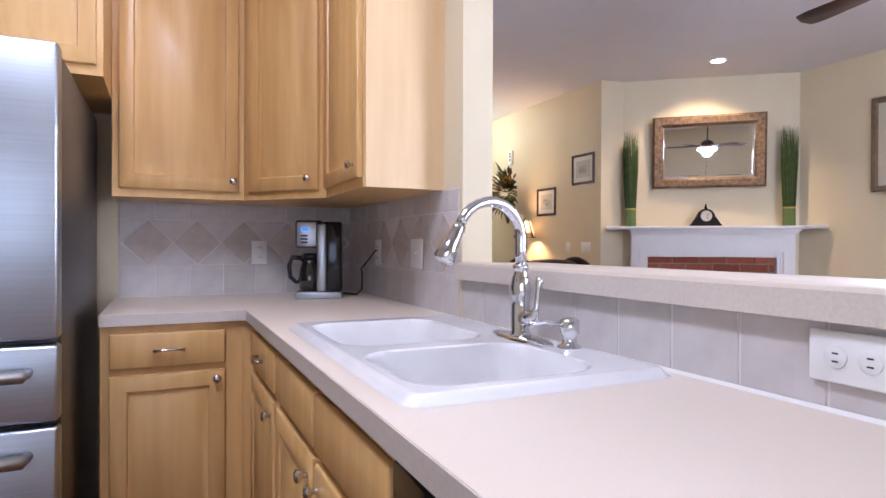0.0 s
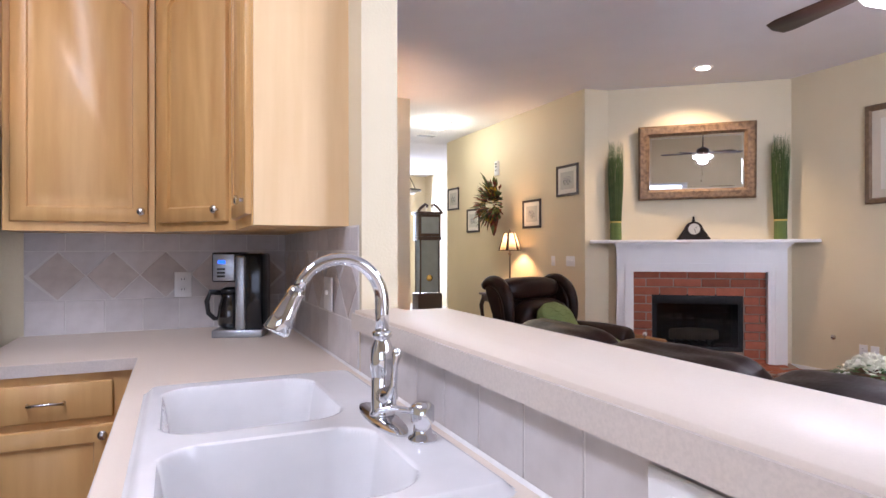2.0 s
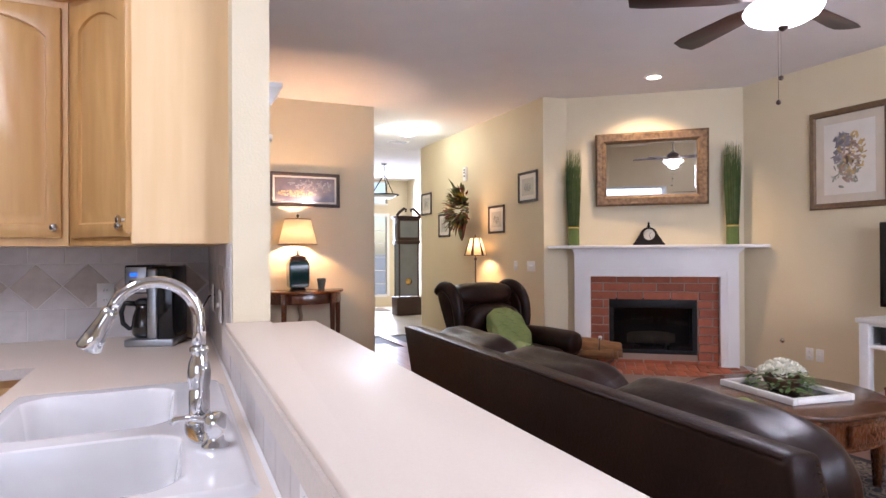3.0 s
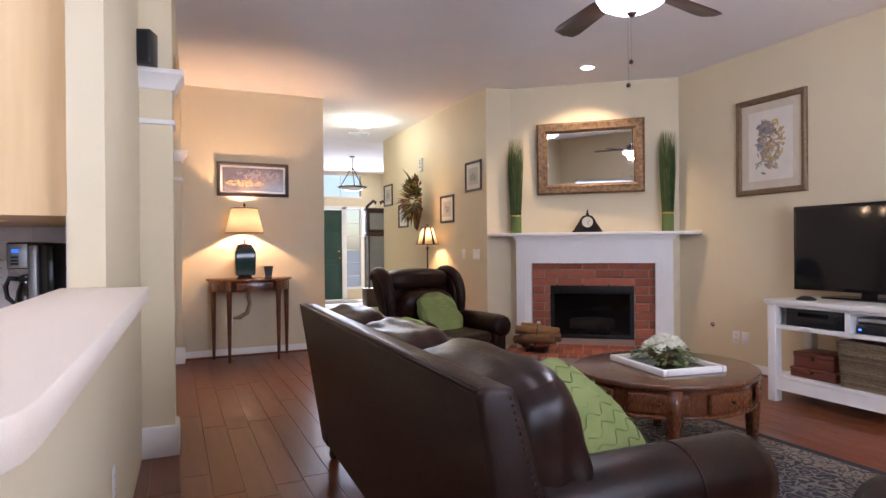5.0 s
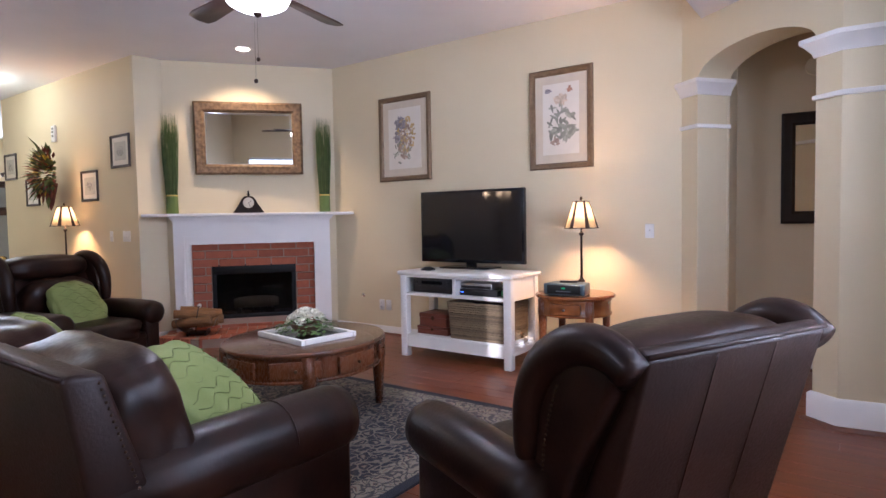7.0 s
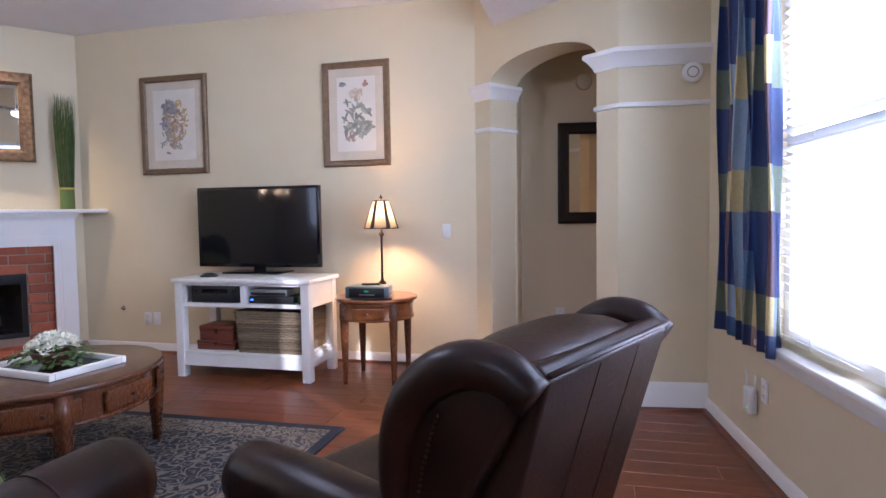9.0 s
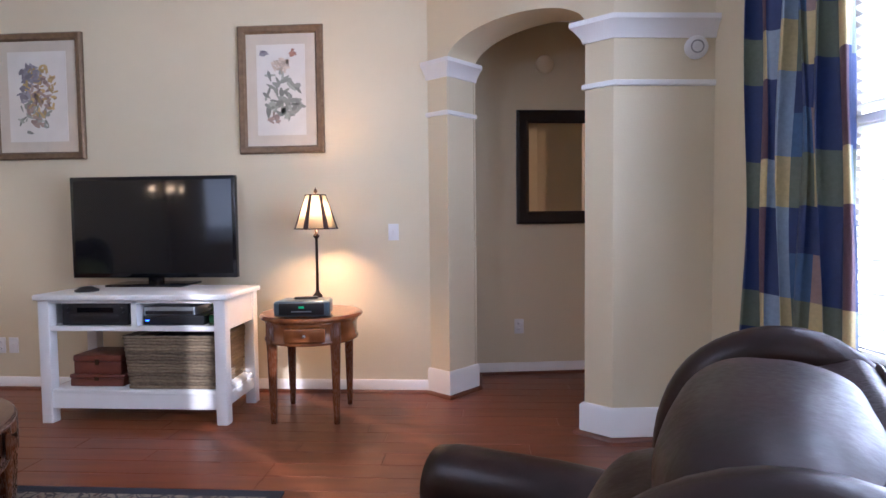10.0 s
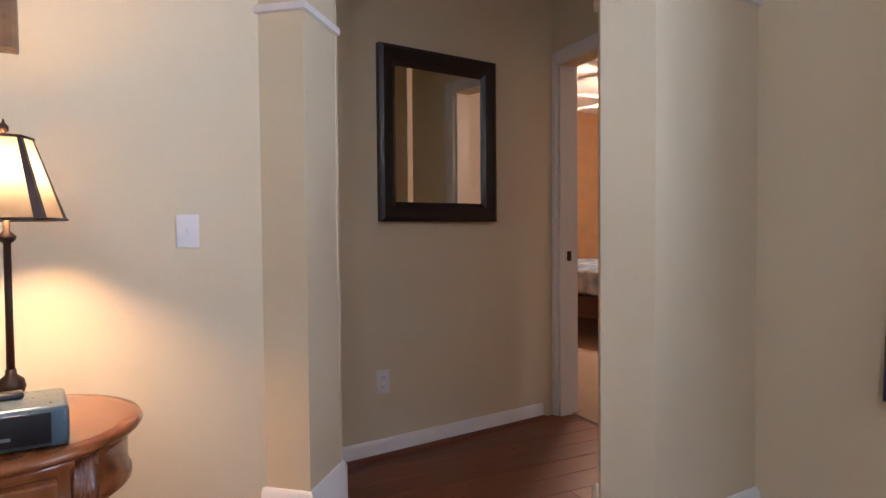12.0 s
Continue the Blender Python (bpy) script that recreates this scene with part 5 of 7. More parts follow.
for dx, z1 in ((0.01, -0.815), (-0.012, -0.95)):
    ch = part("pull_chain", tube([(dx, 0.02, -0.55), (dx, 0.02, z1)], 0.0009, seg=5), BRONZE, fan)
    part("ball", lathe([(0.002, -0.014), (0.011, -0.008), (0.013, 0.0), (0.009, 0.01), (0.002, 0.014)], seg=12, at=(dx, 0.02, z1)), BRONZE, ch)
fan.children[3].visible_shadow = False

rl = thing("recessed_light", "recessed ceiling light, lit, over the mantel", "ceiling light", pose(5.16, 4.31, TOP))
part("trim_ring", lathe([(0.068, -0.008), (0.085, -0.008), (0.092, 0.0)], seg=28), TRIM, rl)
part("lens", lathe([(0.002, -0.02), (0.04, -0.017), (0.066, -0.008), (0.068, -0.001)], seg=28), glow("lit_recessed_lens", (1.0, 0.85, 0.6), 14), rl)
hl = thing("flush_light", "lit flush dome light on the hallway ceiling", "ceiling light", pose(3.8, 7.65, TOP))
part("dome", lathe([(0.002, -0.10), (0.06, -0.095), (0.13, -0.07), (0.17, -0.02), (0.175, -0.012)], seg=32), GLOBE, hl)
part("rim", lathe([(0.17, -0.016), (0.19, -0.014), (0.19, 0.0)], seg=32), NICKEL, hl)
hl.children[0].visible_shadow = False
vt = thing("ceiling_vent", "small white ceiling air vent in the hallway", "vent", pose(4.0, 8.59, TOP))
part("frame", box(-0.16, 0.16, -0.08, 0.08, -0.008, 0.0), TRIM, vt)
for k in range(6):
    part("slat", box(-0.14, 0.14, -0.066 + 0.024 * k, -0.056 + 0.024 * k, -0.014, -0.008), mat("vent_grey", (0.3, 0.3, 0.29), 0.5) if k == 0 else bpy.data.materials["vent_grey"], vt)
kt = thing("fluorescent_light", "long lit fluorescent fixture on the kitchen ceiling", "ceiling light", pose(-0.3, 0.9, TOP))
part("housing", box(-0.22, 0.22, -0.65, 0.65, -0.05, 0.0, bevel=0.01), WHITEP, kt)
part("diffuser", box(-0.2, 0.2, -0.62, 0.62, -0.10, -0.05, bevel=0.03), glow("lit_diffuser", (0.95, 0.97, 1.0), 7), kt)

# ---- fireplace ----
fp = thing("fireplace", "white painted mantel round a red brick firebox", "fireplace", pose(*fire(0, 0), 0, 0, FIRE_TURN))
part("mantel_shelf", box(-0.20, 2.02, -0.32, 0.0, 1.352, 1.385, bevel=0.006), TRIM, fp)
bm = bmesh.new()
add_box(bm, 0.06, 1.79, -0.27, 0.0, 1.332, 1.352), add_box(bm, 0.07, 1.775, -0.24, 0.0, 1.312, 1.334), add_box(bm, 0.078, 1.762, -0.205, 0.0, 1.295, 1.314)
part("cornice", bm, TRIM, fp)
part("frieze", box(0.082, 1.757, -0.175, -0.002, 1.10, 1.296), TRIM, fp)
for x0, x1 in ((0.082, 0.255), (1.575, 1.757)):
    part("pilaster", box(x0, x1, -0.175, -0.002, 0.095, 1.10), TRIM, fp)
for k, (i, d) in enumerate(((0.0, 0.03), (0.028, 0.018), (0.05, 0.01))):
    x0, x1, zt = 0.165 + i, 1.665 - i, 1.135 - i
    w = 0.03 if k < 2 else 0.04
    bm = bmesh.new()
    add_box(bm, x0, x0 + w, -0.175 - d, -0.174, 0.10, zt), add_box(bm, x1 - w, x1, -0.175 - d, -0.174, 0.10, zt), add_box(bm, x0 + w, x1 - w, -0.175 - d, -0.174, zt - w, zt)
    part("moulding", bm, TRIM, fp)
part("backing", box(0.253, 0.452, -0.085, -0.002, 0.095, 1.06), MORTAR, fp)
part("backing", box(1.363, 1.577, -0.085, -0.002, 0.095, 1.06), MORTAR, fp)
part("backing", box(0.452, 1.363, -0.085, -0.002, 0.805, 1.06), MORTAR, fp)
part("backing", box(0.452, 1.363, -0.085, -0.002, 0.095, 0.20), MORTAR, fp)
FB = bmesh.new()
for x0, x1, y0, y1, z0, z1 in ((0.43, 0.45, -0.06, 0.5, 0.18, 0.83), (1.365, 1.385, -0.06, 0.5, 0.18, 0.83), (0.43, 1.385, 0.48, 0.5, 0.18, 0.83), (0.45, 1.365, 0.0, 0.48, 0.18, 0.20), (0.45, 1.365, 0.0, 0.48, 0.81, 0.83)):
    add_box(FB, x0, x1, y0, y1, z0, z1)
part("firebox", FB, SOOT_AND_SHADE, fp, "sooty black firebox")
part("surround", box(0.455, 1.36, -0.092, -0.075, 0.70, 0.805, bevel=0.004), BLACKMETAL, fp, "black metal hood strip")
part("surround", box(0.455, 1.36, -0.092, -0.075, 0.20, 0.245, bevel=0.004), BLACKMETAL, fp)
for x in (0.455, 1.315):
    part("surround", box(x, x + 0.045, -0.092, -0.075, 0.245, 0.70), BLACKMETAL, fp)
part("glass_door", box(0.50, 1.315, -0.082, -0.078, 0.245, 0.70), glass_mat("smoked_glass", (0.6, 0.6, 0.6), 0.02), fp)
fp.children[-1].visible_shadow = False
LOGM = mat("pale_fire_log", (0.22, 0.17, 0.12), 0.9, second=(0.1, 0.07, 0.05), scale=8, bump=0.9, bump_scale=40)
fg = thing("fire_grate", "black fire grate with logs in the firebox", "grate", pose(*fire(0.91, -0.2), 0, 0, FIRE_TURN))
for k in range(6):
    part("bar", tube([(-0.2 + 0.08 * k, -0.12, 0.23), (-0.2 + 0.08 * k, -0.12, 0.30), (-0.2 + 0.08 * k, -0.10, 0.27), (-0.2 + 0.08 * k, 0.12, 0.27)], 0.008, seg=6), BLACKMETAL, fg)
for x in (-0.18, 0.18):
    part("foot", box(x - 0.01, x + 0.01, -0.1, 0.1, 0.20, 0.27), BLACKMETAL, fg)
solo("fire_log", tube([(-0.25, -0.05, 0.335), (-0.1, -0.04, 0.34), (0.12, -0.05, 0.338), (0.25, -0.04, 0.345)], [0.055, 0.06, 0.058, 0.05], seg=12), LOGM, "pale split log on the grate", "log", pose(*fire(0.91, -0.2), 0, 0, FIRE_TURN))
solo("fire_log", tube([(-0.22, 0.06, 0.34), (0.0, 0.07, 0.35), (0.22, 0.05, 0.345)], [0.05, 0.056, 0.05], seg=12), LOGM, "pale log behind on the grate", "log", pose(*fire(0.91, -0.2), 0, 0, FIRE_TURN))

# mantel things
CLOCKWOOD = mat("near_black_walnut", (0.012, 0.007, 0.005), 0.6, bump=0.1, spec=0.2)
mc = thing("mantel_clock", "dark wooden mantel clock with an arched case", "clock", pose(*fire(0.87, 0.13, 1.385), 0, 0, FIRE_TURN))
pts = [(-0.165, 0), (0.165, 0), (0.165, 0.02), (0.15, 0.025), (0.13, 0.06), (0.095, 0.11), (0.075, 0.155), (0.045, 0.185), (0, 0.195), (-0.045, 0.185), (-0.075, 0.155), (-0.095, 0.11), (-0.13, 0.06), (-0.15, 0.025), (-0.165, 0.02)]
bm = add_prism(bmesh.new(), pts, -0.04, 0.04)
bmesh.ops.bevel(bm, geom=list(bm.edges), offset=0.006, segments=2, affect="EDGES")
part("case", moved(bm, pose(0, 0, 0, 90)), CLOCKWOOD, mc)
part("bezel", moved(lathe([(0.066, 0), (0.066, 0.008), (0.06, 0.012), (0.058, 0.004)], seg=32), pose(0, -0.04, 0.115, 90)), STUD, mc)
dial = part("dial", moved(lathe([(0.058, 0.0), (0.058, 0.004), (0.002, 0.0045)], seg=32), pose(0, -0.04, 0.115, 90)), mat("ivory_dial", (0.6, 0.56, 0.46), 0.5), mc)
for a, ln in ((55, 0.034), (160, 0.048)):
    part("hand_pointer", moved(box(-0.0022, 0.0022, -0.0475, -0.046, 0, ln), pose(0, 0, 0.115, 0, a, 0)), BLACK, dial)
part("finial", lathe([(0.008, 0.19), (0.018, 0.205), (0.008, 0.222), (0.012, 0.235), (0.002, 0.255)], seg=14), CLOCKWOOD, mc)

GRASS = mat("green_grass_blade", (0.05, 0.095, 0.02), 0.6, second=(0.12, 0.15, 0.05), scale=12, vary=0.35)
GRASSLOW = mat("pale_green_stem", (0.12, 0.18, 0.04), 0.6, vary=0.15)
RAFFIA = mat("raffia_tie", (0.5, 0.38, 0.1), 0.8)


def grass_sheaf(label, m):
    ob = thing("grass_bundle", label, "plant", m, "grass bundles")
    random.seed(11)
    bm, lo = bmesh.new(), bmesh.new()
    for k in range(190):
        a, r = random.uniform(0, 6.283), 0.058 * math.sqrt(random.random())
        x, y = r * math.cos(a), r * math.sin(a)
        h = random.uniform(0.85, 1.1)
        pts = []
        for i in range(6):
            f = i / 5
            s = 1.0 + 0.35 * math.sin(f * 2.4) - 0.1 * f
            w = 0.010 * math.sin(k * 3.1 + f * 4) * f
            pts.append(Vector((x * s + w + 0.03 * f * f * math.cos(a) * random.random(), y * s + 0.03 * f * f * math.sin(a) * random.random(), 0.19 + (h - 0.19) * f)))
        add_tube(bm, pts, [0.0032, 0.0034, 0.0032, 0.0026, 0.0018, 0.0006], seg=3, caps=False)
    for k in range(90):
        a = k * 0.0698
        r = 0.058
        add_tube(lo, [(r * math.cos(a), r * math.sin(a), 0.0), (r * 0.97 * math.cos(a), r * 0.97 * math.sin(a), 0.2)], 0.0038, seg=4, caps=False)
    part("foliage", bm, GRASS, ob)
    part("stem_sheaf", lo, GRASSLOW, ob, "pale cut stems")
    part("core", lathe([(0.055, 0), (0.05, 0.2), (0.002, 0.45)], seg=14), GRASS, ob)
    part("tie", lathe([(0.060, 0.19), (0.064, 0.193), (0.064, 0.205), (0.060, 0.208)], seg=20), RAFFIA, ob, "yellow raffia tie")
    return ob


grass_sheaf("tall bundle of green grass stems on the mantel", pose(*fire(0.075, 0.10, 1.385)))
grass_sheaf("tall bundle of green grass stems on the mantel", pose(*fire(1.715, 0.10, 1.385)))

# ---- pictures and mirrors ----


def frame_ring(w, h, fw, d, lip=0.4):
    """A mitred frame about the origin in x, z; it looks along -y."""
    prof = [(0, 0), (0, -d * 0.7), (fw * 0.2, -d), (fw * 0.55, -d * 0.75), (fw * 0.75, -d * 0.8), (fw, -d * lip), (fw, 0)]
    bm, rings = bmesh.new(), []
    for sx, sz in ((-1, -1), (1, -1), (1, 1), (-1, 1)):
        rings.append([bm.verts.new((sx * (w / 2 - i), y, sz * (h / 2 - i))) for i, y in prof])
    for k in range(4):
        lo, hi = rings[k], rings[(k + 1) % 4]
        for j in range(len(prof)):
            bm.faces.new((lo[j], lo[(j + 1) % len(prof)], hi[(j + 1) % len(prof)], hi[j]))
    bmesh.ops.recalc_face_normals(bm, faces=bm.faces)
    return bm


PAPER = mat("print_paper_under_glass", (0.70, 0.67, 0.60), 0.6, second=(0.62, 0.58, 0.50), scale=5, coat=0.9)
PAPER.node_tree.nodes["Principled BSDF"].inputs["Coat Roughness"].default_value = 0.02
MATB = mat("cream_mat_under_glass", (0.60, 0.53, 0.41), 0.7, coat=0.9)
MATB.node_tree.nodes["Principled BSDF"].inputs["Coat Roughness"].default_value = 0.02
GILT = mat("worn_gilt_frame", (0.22, 0.145, 0.08), 0.45, 0.35, second=(0.11, 0.07, 0.04), scale=30, bump=0.7, bump_scale=110)
INK = {k: mat("ink_" + k, c, 0.6, vary=0.3, coat=0.8) for k, c in (("ochre", (0.48, 0.34, 0.14)), ("slate", (0.27, 0.25, 0.27)), ("leaf", (0.30, 0.31, 0.25)), ("rose", (0.58, 0.48, 0.36)), ("umber", (0.33, 0.24, 0.19)), ("rust", (0.40, 0.20, 0.13)))}


def motif(cx, cz, spread, count, size, seed, tall=1.4):
    random.seed(seed)
    bm = bmesh.new()
    for k in range(count):
        a, r = random.uniform(0, 6.283), spread * math.sqrt(random.random())
        x, z = cx + r * math.cos(a), cz + r * tall * math.sin(a)
        b = random.uniform(0, 6.283)
        ln, wd = size * random.uniform(0.5, 1.1), size * random.uniform(0.10, 0.2)
        q = []
        for i in range(8):
            t = 2 * math.pi * i / 8
            u, v = ln * 0.5 * math.cos(t), wd * math.sin(t) * (1 - 0.4 * math.cos(t))
            q.append((x + u * math.cos(b) - v * math.sin(b), z + u * math.sin(b) + v * math.cos(b)))
        y = -0.0012 - 0.0001 * (k % 9)
        bm.faces.new([bm.verts.new((p, y, w)) for p, w in q][::-1])
    return bm


def framed(label, m, w, h, fw, d, frame_mat, mat_w, layers, category="picture", group="", paper=None, mat_m=None):
    ob = thing("framed_print", label, category, m, group)
    part("frame", frame_ring(w, h, fw, d), frame_mat, ob)
    part("mat_board", box(-w / 2 + fw * 0.9, w / 2 - fw * 0.9, -0.008, -0.001, -h / 2 + fw * 0.9, h / 2 - fw * 0.9), mat_m or MATB, ob)
    k = fw + mat_w
    pr = part("print", box(-w / 2 + k, w / 2 - k, -0.0105, -0.0075, -h / 2 + k, h / 2 - k), paper or PAPER, ob)
    for colour, args in layers:
        tagged(part("motif", moved(motif(*args), pose(0, -0.0100, 0)), INK[colour], pr), kind="stuff")
    return ob


R90 = -90
framed("large gilt-framed botanical print of birds and leaves", pose(TVX, 3.12, 2.155, 0, 0, R90), 0.705, 0.91, 0.055, 0.035, GILT, 0.075,
       [("umber", (0.0, -0.02, 0.09, 60, 0.07, 1, 2.2)), ("ochre", (0.02, 0.04, 0.12, 70, 0.06, 2, 1.6)), ("slate", (-0.06, 0.16, 0.07, 40, 0.08, 3, 1.0)), ("leaf", (-0.03, -0.15, 0.12, 40, 0.06, 4, 1.0)), ("slate", (-0.10, 0.02, 0.035, 24, 0.07, 5, 1.6))], group="botanical prints")
framed("large gilt-framed botanical print of roses and hummingbirds", pose(TVX, 1.31, 2.16, 0, 0, R90), 0.61, 0.895, 0.055, 0.035, GILT, 0.075,
       [("rose", (0.0, 0.17, 0.055, 34, 0.06, 7, 1.0)), ("leaf", (0.0, -0.04, 0.13, 50, 0.09, 8, 1.4)), ("umber", (-0.05, -0.2, 0.035, 14, 0.06, 9, 1.0)), ("leaf", (0.04, -0.12, 0.11, 16, 0.09, 12, 0.6)), ("rust", (0.09, 0.26, 0.018, 8, 0.05, 10, 1.0)), ("slate", (-0.12, 0.25, 0.02, 8, 0.05, 11, 1.0))], group="botanical prints")
ESP = mat("espresso_frame", (0.028, 0.015, 0.010), 0.4, bump=0.15)
GREYP = mat("grey_engraving_paper", (0.50, 0.49, 0.44), 0.6, second=(0.42, 0.41, 0.36), scale=30, coat=0.8)
for (y, z), sd in zip(((5.715, 2.085), (6.465, 1.738), (8.085, 1.728), (8.79, 2.11)), (21, 22, 23, 24)):
    framed("small dark-framed engraving on the hallway wall", pose(4.572, y, z, 0, 0, R90), 0.41, 0.36, 0.03, 0.022, ESP, 0.05, [("slate", (0, 0.0, 0.075, 50, 0.03, sd, 0.7)), ("leaf", (0, -0.03, 0.08, 24, 0.03, sd + 9, 0.3))], group="hallway engravings", paper=GREYP, mat_m=PAPER)
FIELDP = mat("painted_field", (0.07, 0.06, 0.085), 0.5, second=(0.24, 0.20, 0.20), scale=6, stretch=(1, 1, 2), coat=0.9)
framed("wide dark-framed landscape picture with yellow flowers", pose(2.138, 6.607, 2.04), 0.80, 0.39, 0.038, 0.03, ESP, 0.022, [("ochre", (-0.10, -0.045, 0.22, 150, 0.028, 31, 0.16)), ("slate", (0.05, 0.06, 0.25, 60, 0.04, 32, 0.2)), ("umber", (0.1, 0.02, 0.2, 50, 0.03, 33, 0.3))], paper=FIELDP, mat_m=PAPER)

GOLD = mat("antique_gold_frame", (0.23, 0.145, 0.075), 0.45, 0.4, second=(0.10, 0.06, 0.032), scale=26, amount=0.9, bump=1.0, bump_scale=70)
mm = thing("wall_mirror", "antique gold mirror hanging over the mantel", "mirror", pose(*fire(0.90, 0.075, 2.222), 0, 0, FIRE_TURN - 4) @ pose(0, 0, 0, 3.3, 0, 0))
part("frame", frame_ring(1.165, 0.80, 0.115, 0.055, 0.3), GOLD, mm)
part("glass", box(-0.475, 0.475, -0.014, -0.006, -0.29, 0.29), MIRROR, mm)
bm = frame_ring(0.955, 0.585, 0.03, 0.0165, 0.9)
part("bevel", bm, MIRROR, mm)
MIRW = Vector((7.02 - 6.80, -1.57 + 0.05)).normalized()
MT = math.degrees(math.atan2(MIRW.y, MIRW.x))
am = thing("wall_mirror", "black wooden mirror hanging in the alcove", "mirror", pose(6.80 + MIRW.x * 0.69, -0.05 + MIRW.y * 0.69, 1.633, 0, 0, MT))
BLKF = mat("black_wood_frame", (0.012, 0.009, 0.008), 0.35, bump=0.1)
part("frame", frame_ring(0.735, 0.885, 0.10, 0.045, 0.3), BLKF, am)
part("glass", box(-0.275, 0.275, -0.014, -0.006, -0.35, 0.35), MIRROR, am)

# ---- plates and small wall things ----
plate("white outlet plate on the television wall", pose(TVX - 0.001, 3.50, 0.328, 0, 0, R90))
plate("white cable plate on the television wall", pose(TVX - 0.001, 3.40, 0.328, 0, 0, R90), kind="switch", category="switch")
plate("white switch plate on the television wall", pose(TVX - 0.001, 0.525, 1.148, 0, 0, R90), kind="switch", category="switch")
plate("white outlet plate in the alcove", pose(6.80 + MIRW.x * 0.34 - 0.001, -0.05 + MIRW.y * 0.34, 0.38, 0, 0, MT))
plate("white switch plate on the hallway wall", pose(4.571, 6.0, 1.15, 0, 0, R90), kind="switch", category="switch")
plate("wide white switch plate on the hallway wall", pose(4.571, 5.66, 1.15, 0, 0, R90), 0.165, 0.118, kind="switch", category="switch")
plate("white outlet under the console table", pose(1.86, 6.606, 0.41))
plate("white outlet on the low bar wall", pose(1.061, 1.95, 0.36, 0, 0, 90))
gk = thing("gas_key", "chrome gas valve escutcheon on the wall", "valve", pose(TVX - 0.001, 3.78, 0.42, 0, 0, R90))
part("escutcheon", moved(lathe([(0.026, 0), (0.024, 0.006), (0.008, 0.012), (0.007, 0.03)], seg=18), pose(0, 0, 0, 90)), NICKEL, gk)
part("key_stem", tube([(0, -0.03, 0), (0.035, -0.034, 0.003)], 0.004, seg=8), NICKEL, gk)
sd = thing("smoke_detector", "round white smoke detector on the column face", "detector", pose(5.485, -1.26, 2.146, 0, 0, R90))
part("case", moved(lathe([(0.062, 0), (0.062, 0.018), (0.05, 0.03), (0.002, 0.032)], seg=28), pose(0, 0, 0, 90)), WHITEP, sd)
part("grille", moved(lathe([(0.036, 0.0305), (0.036, 0.034), (0.028, 0.034), (0.028, 0.0305)], seg=24), pose(0, 0, 0, 90)), mat("grey_plastic", (0.35, 0.35, 0.34), 0.5), sd)
part("button", moved(lathe([(0.014, 0.031), (0.012, 0.037), (0.002, 0.038)], seg=16), pose(0, 0, 0, 90)), WHITEP, sd)
dc = thing("door_chime", "round tan door chime on the alcove wall", "chime", pose(6.80 + MIRW.x * 0.55, -0.05 + MIRW.y * 0.55, 2.43, 0, 0, MT))
part("case", moved(lathe([(0.07, 0), (0.07, 0.02), (0.06, 0.03), (0.002, 0.032)], seg=28), pose(0, 0, 0, 90)), PAINT, dc)
th = thing("wall_speaker", "small white intercom box on the hallway wall", "intercom", pose(4.571, 7.34, 2.43, 0, 0, R90))
part("case", box(-0.05, 0.05, -0.03, 0, -0.10, 0.10, bevel=0.006), WHITEP, th)
for z in (-0.03, 0.02, 0.06):
    part("vent", box(-0.02, 0.02, -0.033, -0.029, z - 0.012, z + 0.012), mat("dark_vent", (0.12, 0.12, 0.11), 0.6) if z < 0 else bpy.data.materials["dark_vent"], th)
sp2 = thing("loudspeaker", "small black loudspeaker on the column ledge", "loudspeaker", pose(1.13, 3.27, 2.304, 0, 0, -20))
part("cabinet", box(-0.06, 0.06, -0.06, 0.06, 0, 0.20, bevel=0.008), BLACK, sp2)
part("grille", box(-0.052, 0.052, -0.066, -0.06, 0.012, 0.185, bevel=0.003), mat("speaker_cloth", (0.015, 0.015, 0.015), 0.95, bump=0.6, bump_scale=400), sp2)
rt = thing("wifi_extender", "white wireless extender plugged in under the window", "router", pose(4.70, WINY + 0.004, 0.33, 0, 0, 180))
part("case", box(-0.045, 0.045, -0.045, 0, -0.075, 0.055, bevel=0.012), WHITEP, rt)
for x in (-0.05, 0.05):
    part("antenna", tube([(x, -0.02, 0.0), (x * 1.15, -0.02, 0.13)], 0.006, seg=8), WHITEP, rt)
part("indicator", box(0.015, 0.025, -0.047, -0.044, -0.045, -0.037), glow("green_led", (0.25, 0.6, 0.05), 1.2), rt)
plate("white outlet plate under the window", WIN_TURN @ pose(4.58, WINY + 0.001, 0.40, 0, 0, 180))

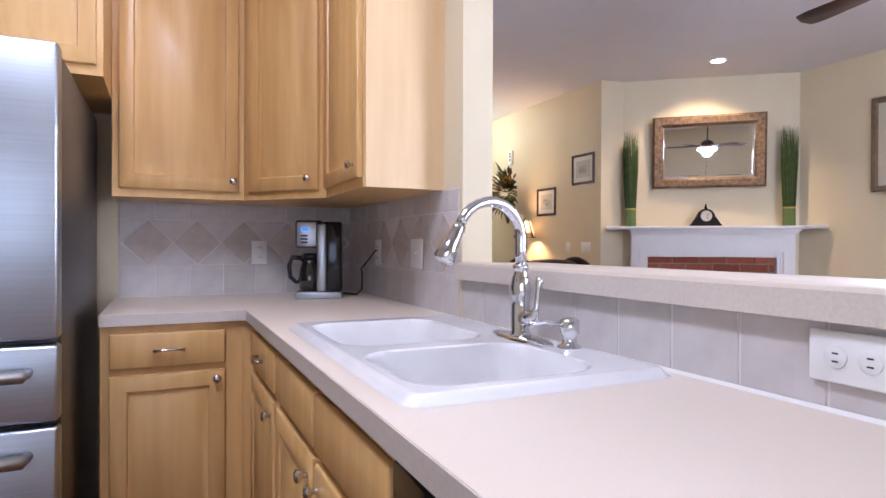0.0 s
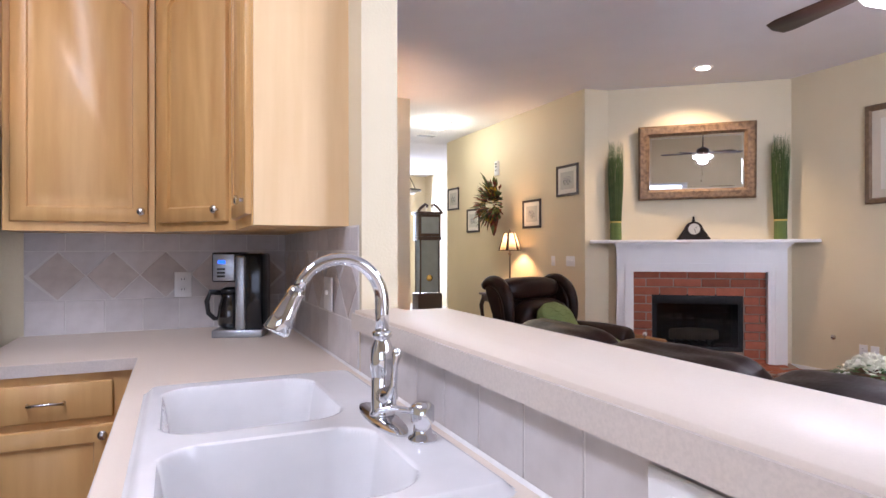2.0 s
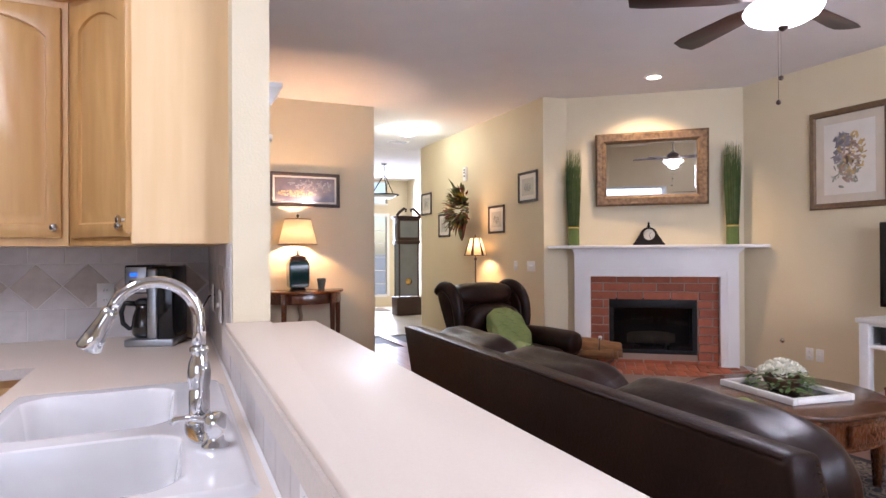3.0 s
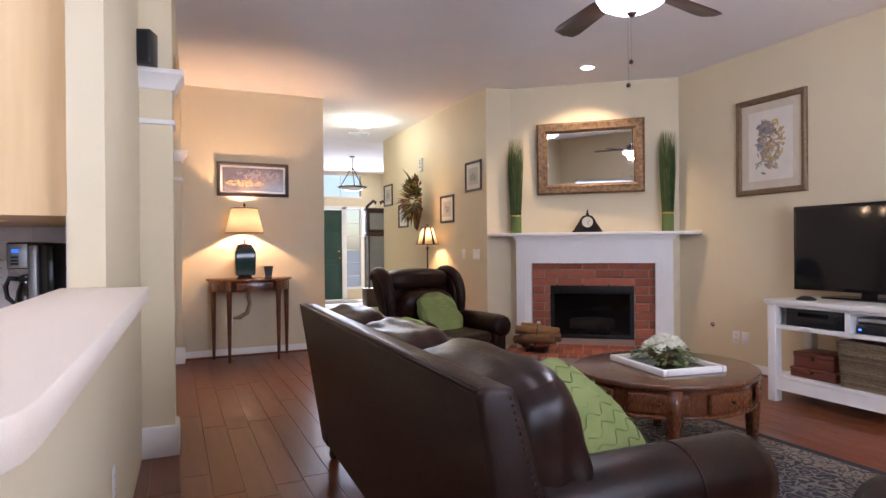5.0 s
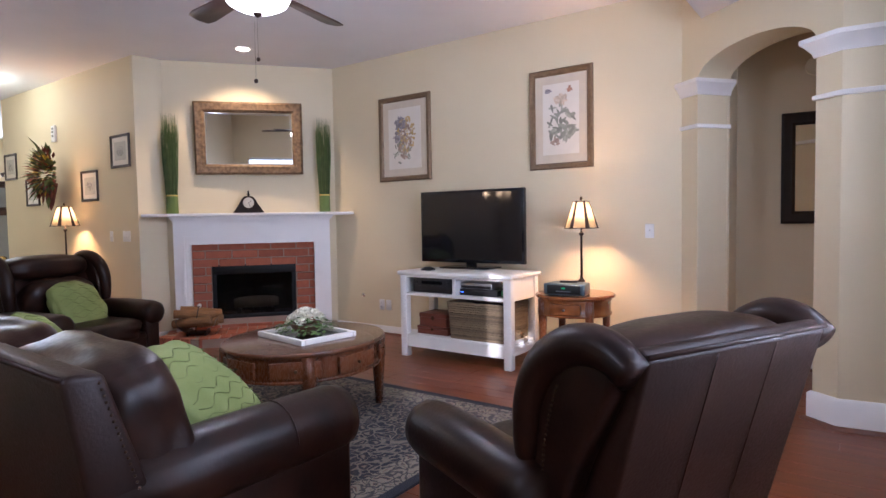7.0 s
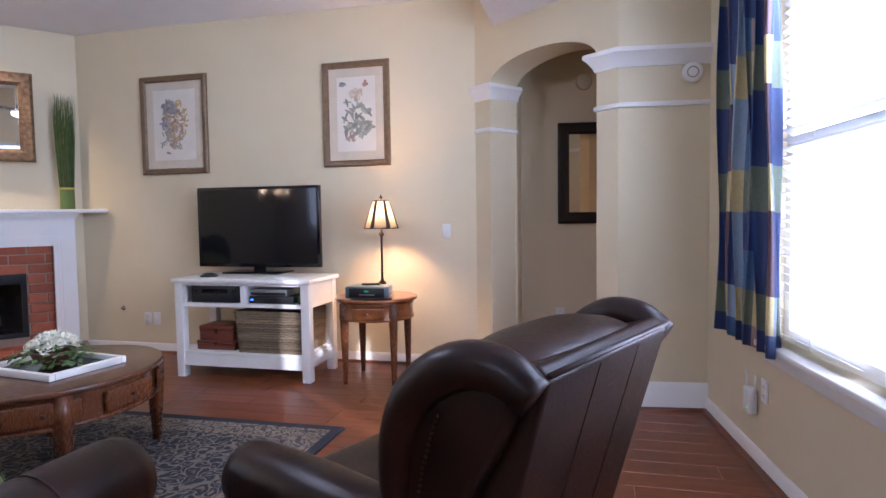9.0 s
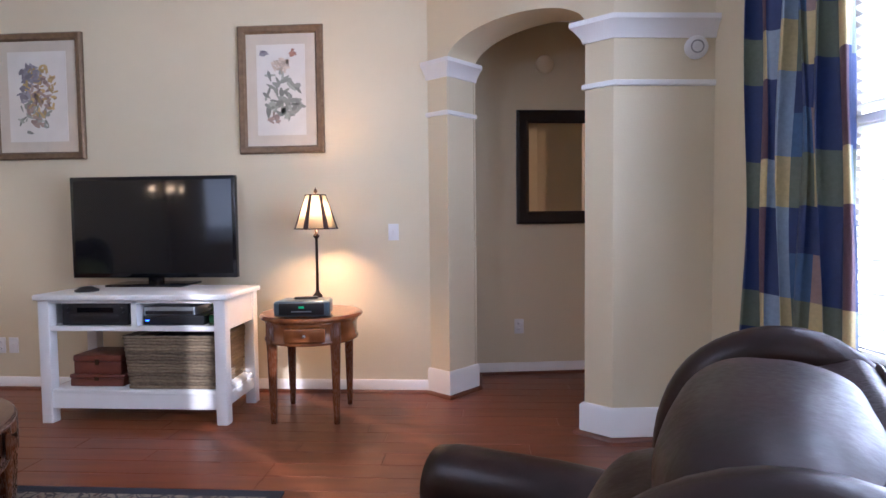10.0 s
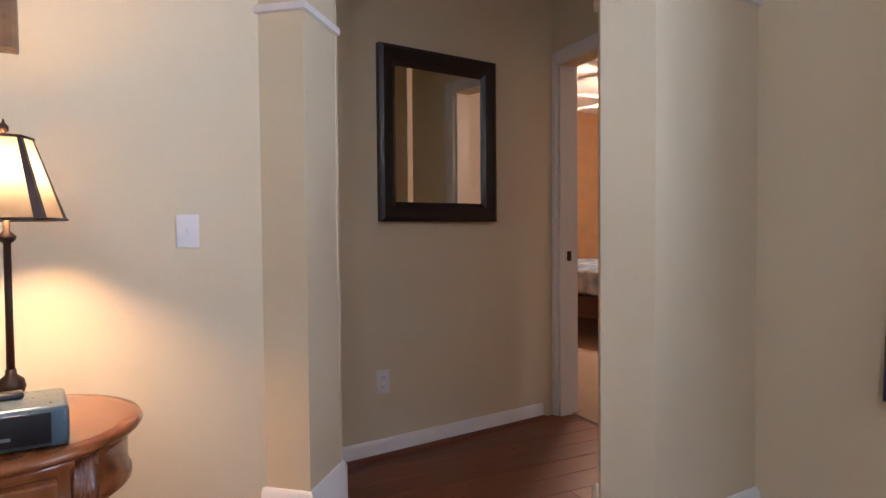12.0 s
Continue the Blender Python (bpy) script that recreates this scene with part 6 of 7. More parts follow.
# ---- wall vase ----
random.seed(5)
wv = thing("wall_vase", "cone wall vase with dried leaves and yellow flowers", "flowers", pose(4.44, 7.22, 1.47))
part("cone", lathe([(0.004, 0.0), (0.03, 0.06), (0.075, 0.28), (0.085, 0.33), (0.07, 0.33)], seg=18), mat("red_brown_wicker", (0.14, 0.04, 0.02), 0.7, bump=0.6), wv)
for nm, mt, n, ln in (("dark_leaves", mat("dark_dried_leaf", (0.07, 0.045, 0.018), 0.7, vary=0.4), 90, 0.11), ("rust_leaves", mat("rust_dried_leaf", (0.24, 0.06, 0.03), 0.7, vary=0.4), 170, 0.12), ("yellow_flowers", mat("yellow_petal", (0.62, 0.38, 0.02), 0.6, vary=0.3), 190, 0.085), ("green_fronds", mat("olive_frond", (0.13, 0.15, 0.04), 0.6, vary=0.3), 110, 0.17)):
    bm = bmesh.new()
    for k in range(n):
        w = sphere_way()
        w.x = -abs(w.x) * 0.6 if w.x > 0 else w.x
        r = random.uniform(0.10, 0.27) if nm != "yellow_flowers" else random.uniform(0.14, 0.22)
        p = Vector((-0.03, 0, 0.45)) + Vector((w.x * r * 0.5, w.y * r * 1.15, w.z * r * 1.1))
        p.x = min(p.x, 0.09)
        add_leaf(bm, p, w + Vector((-0.1, 0, 0.1)), ln * random.uniform(0.6, 1.2), ln * 0.16)
    tagged(part(nm, bm, mt, wv), kind="stuff")

# ---- console table with its things ----
cs = thing("console_table", "half-round cherry console table with slim legs", "console table", pose(2.085, 6.59, 0))
half = [(0.475 * math.cos(math.pi + math.pi * i / 28), 0.50 * math.sin(math.pi + math.pi * i / 28)) for i in range(29)]
part("tabletop", prism(half, 0.880, 0.905, bevel=0.006), HONEY, cs)
part("apron", prism([(x * 0.92, y * 0.92) for x, y in half], 0.765, 0.881), CHERRY, cs)
part("drawer_front", box(-0.19, 0.19, -0.468, -0.44, 0.785, 0.865, bevel=0.005), CHERRY, cs)
for x, y in ((-0.40, -0.09), (0.40, -0.09), (-0.26, -0.405), (0.26, -0.405)):
    part("leg", lathe([(0.014, 0), (0.016, 0.06), (0.028, 0.76), (0.03, 0.77), (0.03, 0.882)], seg=14, at=(x, y, 0), square=6), CHERRY, cs)
cup = thing("small_vase", "small green-grey ceramic cup on the console table", "vase", pose(2.26, 6.33, 0.905))
part("body", lathe([(0.036, 0), (0.04, 0.01), (0.036, 0.02), (0.05, 0.12), (0.052, 0.132), (0.046, 0.132), (0.038, 0.03), (0.002, 0.028)], seg=24), mat("grey_green_glaze", (0.05, 0.06, 0.05), 0.3), cup)
solo("cord_cover", tube([(1.90, 6.58, 0.44), (1.97, 6.56, 0.45), (2.05, 6.55, 0.5), (2.08, 6.56, 0.6), (2.06, 6.57, 0.7), (2.08, 6.57, 0.765)], [0.012, 0.025, 0.028, 0.022, 0.024, 0.016], seg=10), mat("tan_cord_sleeve", (0.30, 0.20, 0.11), 0.8, bump=0.6, bump_scale=60), "gathered tan fabric cord cover under the console", "cord cover")
et = thing("end_table", "dark carved end table by the hallway wall", "end table", pose(4.29, 6.62, 0))
et.scale = (1, 1, 0.943)
part("tabletop", box(-0.26, 0.26, -0.28, 0.28, 0.745, 0.775, bevel=0.01), DARKWOOD, et)
part("apron", box(-0.23, 0.23, -0.25, 0.25, 0.66, 0.746), DARKWOOD, et)
for x in (-0.21, 0.21):
    for y in (-0.23, 0.23):
        part("leg", tube([(x, y, 0.70), (x * 1.12, y * 1.1, 0.6), (x * 1.02, y, 0.35), (x * 0.95, y * 0.95, 0.12), (x * 1.1, y * 1.08, 0.0)], [0.03, 0.028, 0.018, 0.014, 0.02], seg=10), DARKWOOD, et)
yf = thing("yellow_flowers", "low bunch of yellow flowers on the end table", "flowers", pose(4.40, 6.47, 0.731))
part("pot", lathe([(0.05, 0), (0.06, 0.02), (0.065, 0.07), (0.055, 0.07)], seg=18), mat("green_pot", (0.1, 0.13, 0.05), 0.4), yf)
bm = bmesh.new()
for k in range(150):
    w = sphere_way()
    w.z = abs(w.z)
    add_leaf(bm, (w.x * 0.07, w.y * 0.07, 0.06 + w.z * 0.06), w, 0.045, 0.016)
part("blossoms", bm, mat("yellow_blossom", (0.62, 0.43, 0.03), 0.6, vary=0.25), yf)

# firewood holder on the hearth
fwd = thing("log_holder", "brown metal log holder filled with split firewood", "log holder", pose(*fire(0.33, 0.42, 0.10), 0, 0, FIRE_TURN - 6))
bm = bmesh.new()
for i in range(11):
    a0 = math.pi + math.pi * i / 10
    row = [(0.20 * math.cos(a0), y, 0.17 + 0.15 * math.sin(a0)) for y in (-0.12, 0.12)]
    row = [bm.verts.new(p) for p in row]
    if i:
        bm.faces.new((last[0], last[1], row[1], row[0]))
    last = row
bmesh.ops.solidify(bm, geom=bm.faces[:], thickness=0.008)
part("cradle", bm, BRONZE, fwd)
for x in (-0.09, 0.09):
    part("foot", box(x - 0.01, x + 0.01, -0.10, 0.10, 0.0, 0.05), BRONZE, fwd)
part("handle", tube([(0.0, -0.12, 0.05), (0.02, -0.14, 0.2), (0.02, -0.05, 0.30), (0.02, 0.05, 0.30), (0.02, 0.14, 0.2), (0.0, 0.12, 0.05)], 0.006, seg=8), BRONZE, fwd)
part("knob", lathe([(0.002, 0.285), (0.016, 0.292), (0.022, 0.307), (0.016, 0.322), (0.002, 0.328)], seg=14, at=(0.02, 0.0, 0)), WHITEP, fwd, "cream ball on the handle")
for k, (x, z, r) in enumerate(((-0.11, 0.13, 0.045), (-0.02, 0.105, 0.05), (0.08, 0.125, 0.05), (-0.06, 0.20, 0.045), (0.05, 0.205, 0.055))):
    ob = solo("firewood", tube([(-0.20, 0, 0), (-0.05, 0.006, 0.004), (0.1, -0.004, -0.003), (0.21, 0.003, 0.0)], [r, r * 1.06, r, r * 0.95], seg=9), mat("split_firewood", (0.24, 0.12, 0.045), 0.9, second=(0.09, 0.045, 0.02), scale=10, stretch=(1, 6, 6), bump=0.9, bump_scale=50, vary=0.2) if k == 0 else bpy.data.materials["split_firewood"], "split piece of brown firewood in the holder", "firewood", pose(*fire(0.33, 0.42, 0.10), 0, 0, FIRE_TURN - 6) @ pose(x * 0.4, x * 0.9, z + 0.02, 0, 4 * (k - 2), 8 * (k - 2)), "firewood")

# ---- window, curtain ----
win = thing("window_frame", "white sash window with lowered white blinds", "window", pose(0, 0, 0))
bm = bmesh.new()
for x0, x1, z0, z1 in ((2.5, 2.56, 0.66, 2.5), (4.50, 4.56, 0.66, 2.5), (2.56, 4.50, 2.44, 2.5), (2.56, 4.50, 0.66, 0.72), (2.56, 4.50, 1.54, 1.60), (3.50, 3.56, 0.72, 2.44)):
    add_box(bm, x0, x1, WINY - 0.12, WINY - 0.07, z0, z1)
part("sash", bm, TRIM, win)
for x0, x1 in ((2.56, 3.50), (3.56, 4.50)):
    for z0, z1 in ((0.72, 1.54), (1.60, 2.44)):
        p = part("pane", box(x0, x1, WINY - 0.10, WINY - 0.096, z0, z1), glass_mat("window_glass") if "window_glass" not in bpy.data.materials else bpy.data.materials["window_glass"], win)
        p.visible_shadow = False
part("sill", box(2.44, 4.62, WINY - 0.07, WINY + 0.06, 0.628, 0.66, bevel=0.006), TRIM, win, "white painted window sill")
part("apron", box(2.5, 4.56, WINY, WINY + 0.018, 0.56, 0.628, bevel=0.004), TRIM, win)
BLIND = mat("white_blind_slat", (0.82, 0.82, 0.82), 0.5)
bl = thing("window_blind", "white horizontal slat blind, slats half open", "blind", pose(0, 0, 0))
part("head_rail", box(2.56, 4.50, WINY - 0.06, WINY - 0.01, 2.40, 2.45), BLIND, bl)
for x0, x1, z0, z1 in ((2.77, 3.75, 0.0, 1.52), (3.86, 4.49, 0.0, 1.52), (2.77, 3.03, 1.58, 1.75), (3.29, 4.49, 1.58, 1.75), (2.77, 4.49, 1.52, 1.58), (2.77, 4.49, 1.75, 3.0)):
    slat = finish(moved(box(x0, x1, -0.024, 0.024, -0.0012, 0.0012), pose(0, 0, 0, 24)), "slat", BLIND, False)
    for k in range(42):
        z = 0.70 + 0.0405 * k
        if z0 <= z < z1:
            part("slat", slat, BLIND, bl, at=(0, WINY - 0.036, z))
for x in (2.9, 3.53, 4.16):
    part("cord", tube([(x, WINY - 0.008, 0.68), (x, WINY - 0.008, 2.42)], 0.0015, seg=4), BLIND, bl)

CLOTH = {k: mat("cloth_" + k, c, 0.5, second=tuple(v * 0.75 for v in c), scale=60, bump=0.5, bump_scale=300) for k, c in (("navy", (0.022, 0.042, 0.14)), ("blue", (0.06, 0.13, 0.26)), ("mauve", (0.32, 0.22, 0.19)), ("maroon", (0.11, 0.055, 0.075)), ("green", (0.14, 0.17, 0.12)), ("gold", (0.58, 0.47, 0.22)), ("teal", (0.28, 0.36, 0.46)))}


def curtain(label, m, width, z0, z1, seed, flip=1):
    """A pleated plaid curtain; cells of the plaid take their own cloth."""
    ob = thing("curtain", label, "curtain", m)
    rows = [(0.52, 0.62, 0), (0.62, 0.79, 1), (0.79, 0.98, 2), (0.98, 1.17, 3), (1.17, 1.38, 1), (1.38, 1.56, 2), (1.56, 1.73, 3), (1.73, 1.94, 1), (1.94, 2.10, 2), (2.10, 2.28, 3), (2.28, 2.49, 1), (2.49, 2.7, 2)]
    table = {0: ("navy", "navy", "blue", "navy", "navy", "mauve"), 1: ("green", "gold", "teal", "gold", "green", "gold"), 2: ("navy", "maroon", "navy", "teal", "blue", "mauve"), 3: ("navy", "maroon", "navy", "teal", "navy", "navy")}
    widths = (0.26, 0.09, 0.20, 0.13, 0.24, 0.16)
    names = list(CLOTH)
    me = bpy.data.meshes.new("cloth")
    bm = bmesh.new()
    n = 240
    total = 1.45
    zs = sorted({round(z, 3) for a, b, _ in rows for z in (a, (a + b) / 2, b)})
    grid = []
    for z in zs:
        line = []
        t = (z - z0) / (z1 - z0)
        for i in range(n + 1):
            u = i / n
            spread = 0.92 + 0.16 * (1 - t)
            ph = u * 2 * math.pi * 5.5 + 0.5 * math.sin(u * 9 + seed)
            x = flip * width * (u * spread - 0.02) + 0.012 * math.sin(z * 3 + u * 11)
            y = 0.045 * math.sin(ph) * (0.85 + 0.3 * math.sin(u * 17)) + 0.012 * math.sin(z * 4 + u * 20)
            line.append(bm.verts.new((x + 0.014 * math.cos(ph * 2), y, z + 0.006 * math.sin(ph))))
        grid.append(line)
    for j in range(len(zs) - 1):
        zc = (zs[j] + zs[j + 1]) / 2
        kind = [k for a, b, k in rows if a <= zc <= b][0]
        for i in range(n):
            f = bm.faces.new((grid[j][i], grid[j][i + 1], grid[j + 1][i + 1], grid[j + 1][i]))
            s = (total * (i + 0.5) / n) % sum(widths)
            c = 0
            while s > widths[c]:
                s -= widths[c]
                c += 1
            f.material_index = names.index(table[kind][c])
            f.smooth = True
    bm.to_mesh(me)
    bm.free()
    for k in names:
        me.materials.append(CLOTH[k])
    cl = new("cloth", me)
    cl.parent = ob
    sol = cl.modifiers.new("thickness", "SOLIDIFY")
    sol.thickness = 0.0025
    return ob


cur = curtain("plaid navy, green and gold curtain beside the window", pose(5.02, WINY + 0.062, 0.10), 0.69, 0.52, 2.7, 1.0, -1)
part("rod", tube([(0.12, 0.0, 2.69), (-2.7, 0.0, 2.69)], 0.014, seg=12), BRONZE, cur)

for nm in ("wall_window", "window_frame", "window_blind", "curtain", "wifi_extender", "window_daylight"):
    bpy.data.objects[nm].matrix_basis = WIN_TURN @ bpy.data.objects[nm].matrix_basis



# translucent white for the added sheets that stop direct sun at the far windows
SUN_SHEET = bpy.data.materials.new("white_sun_blocking_sheet")
SUN_SHEET.use_nodes = True
dn = SUN_SHEET.node_tree
day_pass = dn.nodes.new("ShaderNodeBsdfTranslucent")
day_pass.inputs[0].default_value = (0.75, 0.80, 0.85, 1)
dm = dn.nodes.new("ShaderNodeMixShader")
dm.inputs[0].default_value = 0.35
dn.nodes["Principled BSDF"].inputs["Base Color"].default_value = (0.8, 0.8, 0.8, 1)
dn.nodes["Principled BSDF"].inputs["Roughness"].default_value = 0.9
dn.links.new(dn.nodes["Principled BSDF"].outputs[0], dm.inputs[1])
dn.links.new(day_pass.outputs[0], dm.inputs[2])
dn.links.new(dm.outputs[0], dn.nodes["Material Output"].inputs[0])


def far_window(label, m, w, h):
    """A double sash window in an opening; local x along it, y outward, origin at the lower corner."""
    ob = thing("window_frame", label, "window", m)
    for x0, x1, z0, z1 in ((0, 0.05, 0, h), (w - 0.05, w, 0, h), (0.05, w - 0.05, 0, 0.05), (0.05, w - 0.05, h - 0.05, h), (w / 2 - 0.03, w / 2 + 0.03, 0.05, h - 0.05)):
        part("sash", box(x0, x1, 0.05, 0.10, z0, z1, bevel=0.004), TRIM, ob)
    for x0, x1 in ((0.05, w / 2 - 0.03), (w / 2 + 0.03, w - 0.05)):
        part("pane", box(x0, x1, 0.072, 0.076, 0.05, h - 0.05), bpy.data.materials["window_glass"], ob).visible_shadow = False
        part("muntin", box(x0, x1, 0.06, 0.085, h / 2 - 0.02, h / 2 + 0.02), TRIM, ob)
    # unseen sheet, added to block the sun and pass only soft daylight
    part("roller_shade", box(0.02, w - 0.02, 0.022, 0.025, 0.02, h - 0.01), SUN_SHEET, ob, "added white sheet that keeps direct sun out")
    part("sill", box(-0.05, w + 0.05, -0.04, 0.05, -0.03, 0.0, bevel=0.005), TRIM, ob)
    return ob


far_window("wide white sash window of the kitchen nook", pose(0.2, -1.95, 0.70, 0, 0, 180), 2.2, 1.22)
far_window("white sash window of the dining room", pose(-2.2, 4.2, 0.8, 0, 0, 90), 1.6, 1.4)

# ---- dining room chandelier ----
chd = thing("chandelier", "bronze dining room chandelier with five lit bulbs", "chandelier", pose(0.35, 5.25, TOP))
part("canopy", lathe([(0.03, -0.03), (0.065, -0.012), (0.07, 0.0)], seg=20), BRONZE, chd)
part("stem", lathe([(0.008, -1.05), (0.008, -0.03)], seg=10), BRONZE, chd)
part("body", lathe([(0.004, -1.50), (0.02, -1.48), (0.03, -1.42), (0.016, -1.34), (0.03, -1.22), (0.045, -1.14), (0.02, -1.06), (0.01, -1.04)], seg=20), BRONZE, chd)
for k in range(5):
    a = 2 * math.pi * k / 5 + 0.3
    c, d = math.cos(a), math.sin(a)
    ar = part("arm", tube([(0.02 * c, 0.02 * d, -1.40), (0.12 * c, 0.12 * d, -1.47), (0.22 * c, 0.22 * d, -1.45), (0.25 * c, 0.25 * d, -1.38)], 0.008, seg=8), BRONZE, chd)
    part("candle_tube", lathe([(0.028, -1.385), (0.03, -1.375), (0.012, -1.37), (0.012, -1.32)], seg=12, at=(0.25 * c, 0.25 * d, 0)), WHITEP, ar)
    part("bulb", lathe([(0.008, -1.32), (0.02, -1.29), (0.017, -1.26), (0.002, -1.23)], seg=12, at=(0.25 * c, 0.25 * d, 0)), BULB, ar)

# ---- alcove doorway and bedroom ----
bd = thing("door_casing", "white casing of the open bedroom doorway", "door frame", pose(0, 0, 0))
for x0, x1 in ((6.98, 7.017), (6.03, 6.11)):
    part("jamb", box(x0, x1, -1.572, -1.548, 0, 2.21, bevel=0.004), TRIM, bd)
part("head", box(6.11, 6.98, -1.572, -1.548, 2.13, 2.21, bevel=0.004), TRIM, bd)
for x0, x1 in ((6.962, 6.98), (6.11, 6.128)):
    part("lining", box(x0, x1, -1.70, -1.572, 0, 2.13), TRIM, bd)
part("strike_plate", box(6.958, 6.963, -1.65, -1.62, 0.95, 1.01), STUD, bd)
QUILT = mat("blue_white_quilt", (0.45, 0.52, 0.60), 0.9, second=(0.10, 0.18, 0.32), scale=7, amount=1.0, bump=0.4)
bed = thing("bed", "dark wooden bed with a blue and white quilt", "bed", pose(8.2, -3.9, 0))
part("mattress", cushion(2.1, 1.5, 0.30, at=(1.05, 0, 0.62), power=8), QUILT, bed, "blue and white patterned quilt")
part("frame", box(-0.05, 2.12, -0.78, 0.78, 0.28, 0.48, bevel=0.01), DARKWOOD, bed)
part("footboard", box(-0.12, -0.05, -0.8, 0.8, 0.25, 0.72, bevel=0.015), DARKWOOD, bed)
for y in (-0.76, 0.70):
    for x in (-0.11, 2.06):
        part("leg", box(x, x + 0.06, y, y + 0.06, 0.0, 0.45), DARKWOOD, bed)
bf = thing("ceiling_fan", "white bedroom ceiling fan with a lit shade", "ceiling fan", pose(8.6, -3.6, 2.75))
part("rod", lathe([(0.012, -0.25), (0.012, 0.0)], seg=10), WHITEP, bf)
part("motor", lathe([(0.04, -0.36), (0.11, -0.33), (0.11, -0.27), (0.03, -0.24)], seg=24), WHITEP, bf)
for k in range(5):
    part("blade", moved(box(0.12, 0.62, -0.06, 0.06, -0.325, -0.318), pose(0, 0, 0, 0, 0, 72 * k + 20)), WHITEP, bf)
sh = part("shade", lathe([(0.03, -0.50), (0.09, -0.47), (0.10, -0.42), (0.05, -0.37)], seg=20), GLOBE, bf)
sh.visible_shadow = False

# ---- hallway and foyer ----
GREEND = mat("dark_green_door_paint", (0.012, 0.045, 0.028), 0.35)
fd = thing("front_door", "dark green panelled front door with a brass knob", "door", pose(4.06, 13.40, 0))
part("slab", box(0, 0.93, 0.0, 0.045, 0.01, 2.15), GREEND, fd)
for x in (0.10, 0.51):
    for z0, z1 in ((0.2, 0.85), (0.98, 1.62), (1.74, 2.02)):
        part("panel", box(x, x + 0.32, -0.012, 0.0, z0, z1, bevel=0.008), GREEND, fd)
part("knob", moved(lathe([(0.022, 0), (0.012, 0.012), (0.012, 0.03), (0.03, 0.045), (0.026, 0.065), (0.002, 0.07)], seg=18), pose(0.86, 0, 1.0, 90)), mat("polished_brass", (0.6, 0.4, 0.12), 0.2, 1.0), fd)
part("deadbolt", moved(lathe([(0.026, 0), (0.022, 0.012), (0.002, 0.013)], seg=18), pose(0.86, 0, 1.16, 90)), bpy.data.materials["polished_brass"], fd)
fr2 = thing("door_casing", "white casing round the front door and side window", "door frame", pose(0, 0, 0))
for x0, x1, z0, z1 in ((3.96, 4.05, 0, 2.24), (4.99, 5.10, 0, 2.24), (3.96, 5.52, 2.17, 2.25), (5.45, 5.52, 0.26, 2.17), (5.10, 5.45, 0.24, 0.30), (4.02, 5.48, 2.45, 2.49), (4.02, 5.48, 2.99, 3.03)):
    part("board", box(x0, x1, 13.372, 13.40, z0, z1, bevel=0.003), TRIM, fr2)
sl = thing("side_window", "narrow side window with a white blind", "window", pose(0, 0, 0))
part("pane", box(5.10, 5.45, 13.46, 13.465, 0.30, 2.17), bpy.data.materials["window_glass"], sl)
for k in range(5):
    part("muntin", box(5.10, 5.45, 13.44, 13.455, 0.55 + 0.32 * k, 0.565 + 0.32 * k), TRIM, sl)
tw = thing("transom_window", "wide transom window over the front door", "window", pose(0, 0, 0))
part("pane", box(4.04, 5.46, 13.46, 13.465, 2.48, 3.0), bpy.data.materials["window_glass"], tw)
for x in (4.5, 4.97):
    part("muntin", box(x, x + 0.015, 13.44, 13.455, 2.48, 3.0), TRIM, tw)
for o in (sl, tw):
    o.children[0].visible_shadow = False
solo("door_mat", box(-0.45, 0.45, -0.3, 0.3, 0.003, 0.015, bevel=0.004), mat("brown_door_mat", (0.16, 0.12, 0.08), 0.95, bump=0.8, bump_scale=200), "brown woven mat inside the front door", "mat", pose(4.75, 12.7, 0))
gc = thing("grandfather_clock", "tall dark cherry grandfather clock with glass doors", "clock", pose(5.22, 11.45, 0.003))
part("base", box(-0.27, 0.27, -0.17, 0.17, 0.0, 0.38, bevel=0.01), DARKWOOD, gc)
for x in (-0.22, 0.20):
    part("trunk_post", box(x, x + 0.03, -0.14, -0.11, 0.38, 1.5), DARKWOOD, gc)
    part("trunk_post", box(x, x + 0.03, 0.11, 0.14, 0.38, 1.5), DARKWOOD, gc)
part("trunk_glass", box(-0.205, 0.215, -0.12, 0.12, 0.40, 1.48), mat("dark_reflecting_glass", (0.25, 0.27, 0.28), 0.08, rough_var=0.02, coat=0.5), gc)
part("waist", box(-0.25, 0.26, -0.16, 0.16, 1.48, 1.56, bevel=0.01), DARKWOOD, gc)
part("hood", box(-0.24, 0.25, -0.15, 0.15, 1.56, 2.02, bevel=0.01), DARKWOOD, gc)
part("hood_glass", box(-0.19, 0.20, -0.158, -0.148, 1.62, 1.96), bpy.data.materials["dark_reflecting_glass"], gc)
part("cornice", box(-0.28, 0.29, -0.18, 0.18, 2.02, 2.07, bevel=0.012), DARKWOOD, gc)
for s in (-1, 1):
    part("scroll", tube([(s * 0.26, -0.14, 2.07), (s * 0.2, -0.14, 2.14), (s * 0.1, -0.14, 2.22), (s * 0.05, -0.14, 2.2), (s * 0.07, -0.14, 2.15)], [0.03, 0.03, 0.03, 0.025, 0.02], seg=10), DARKWOOD, gc)
part("pendulum", lathe([(0.002, -0.01), (0.07, -0.004), (0.07, 0.004), (0.002, 0.01)], seg=20, at=(0, 0, 0)), bpy.data.materials["polished_brass"], gc, at=(0, -0.125, 0.7), turn=(90, 0, 0))
pn = thing("pendant_light", "black iron pendant with a round glass shade", "pendant light", pose(4.55, 10.9, TOP))
part("canopy", lathe([(0.05, -0.02), (0.06, 0.0)], seg=18), BLACKMETAL, pn)
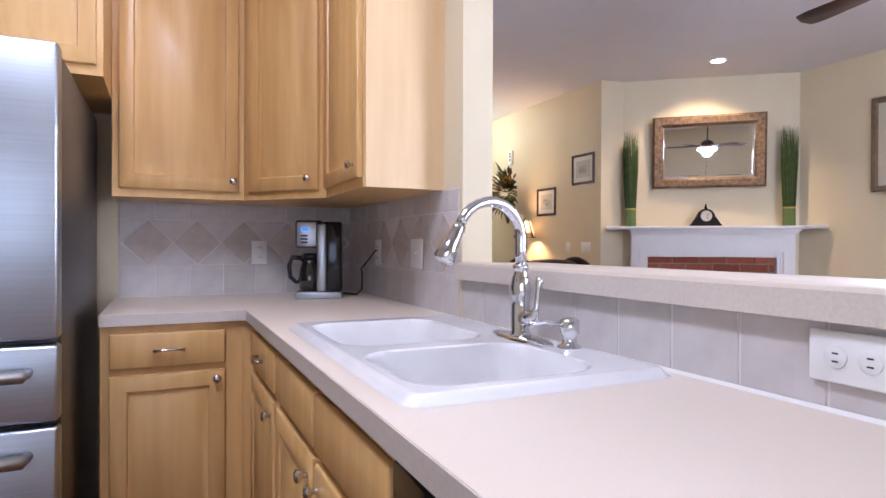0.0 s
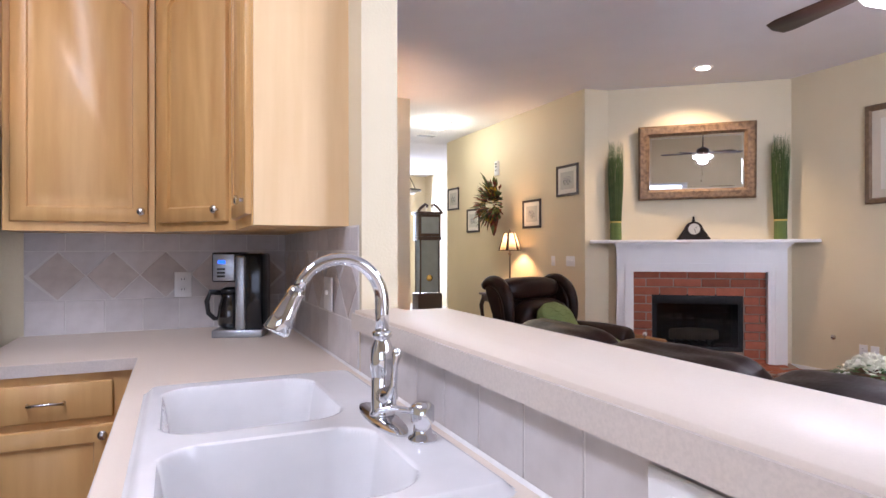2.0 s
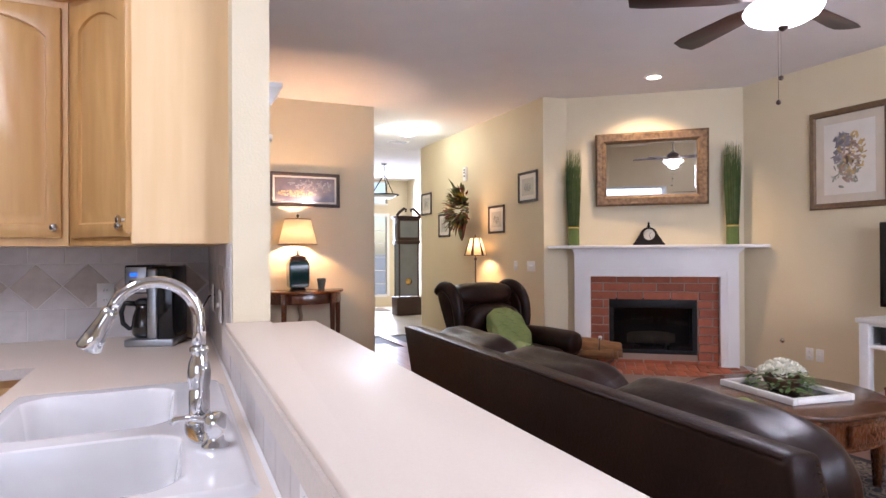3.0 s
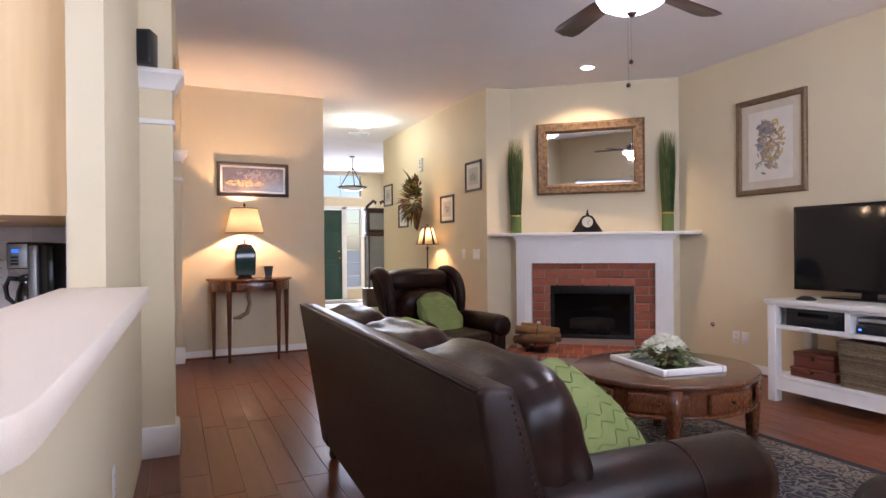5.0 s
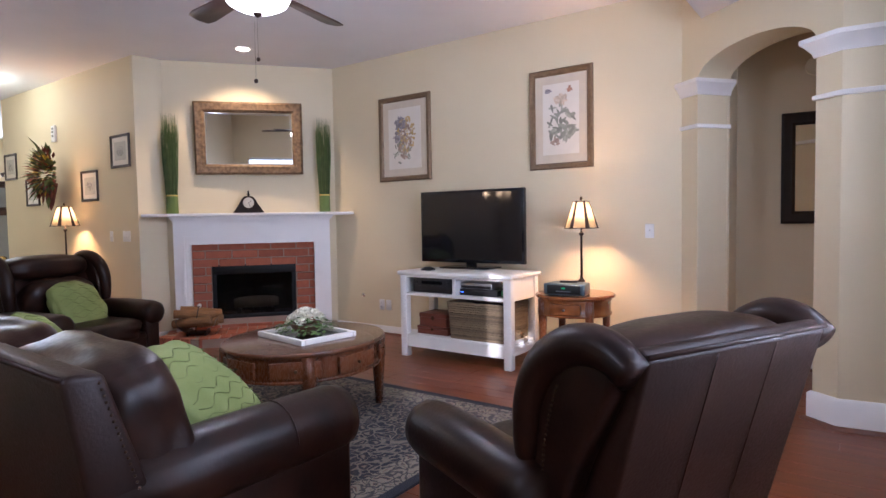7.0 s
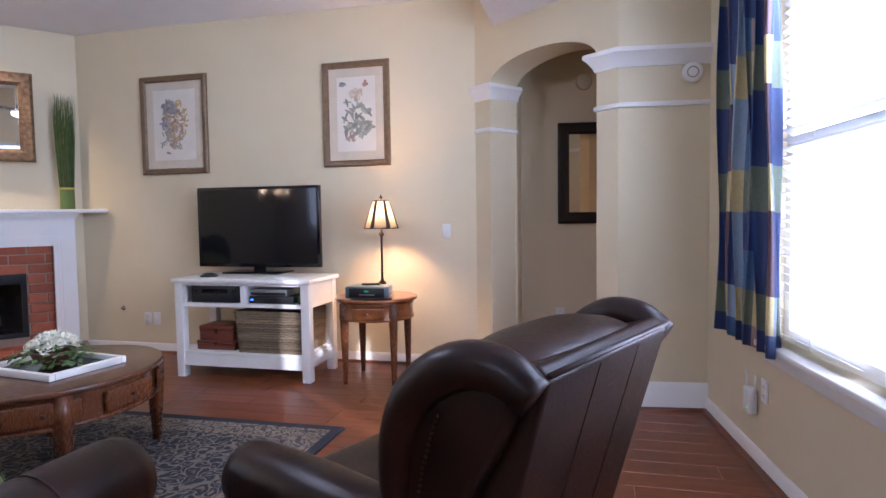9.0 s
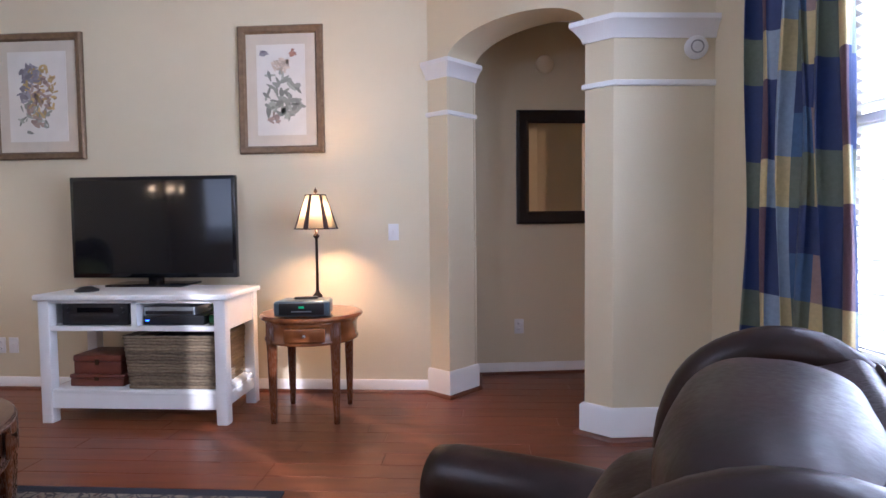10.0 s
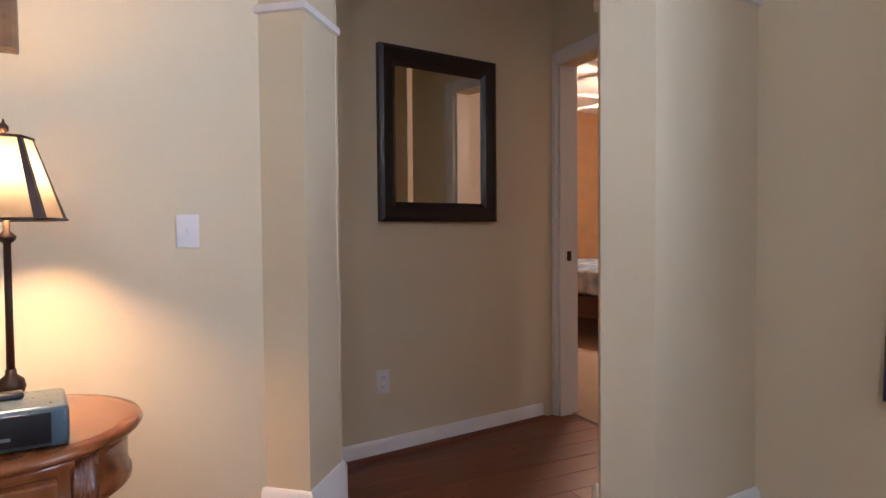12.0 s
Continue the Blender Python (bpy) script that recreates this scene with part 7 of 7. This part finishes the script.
part("stem", lathe([(0.008, -0.25), (0.008, -0.02)], seg=8), BLACKMETAL, pn)
for k in range(3):
    a = k * 2.094 + 0.4
    part("rod", tube([(0.02 * math.cos(a), 0.02 * math.sin(a), -0.24), (0.27 * math.cos(a), 0.27 * math.sin(a), -0.62)], 0.009, seg=8), BLACKMETAL, pn)
part("ring", tube([(0.28 * math.cos(2 * math.pi * i / 32), 0.28 * math.sin(2 * math.pi * i / 32), -0.62) for i in range(33)], 0.012, seg=8), BLACKMETAL, pn)
part("shade", lathe([(0.02, -0.70), (0.16, -0.68), (0.26, -0.62), (0.25, -0.62), (0.15, -0.67), (0.02, -0.69)], seg=30), mat("frosted_white_glass", (0.75, 0.75, 0.72), 0.3), pn)

# ---- pieces of walls and floors ----
TILE = mat("grey_beige_tile", (0.52, 0.48, 0.46), 0.42, second=(0.60, 0.56, 0.54), scale=14, amount=0.9, vary=0.07)
TILE_BROWN = mat("brown_stone_tile", (0.46, 0.39, 0.345), 0.38, second=(0.55, 0.48, 0.43), scale=16, amount=0.9, bump=0.08, bump_scale=40, vary=0.1)


def piece(name, mesh, parent, m):
    ob = new(name, mesh)
    ob.parent = parent
    ob.matrix_basis = m
    return ob


def tile_mesh(pts, t, material, bev=0.0012):
    """A flat tile in local x, z, its face at y = -t, edges eased."""
    bm = bmesh.new()
    cx, cz = sum(p[0] for p in pts) / len(pts), sum(p[1] for p in pts) / len(pts)
    rows = [[bm.verts.new((x, 0, z)) for x, z in pts], [bm.verts.new((x, -t + bev, z)) for x, z in pts]]
    rows.append([bm.verts.new((x - (x - cx) / max(math.hypot(x - cx, z - cz), 1e-4) * bev * 1.4, -t, z - (z - cz) / max(math.hypot(x - cx, z - cz), 1e-4) * bev * 1.4)) for x, z in pts])
    n = len(pts)
    for lo, hi in zip(rows, rows[1:]):
        for i in range(n):
            bm.faces.new((lo[i], lo[(i + 1) % n], hi[(i + 1) % n], hi[i]))
    bm.faces.new(rows[-1])
    bmesh.ops.recalc_face_normals(bm, faces=bm.faces)
    return finish(bm, "tile", material, False)


def rect(w, h, g=0.0025):
    return [(g, g), (w - g, g), (w - g, h - g), (g, h - g)]


def splash(name, m, length, full):
    """A tiled backsplash; local x runs along the wall, the face looks along -y."""
    back = setting(name, moved(box(0, length, -0.004, 0.0, 0, 0.446 if full else 0.136), m), GROUT, "tiled backsplash with grey-beige tiles", "backsplash")
    s = 0.152
    n = int(length / s) + 1
    for i in range(n):
        w = min(s, length - i * s)
        if w > 0.012:
            piece("tile", tile_mesh(rect(w, 0.148 if full else 0.134), 0.0065, TILE), back, m @ pose(i * s, 0, 0.002))
            if full:
                piece("tile", tile_mesh(rect(w, 0.078), 0.0065, TILE), back, m @ pose(i * s, 0, 0.366))
    if not full:
        return
    d, z0, h = 0.214, 0.15, 0.214
    k = int(length / d)
    off = (length - k * d) / 2
    g = 0.0032
    dia = tile_mesh([(d / 2, g), (d - g, h / 2), (d / 2, h - g), (g, h / 2)], 0.0065, TILE_BROWN)
    dia2 = tile_mesh([(d / 2, g), (d - g, h / 2), (d / 2, h - g), (g, h / 2)], 0.0065, TILE)
    up = tile_mesh([(g * 2, 0.001), (d - g * 2, 0.001), (d / 2, h / 2 - g)], 0.0065, TILE)
    dn = tile_mesh([(g * 2, h - 0.001), (d / 2, h / 2 + g), (d - g * 2, h - 0.001)], 0.0065, TILE)
    for i in range(k):
        piece("tile", dia, back, m @ pose(off + i * d, 0, z0))
        if i < k - 1:
            piece("tile", up, back, m @ pose(off + (i + 0.5) * d, 0, z0))
            piece("tile", dn, back, m @ pose(off + (i + 0.5) * d, 0, z0))
    for x, flip in ((0, 1), (length, -1)):
        e = off + d / 2
        for z, q in ((0, 1), (h, -1)):
            pts = [(x + flip * 0.002, z), (x + flip * (e - g * 2), z), (x + flip * 0.002, z + q * min(h / 2 - g, e * h / d))]
            piece("tile", tile_mesh(pts, 0.0065, TILE), back, m @ pose(0, 0, z0))


splash("backsplash_back", pose(-0.158, 3.129, 0.914), 1.102, True)
splash("backsplash_side", pose(0.944, 3.120, 0.914, 0, 0, -90), 1.30, True)
splash("backsplash_bar", pose(0.944, 1.793, 0.914, 0, 0, -90), 1.84, False)
setting("trim_sealant", sweep([(0.9365, 3.12, 0.914), (0.9365, -0.04, 0.914)], [(0, 0), (0.006, 0), (0.002, 0.005), (0, 0.006)]), TRIM, "white sealant bead behind the worktop", "trim")

# bricks of the fireplace face
FT = pose(*fire(0, 0), 0, 0, FIRE_TURN)
FPI = bpy.data.objects["fireplace"]
bricks = {}


def brick_mesh(w, h, d):
    key = (round(w, 3), round(h, 3), round(d, 3))
    if key not in bricks:
        bm = box(0, w, -d, 0, 0, h, bevel=0.004, seg=1)
        bricks[key] = finish(bm, "brick", BRICK, False)
    return bricks[key]


row, z = 0, 1.0575
while z > 0.11:
    z0 = max(z - 0.080, 0.098)
    x = 0.256 - (0.14 if row % 2 else 0.0)
    while x < 1.575:
        segs = [(max(x, 0.256), min(x + 0.268, 1.575))]
        if z0 < 0.785 and z > 0.205:
            a, b = segs[0]
            segs = [(a, min(b, 0.448)), (max(a, 1.368), b)]
        for a, b in segs:
            if b - a > 0.02:
                piece("brick", brick_mesh(b - a, z - z0, 0.018 + 0.002 * ((row + int(x * 10)) % 3)), FPI, pose(a, -0.083, z0))
        x += 0.281
    z -= 0.0925
    row += 1
# hearth
HP = [fire(a, o)[:2] for a, o in ((-0.02, 0.005), (1.83, 0.005), (1.83, 0.42), (1.45, 0.70), (0.40, 0.70), (-0.02, 0.45))]
hearth = setting("hearth", prism(HP, 0.0, 0.088), MORTAR, "raised red brick hearth", "hearth")
for o0, o1, a0, a1 in ((0.49, 0.70, 0.36, 1.48), (0.275, 0.48, 0.10, 1.72), (0.06, 0.265, 0.0, 1.82)):
    k = int((a1 - a0) / 0.103)
    for i in range(k):
        piece("brick", brick_mesh(0.092, 0.095, o1 - o0), hearth, pose(*fire(a0 + i * 0.103, o0 - 0.004), 0, 0, FIRE_TURN) @ pose(0, 0, 0.004))
for (pa, pb) in (((-0.02, 0.45), (0.36, 0.685)), ((1.48, 0.69), (1.83, 0.42))):
    v = Vector((pb[0] - pa[0], pb[1] - pa[1]))
    k = int(v.length / 0.103)
    ang = math.degrees(math.atan2(v.y, v.x))
    for i in range(k):
        q = Vector(pa) + v.normalized() * (i * 0.103 + 0.006)
        piece("brick", brick_mesh(0.092, 0.0935, 0.13), hearth, pose(*fire(q.x, q.y), 0, 0, FIRE_TURN) @ pose(0, 0.126, 0.004, 0, 0, -ang))
FLOORB = bpy.data.objects["floor"]


def plank_mesh(w, length, z=0.0):
    """A floor board, its face at z, edges eased."""
    e = 0.0022
    bm = bmesh.new()
    lo = [bm.verts.new((x, y, z - 0.012)) for x, y in ((0, 0), (w, 0), (w, length), (0, length))]
    mid = [bm.verts.new((x, y, z - e)) for x, y in ((0, 0), (w, 0), (w, length), (0, length))]
    hi = [bm.verts.new((x, y, z)) for x, y in ((e, e), (w - e, e), (w - e, length - e), (e, length - e))]
    for a, b in ((lo, mid), (mid, hi)):
        for i in range(4):
            bm.faces.new((a[i], a[(i + 1) % 4], b[(i + 1) % 4], b[i]))
    bm.faces.new(hi)
    return bm


PW, PL = 0.150, 1.25
board = finish(plank_mesh(PW - 0.0012, PL - 0.0012), "plank", WOODFLOOR, False)
rest = bmesh.new()
near = 0
for i in range(int((7.1 + 2.6) / PW) + 1):
    x = -2.6 + i * PW
    y = -4.0 - random.random() * PL
    while y < 7.5:
        if y + PL < -2.0 or (x > 6.45 and y > 0.1):
            y += PL
            continue
        inside = 1.1 < x < 6.2 and -1.3 < y < 5.4
        if inside and near < 300:
            piece("plank", board, FLOORB, pose(x, y, 0))
            near += 1
        else:
            b = plank_mesh(PW - 0.0012, PL - 0.0012)
            tmp = bpy.data.meshes.new("tmp")
            moved(b, pose(x, y, 0)).to_mesh(tmp)
            b.free()
            rest.from_mesh(tmp)
            bpy.data.meshes.remove(tmp)
        y += PL
r = new("planks", finish(rest, "planks", WOODFLOOR, False))
r.parent = FLOORB
tagged(r, kind="stuff")
bm = bmesh.new()
for i in range(8):
    for j in range(11):
        add_box(bm, 2.9 + i * 0.45, 2.9 + i * 0.45 + 0.442, 8.72 + j * 0.45, 8.72 + j * 0.45 + 0.442, -0.011, 0.003)
fo = new("foyer_tiles", finish(bm, "foyer_tiles", FOYER, False))
fo.parent = FLOORB
tagged(fo, kind="stuff")
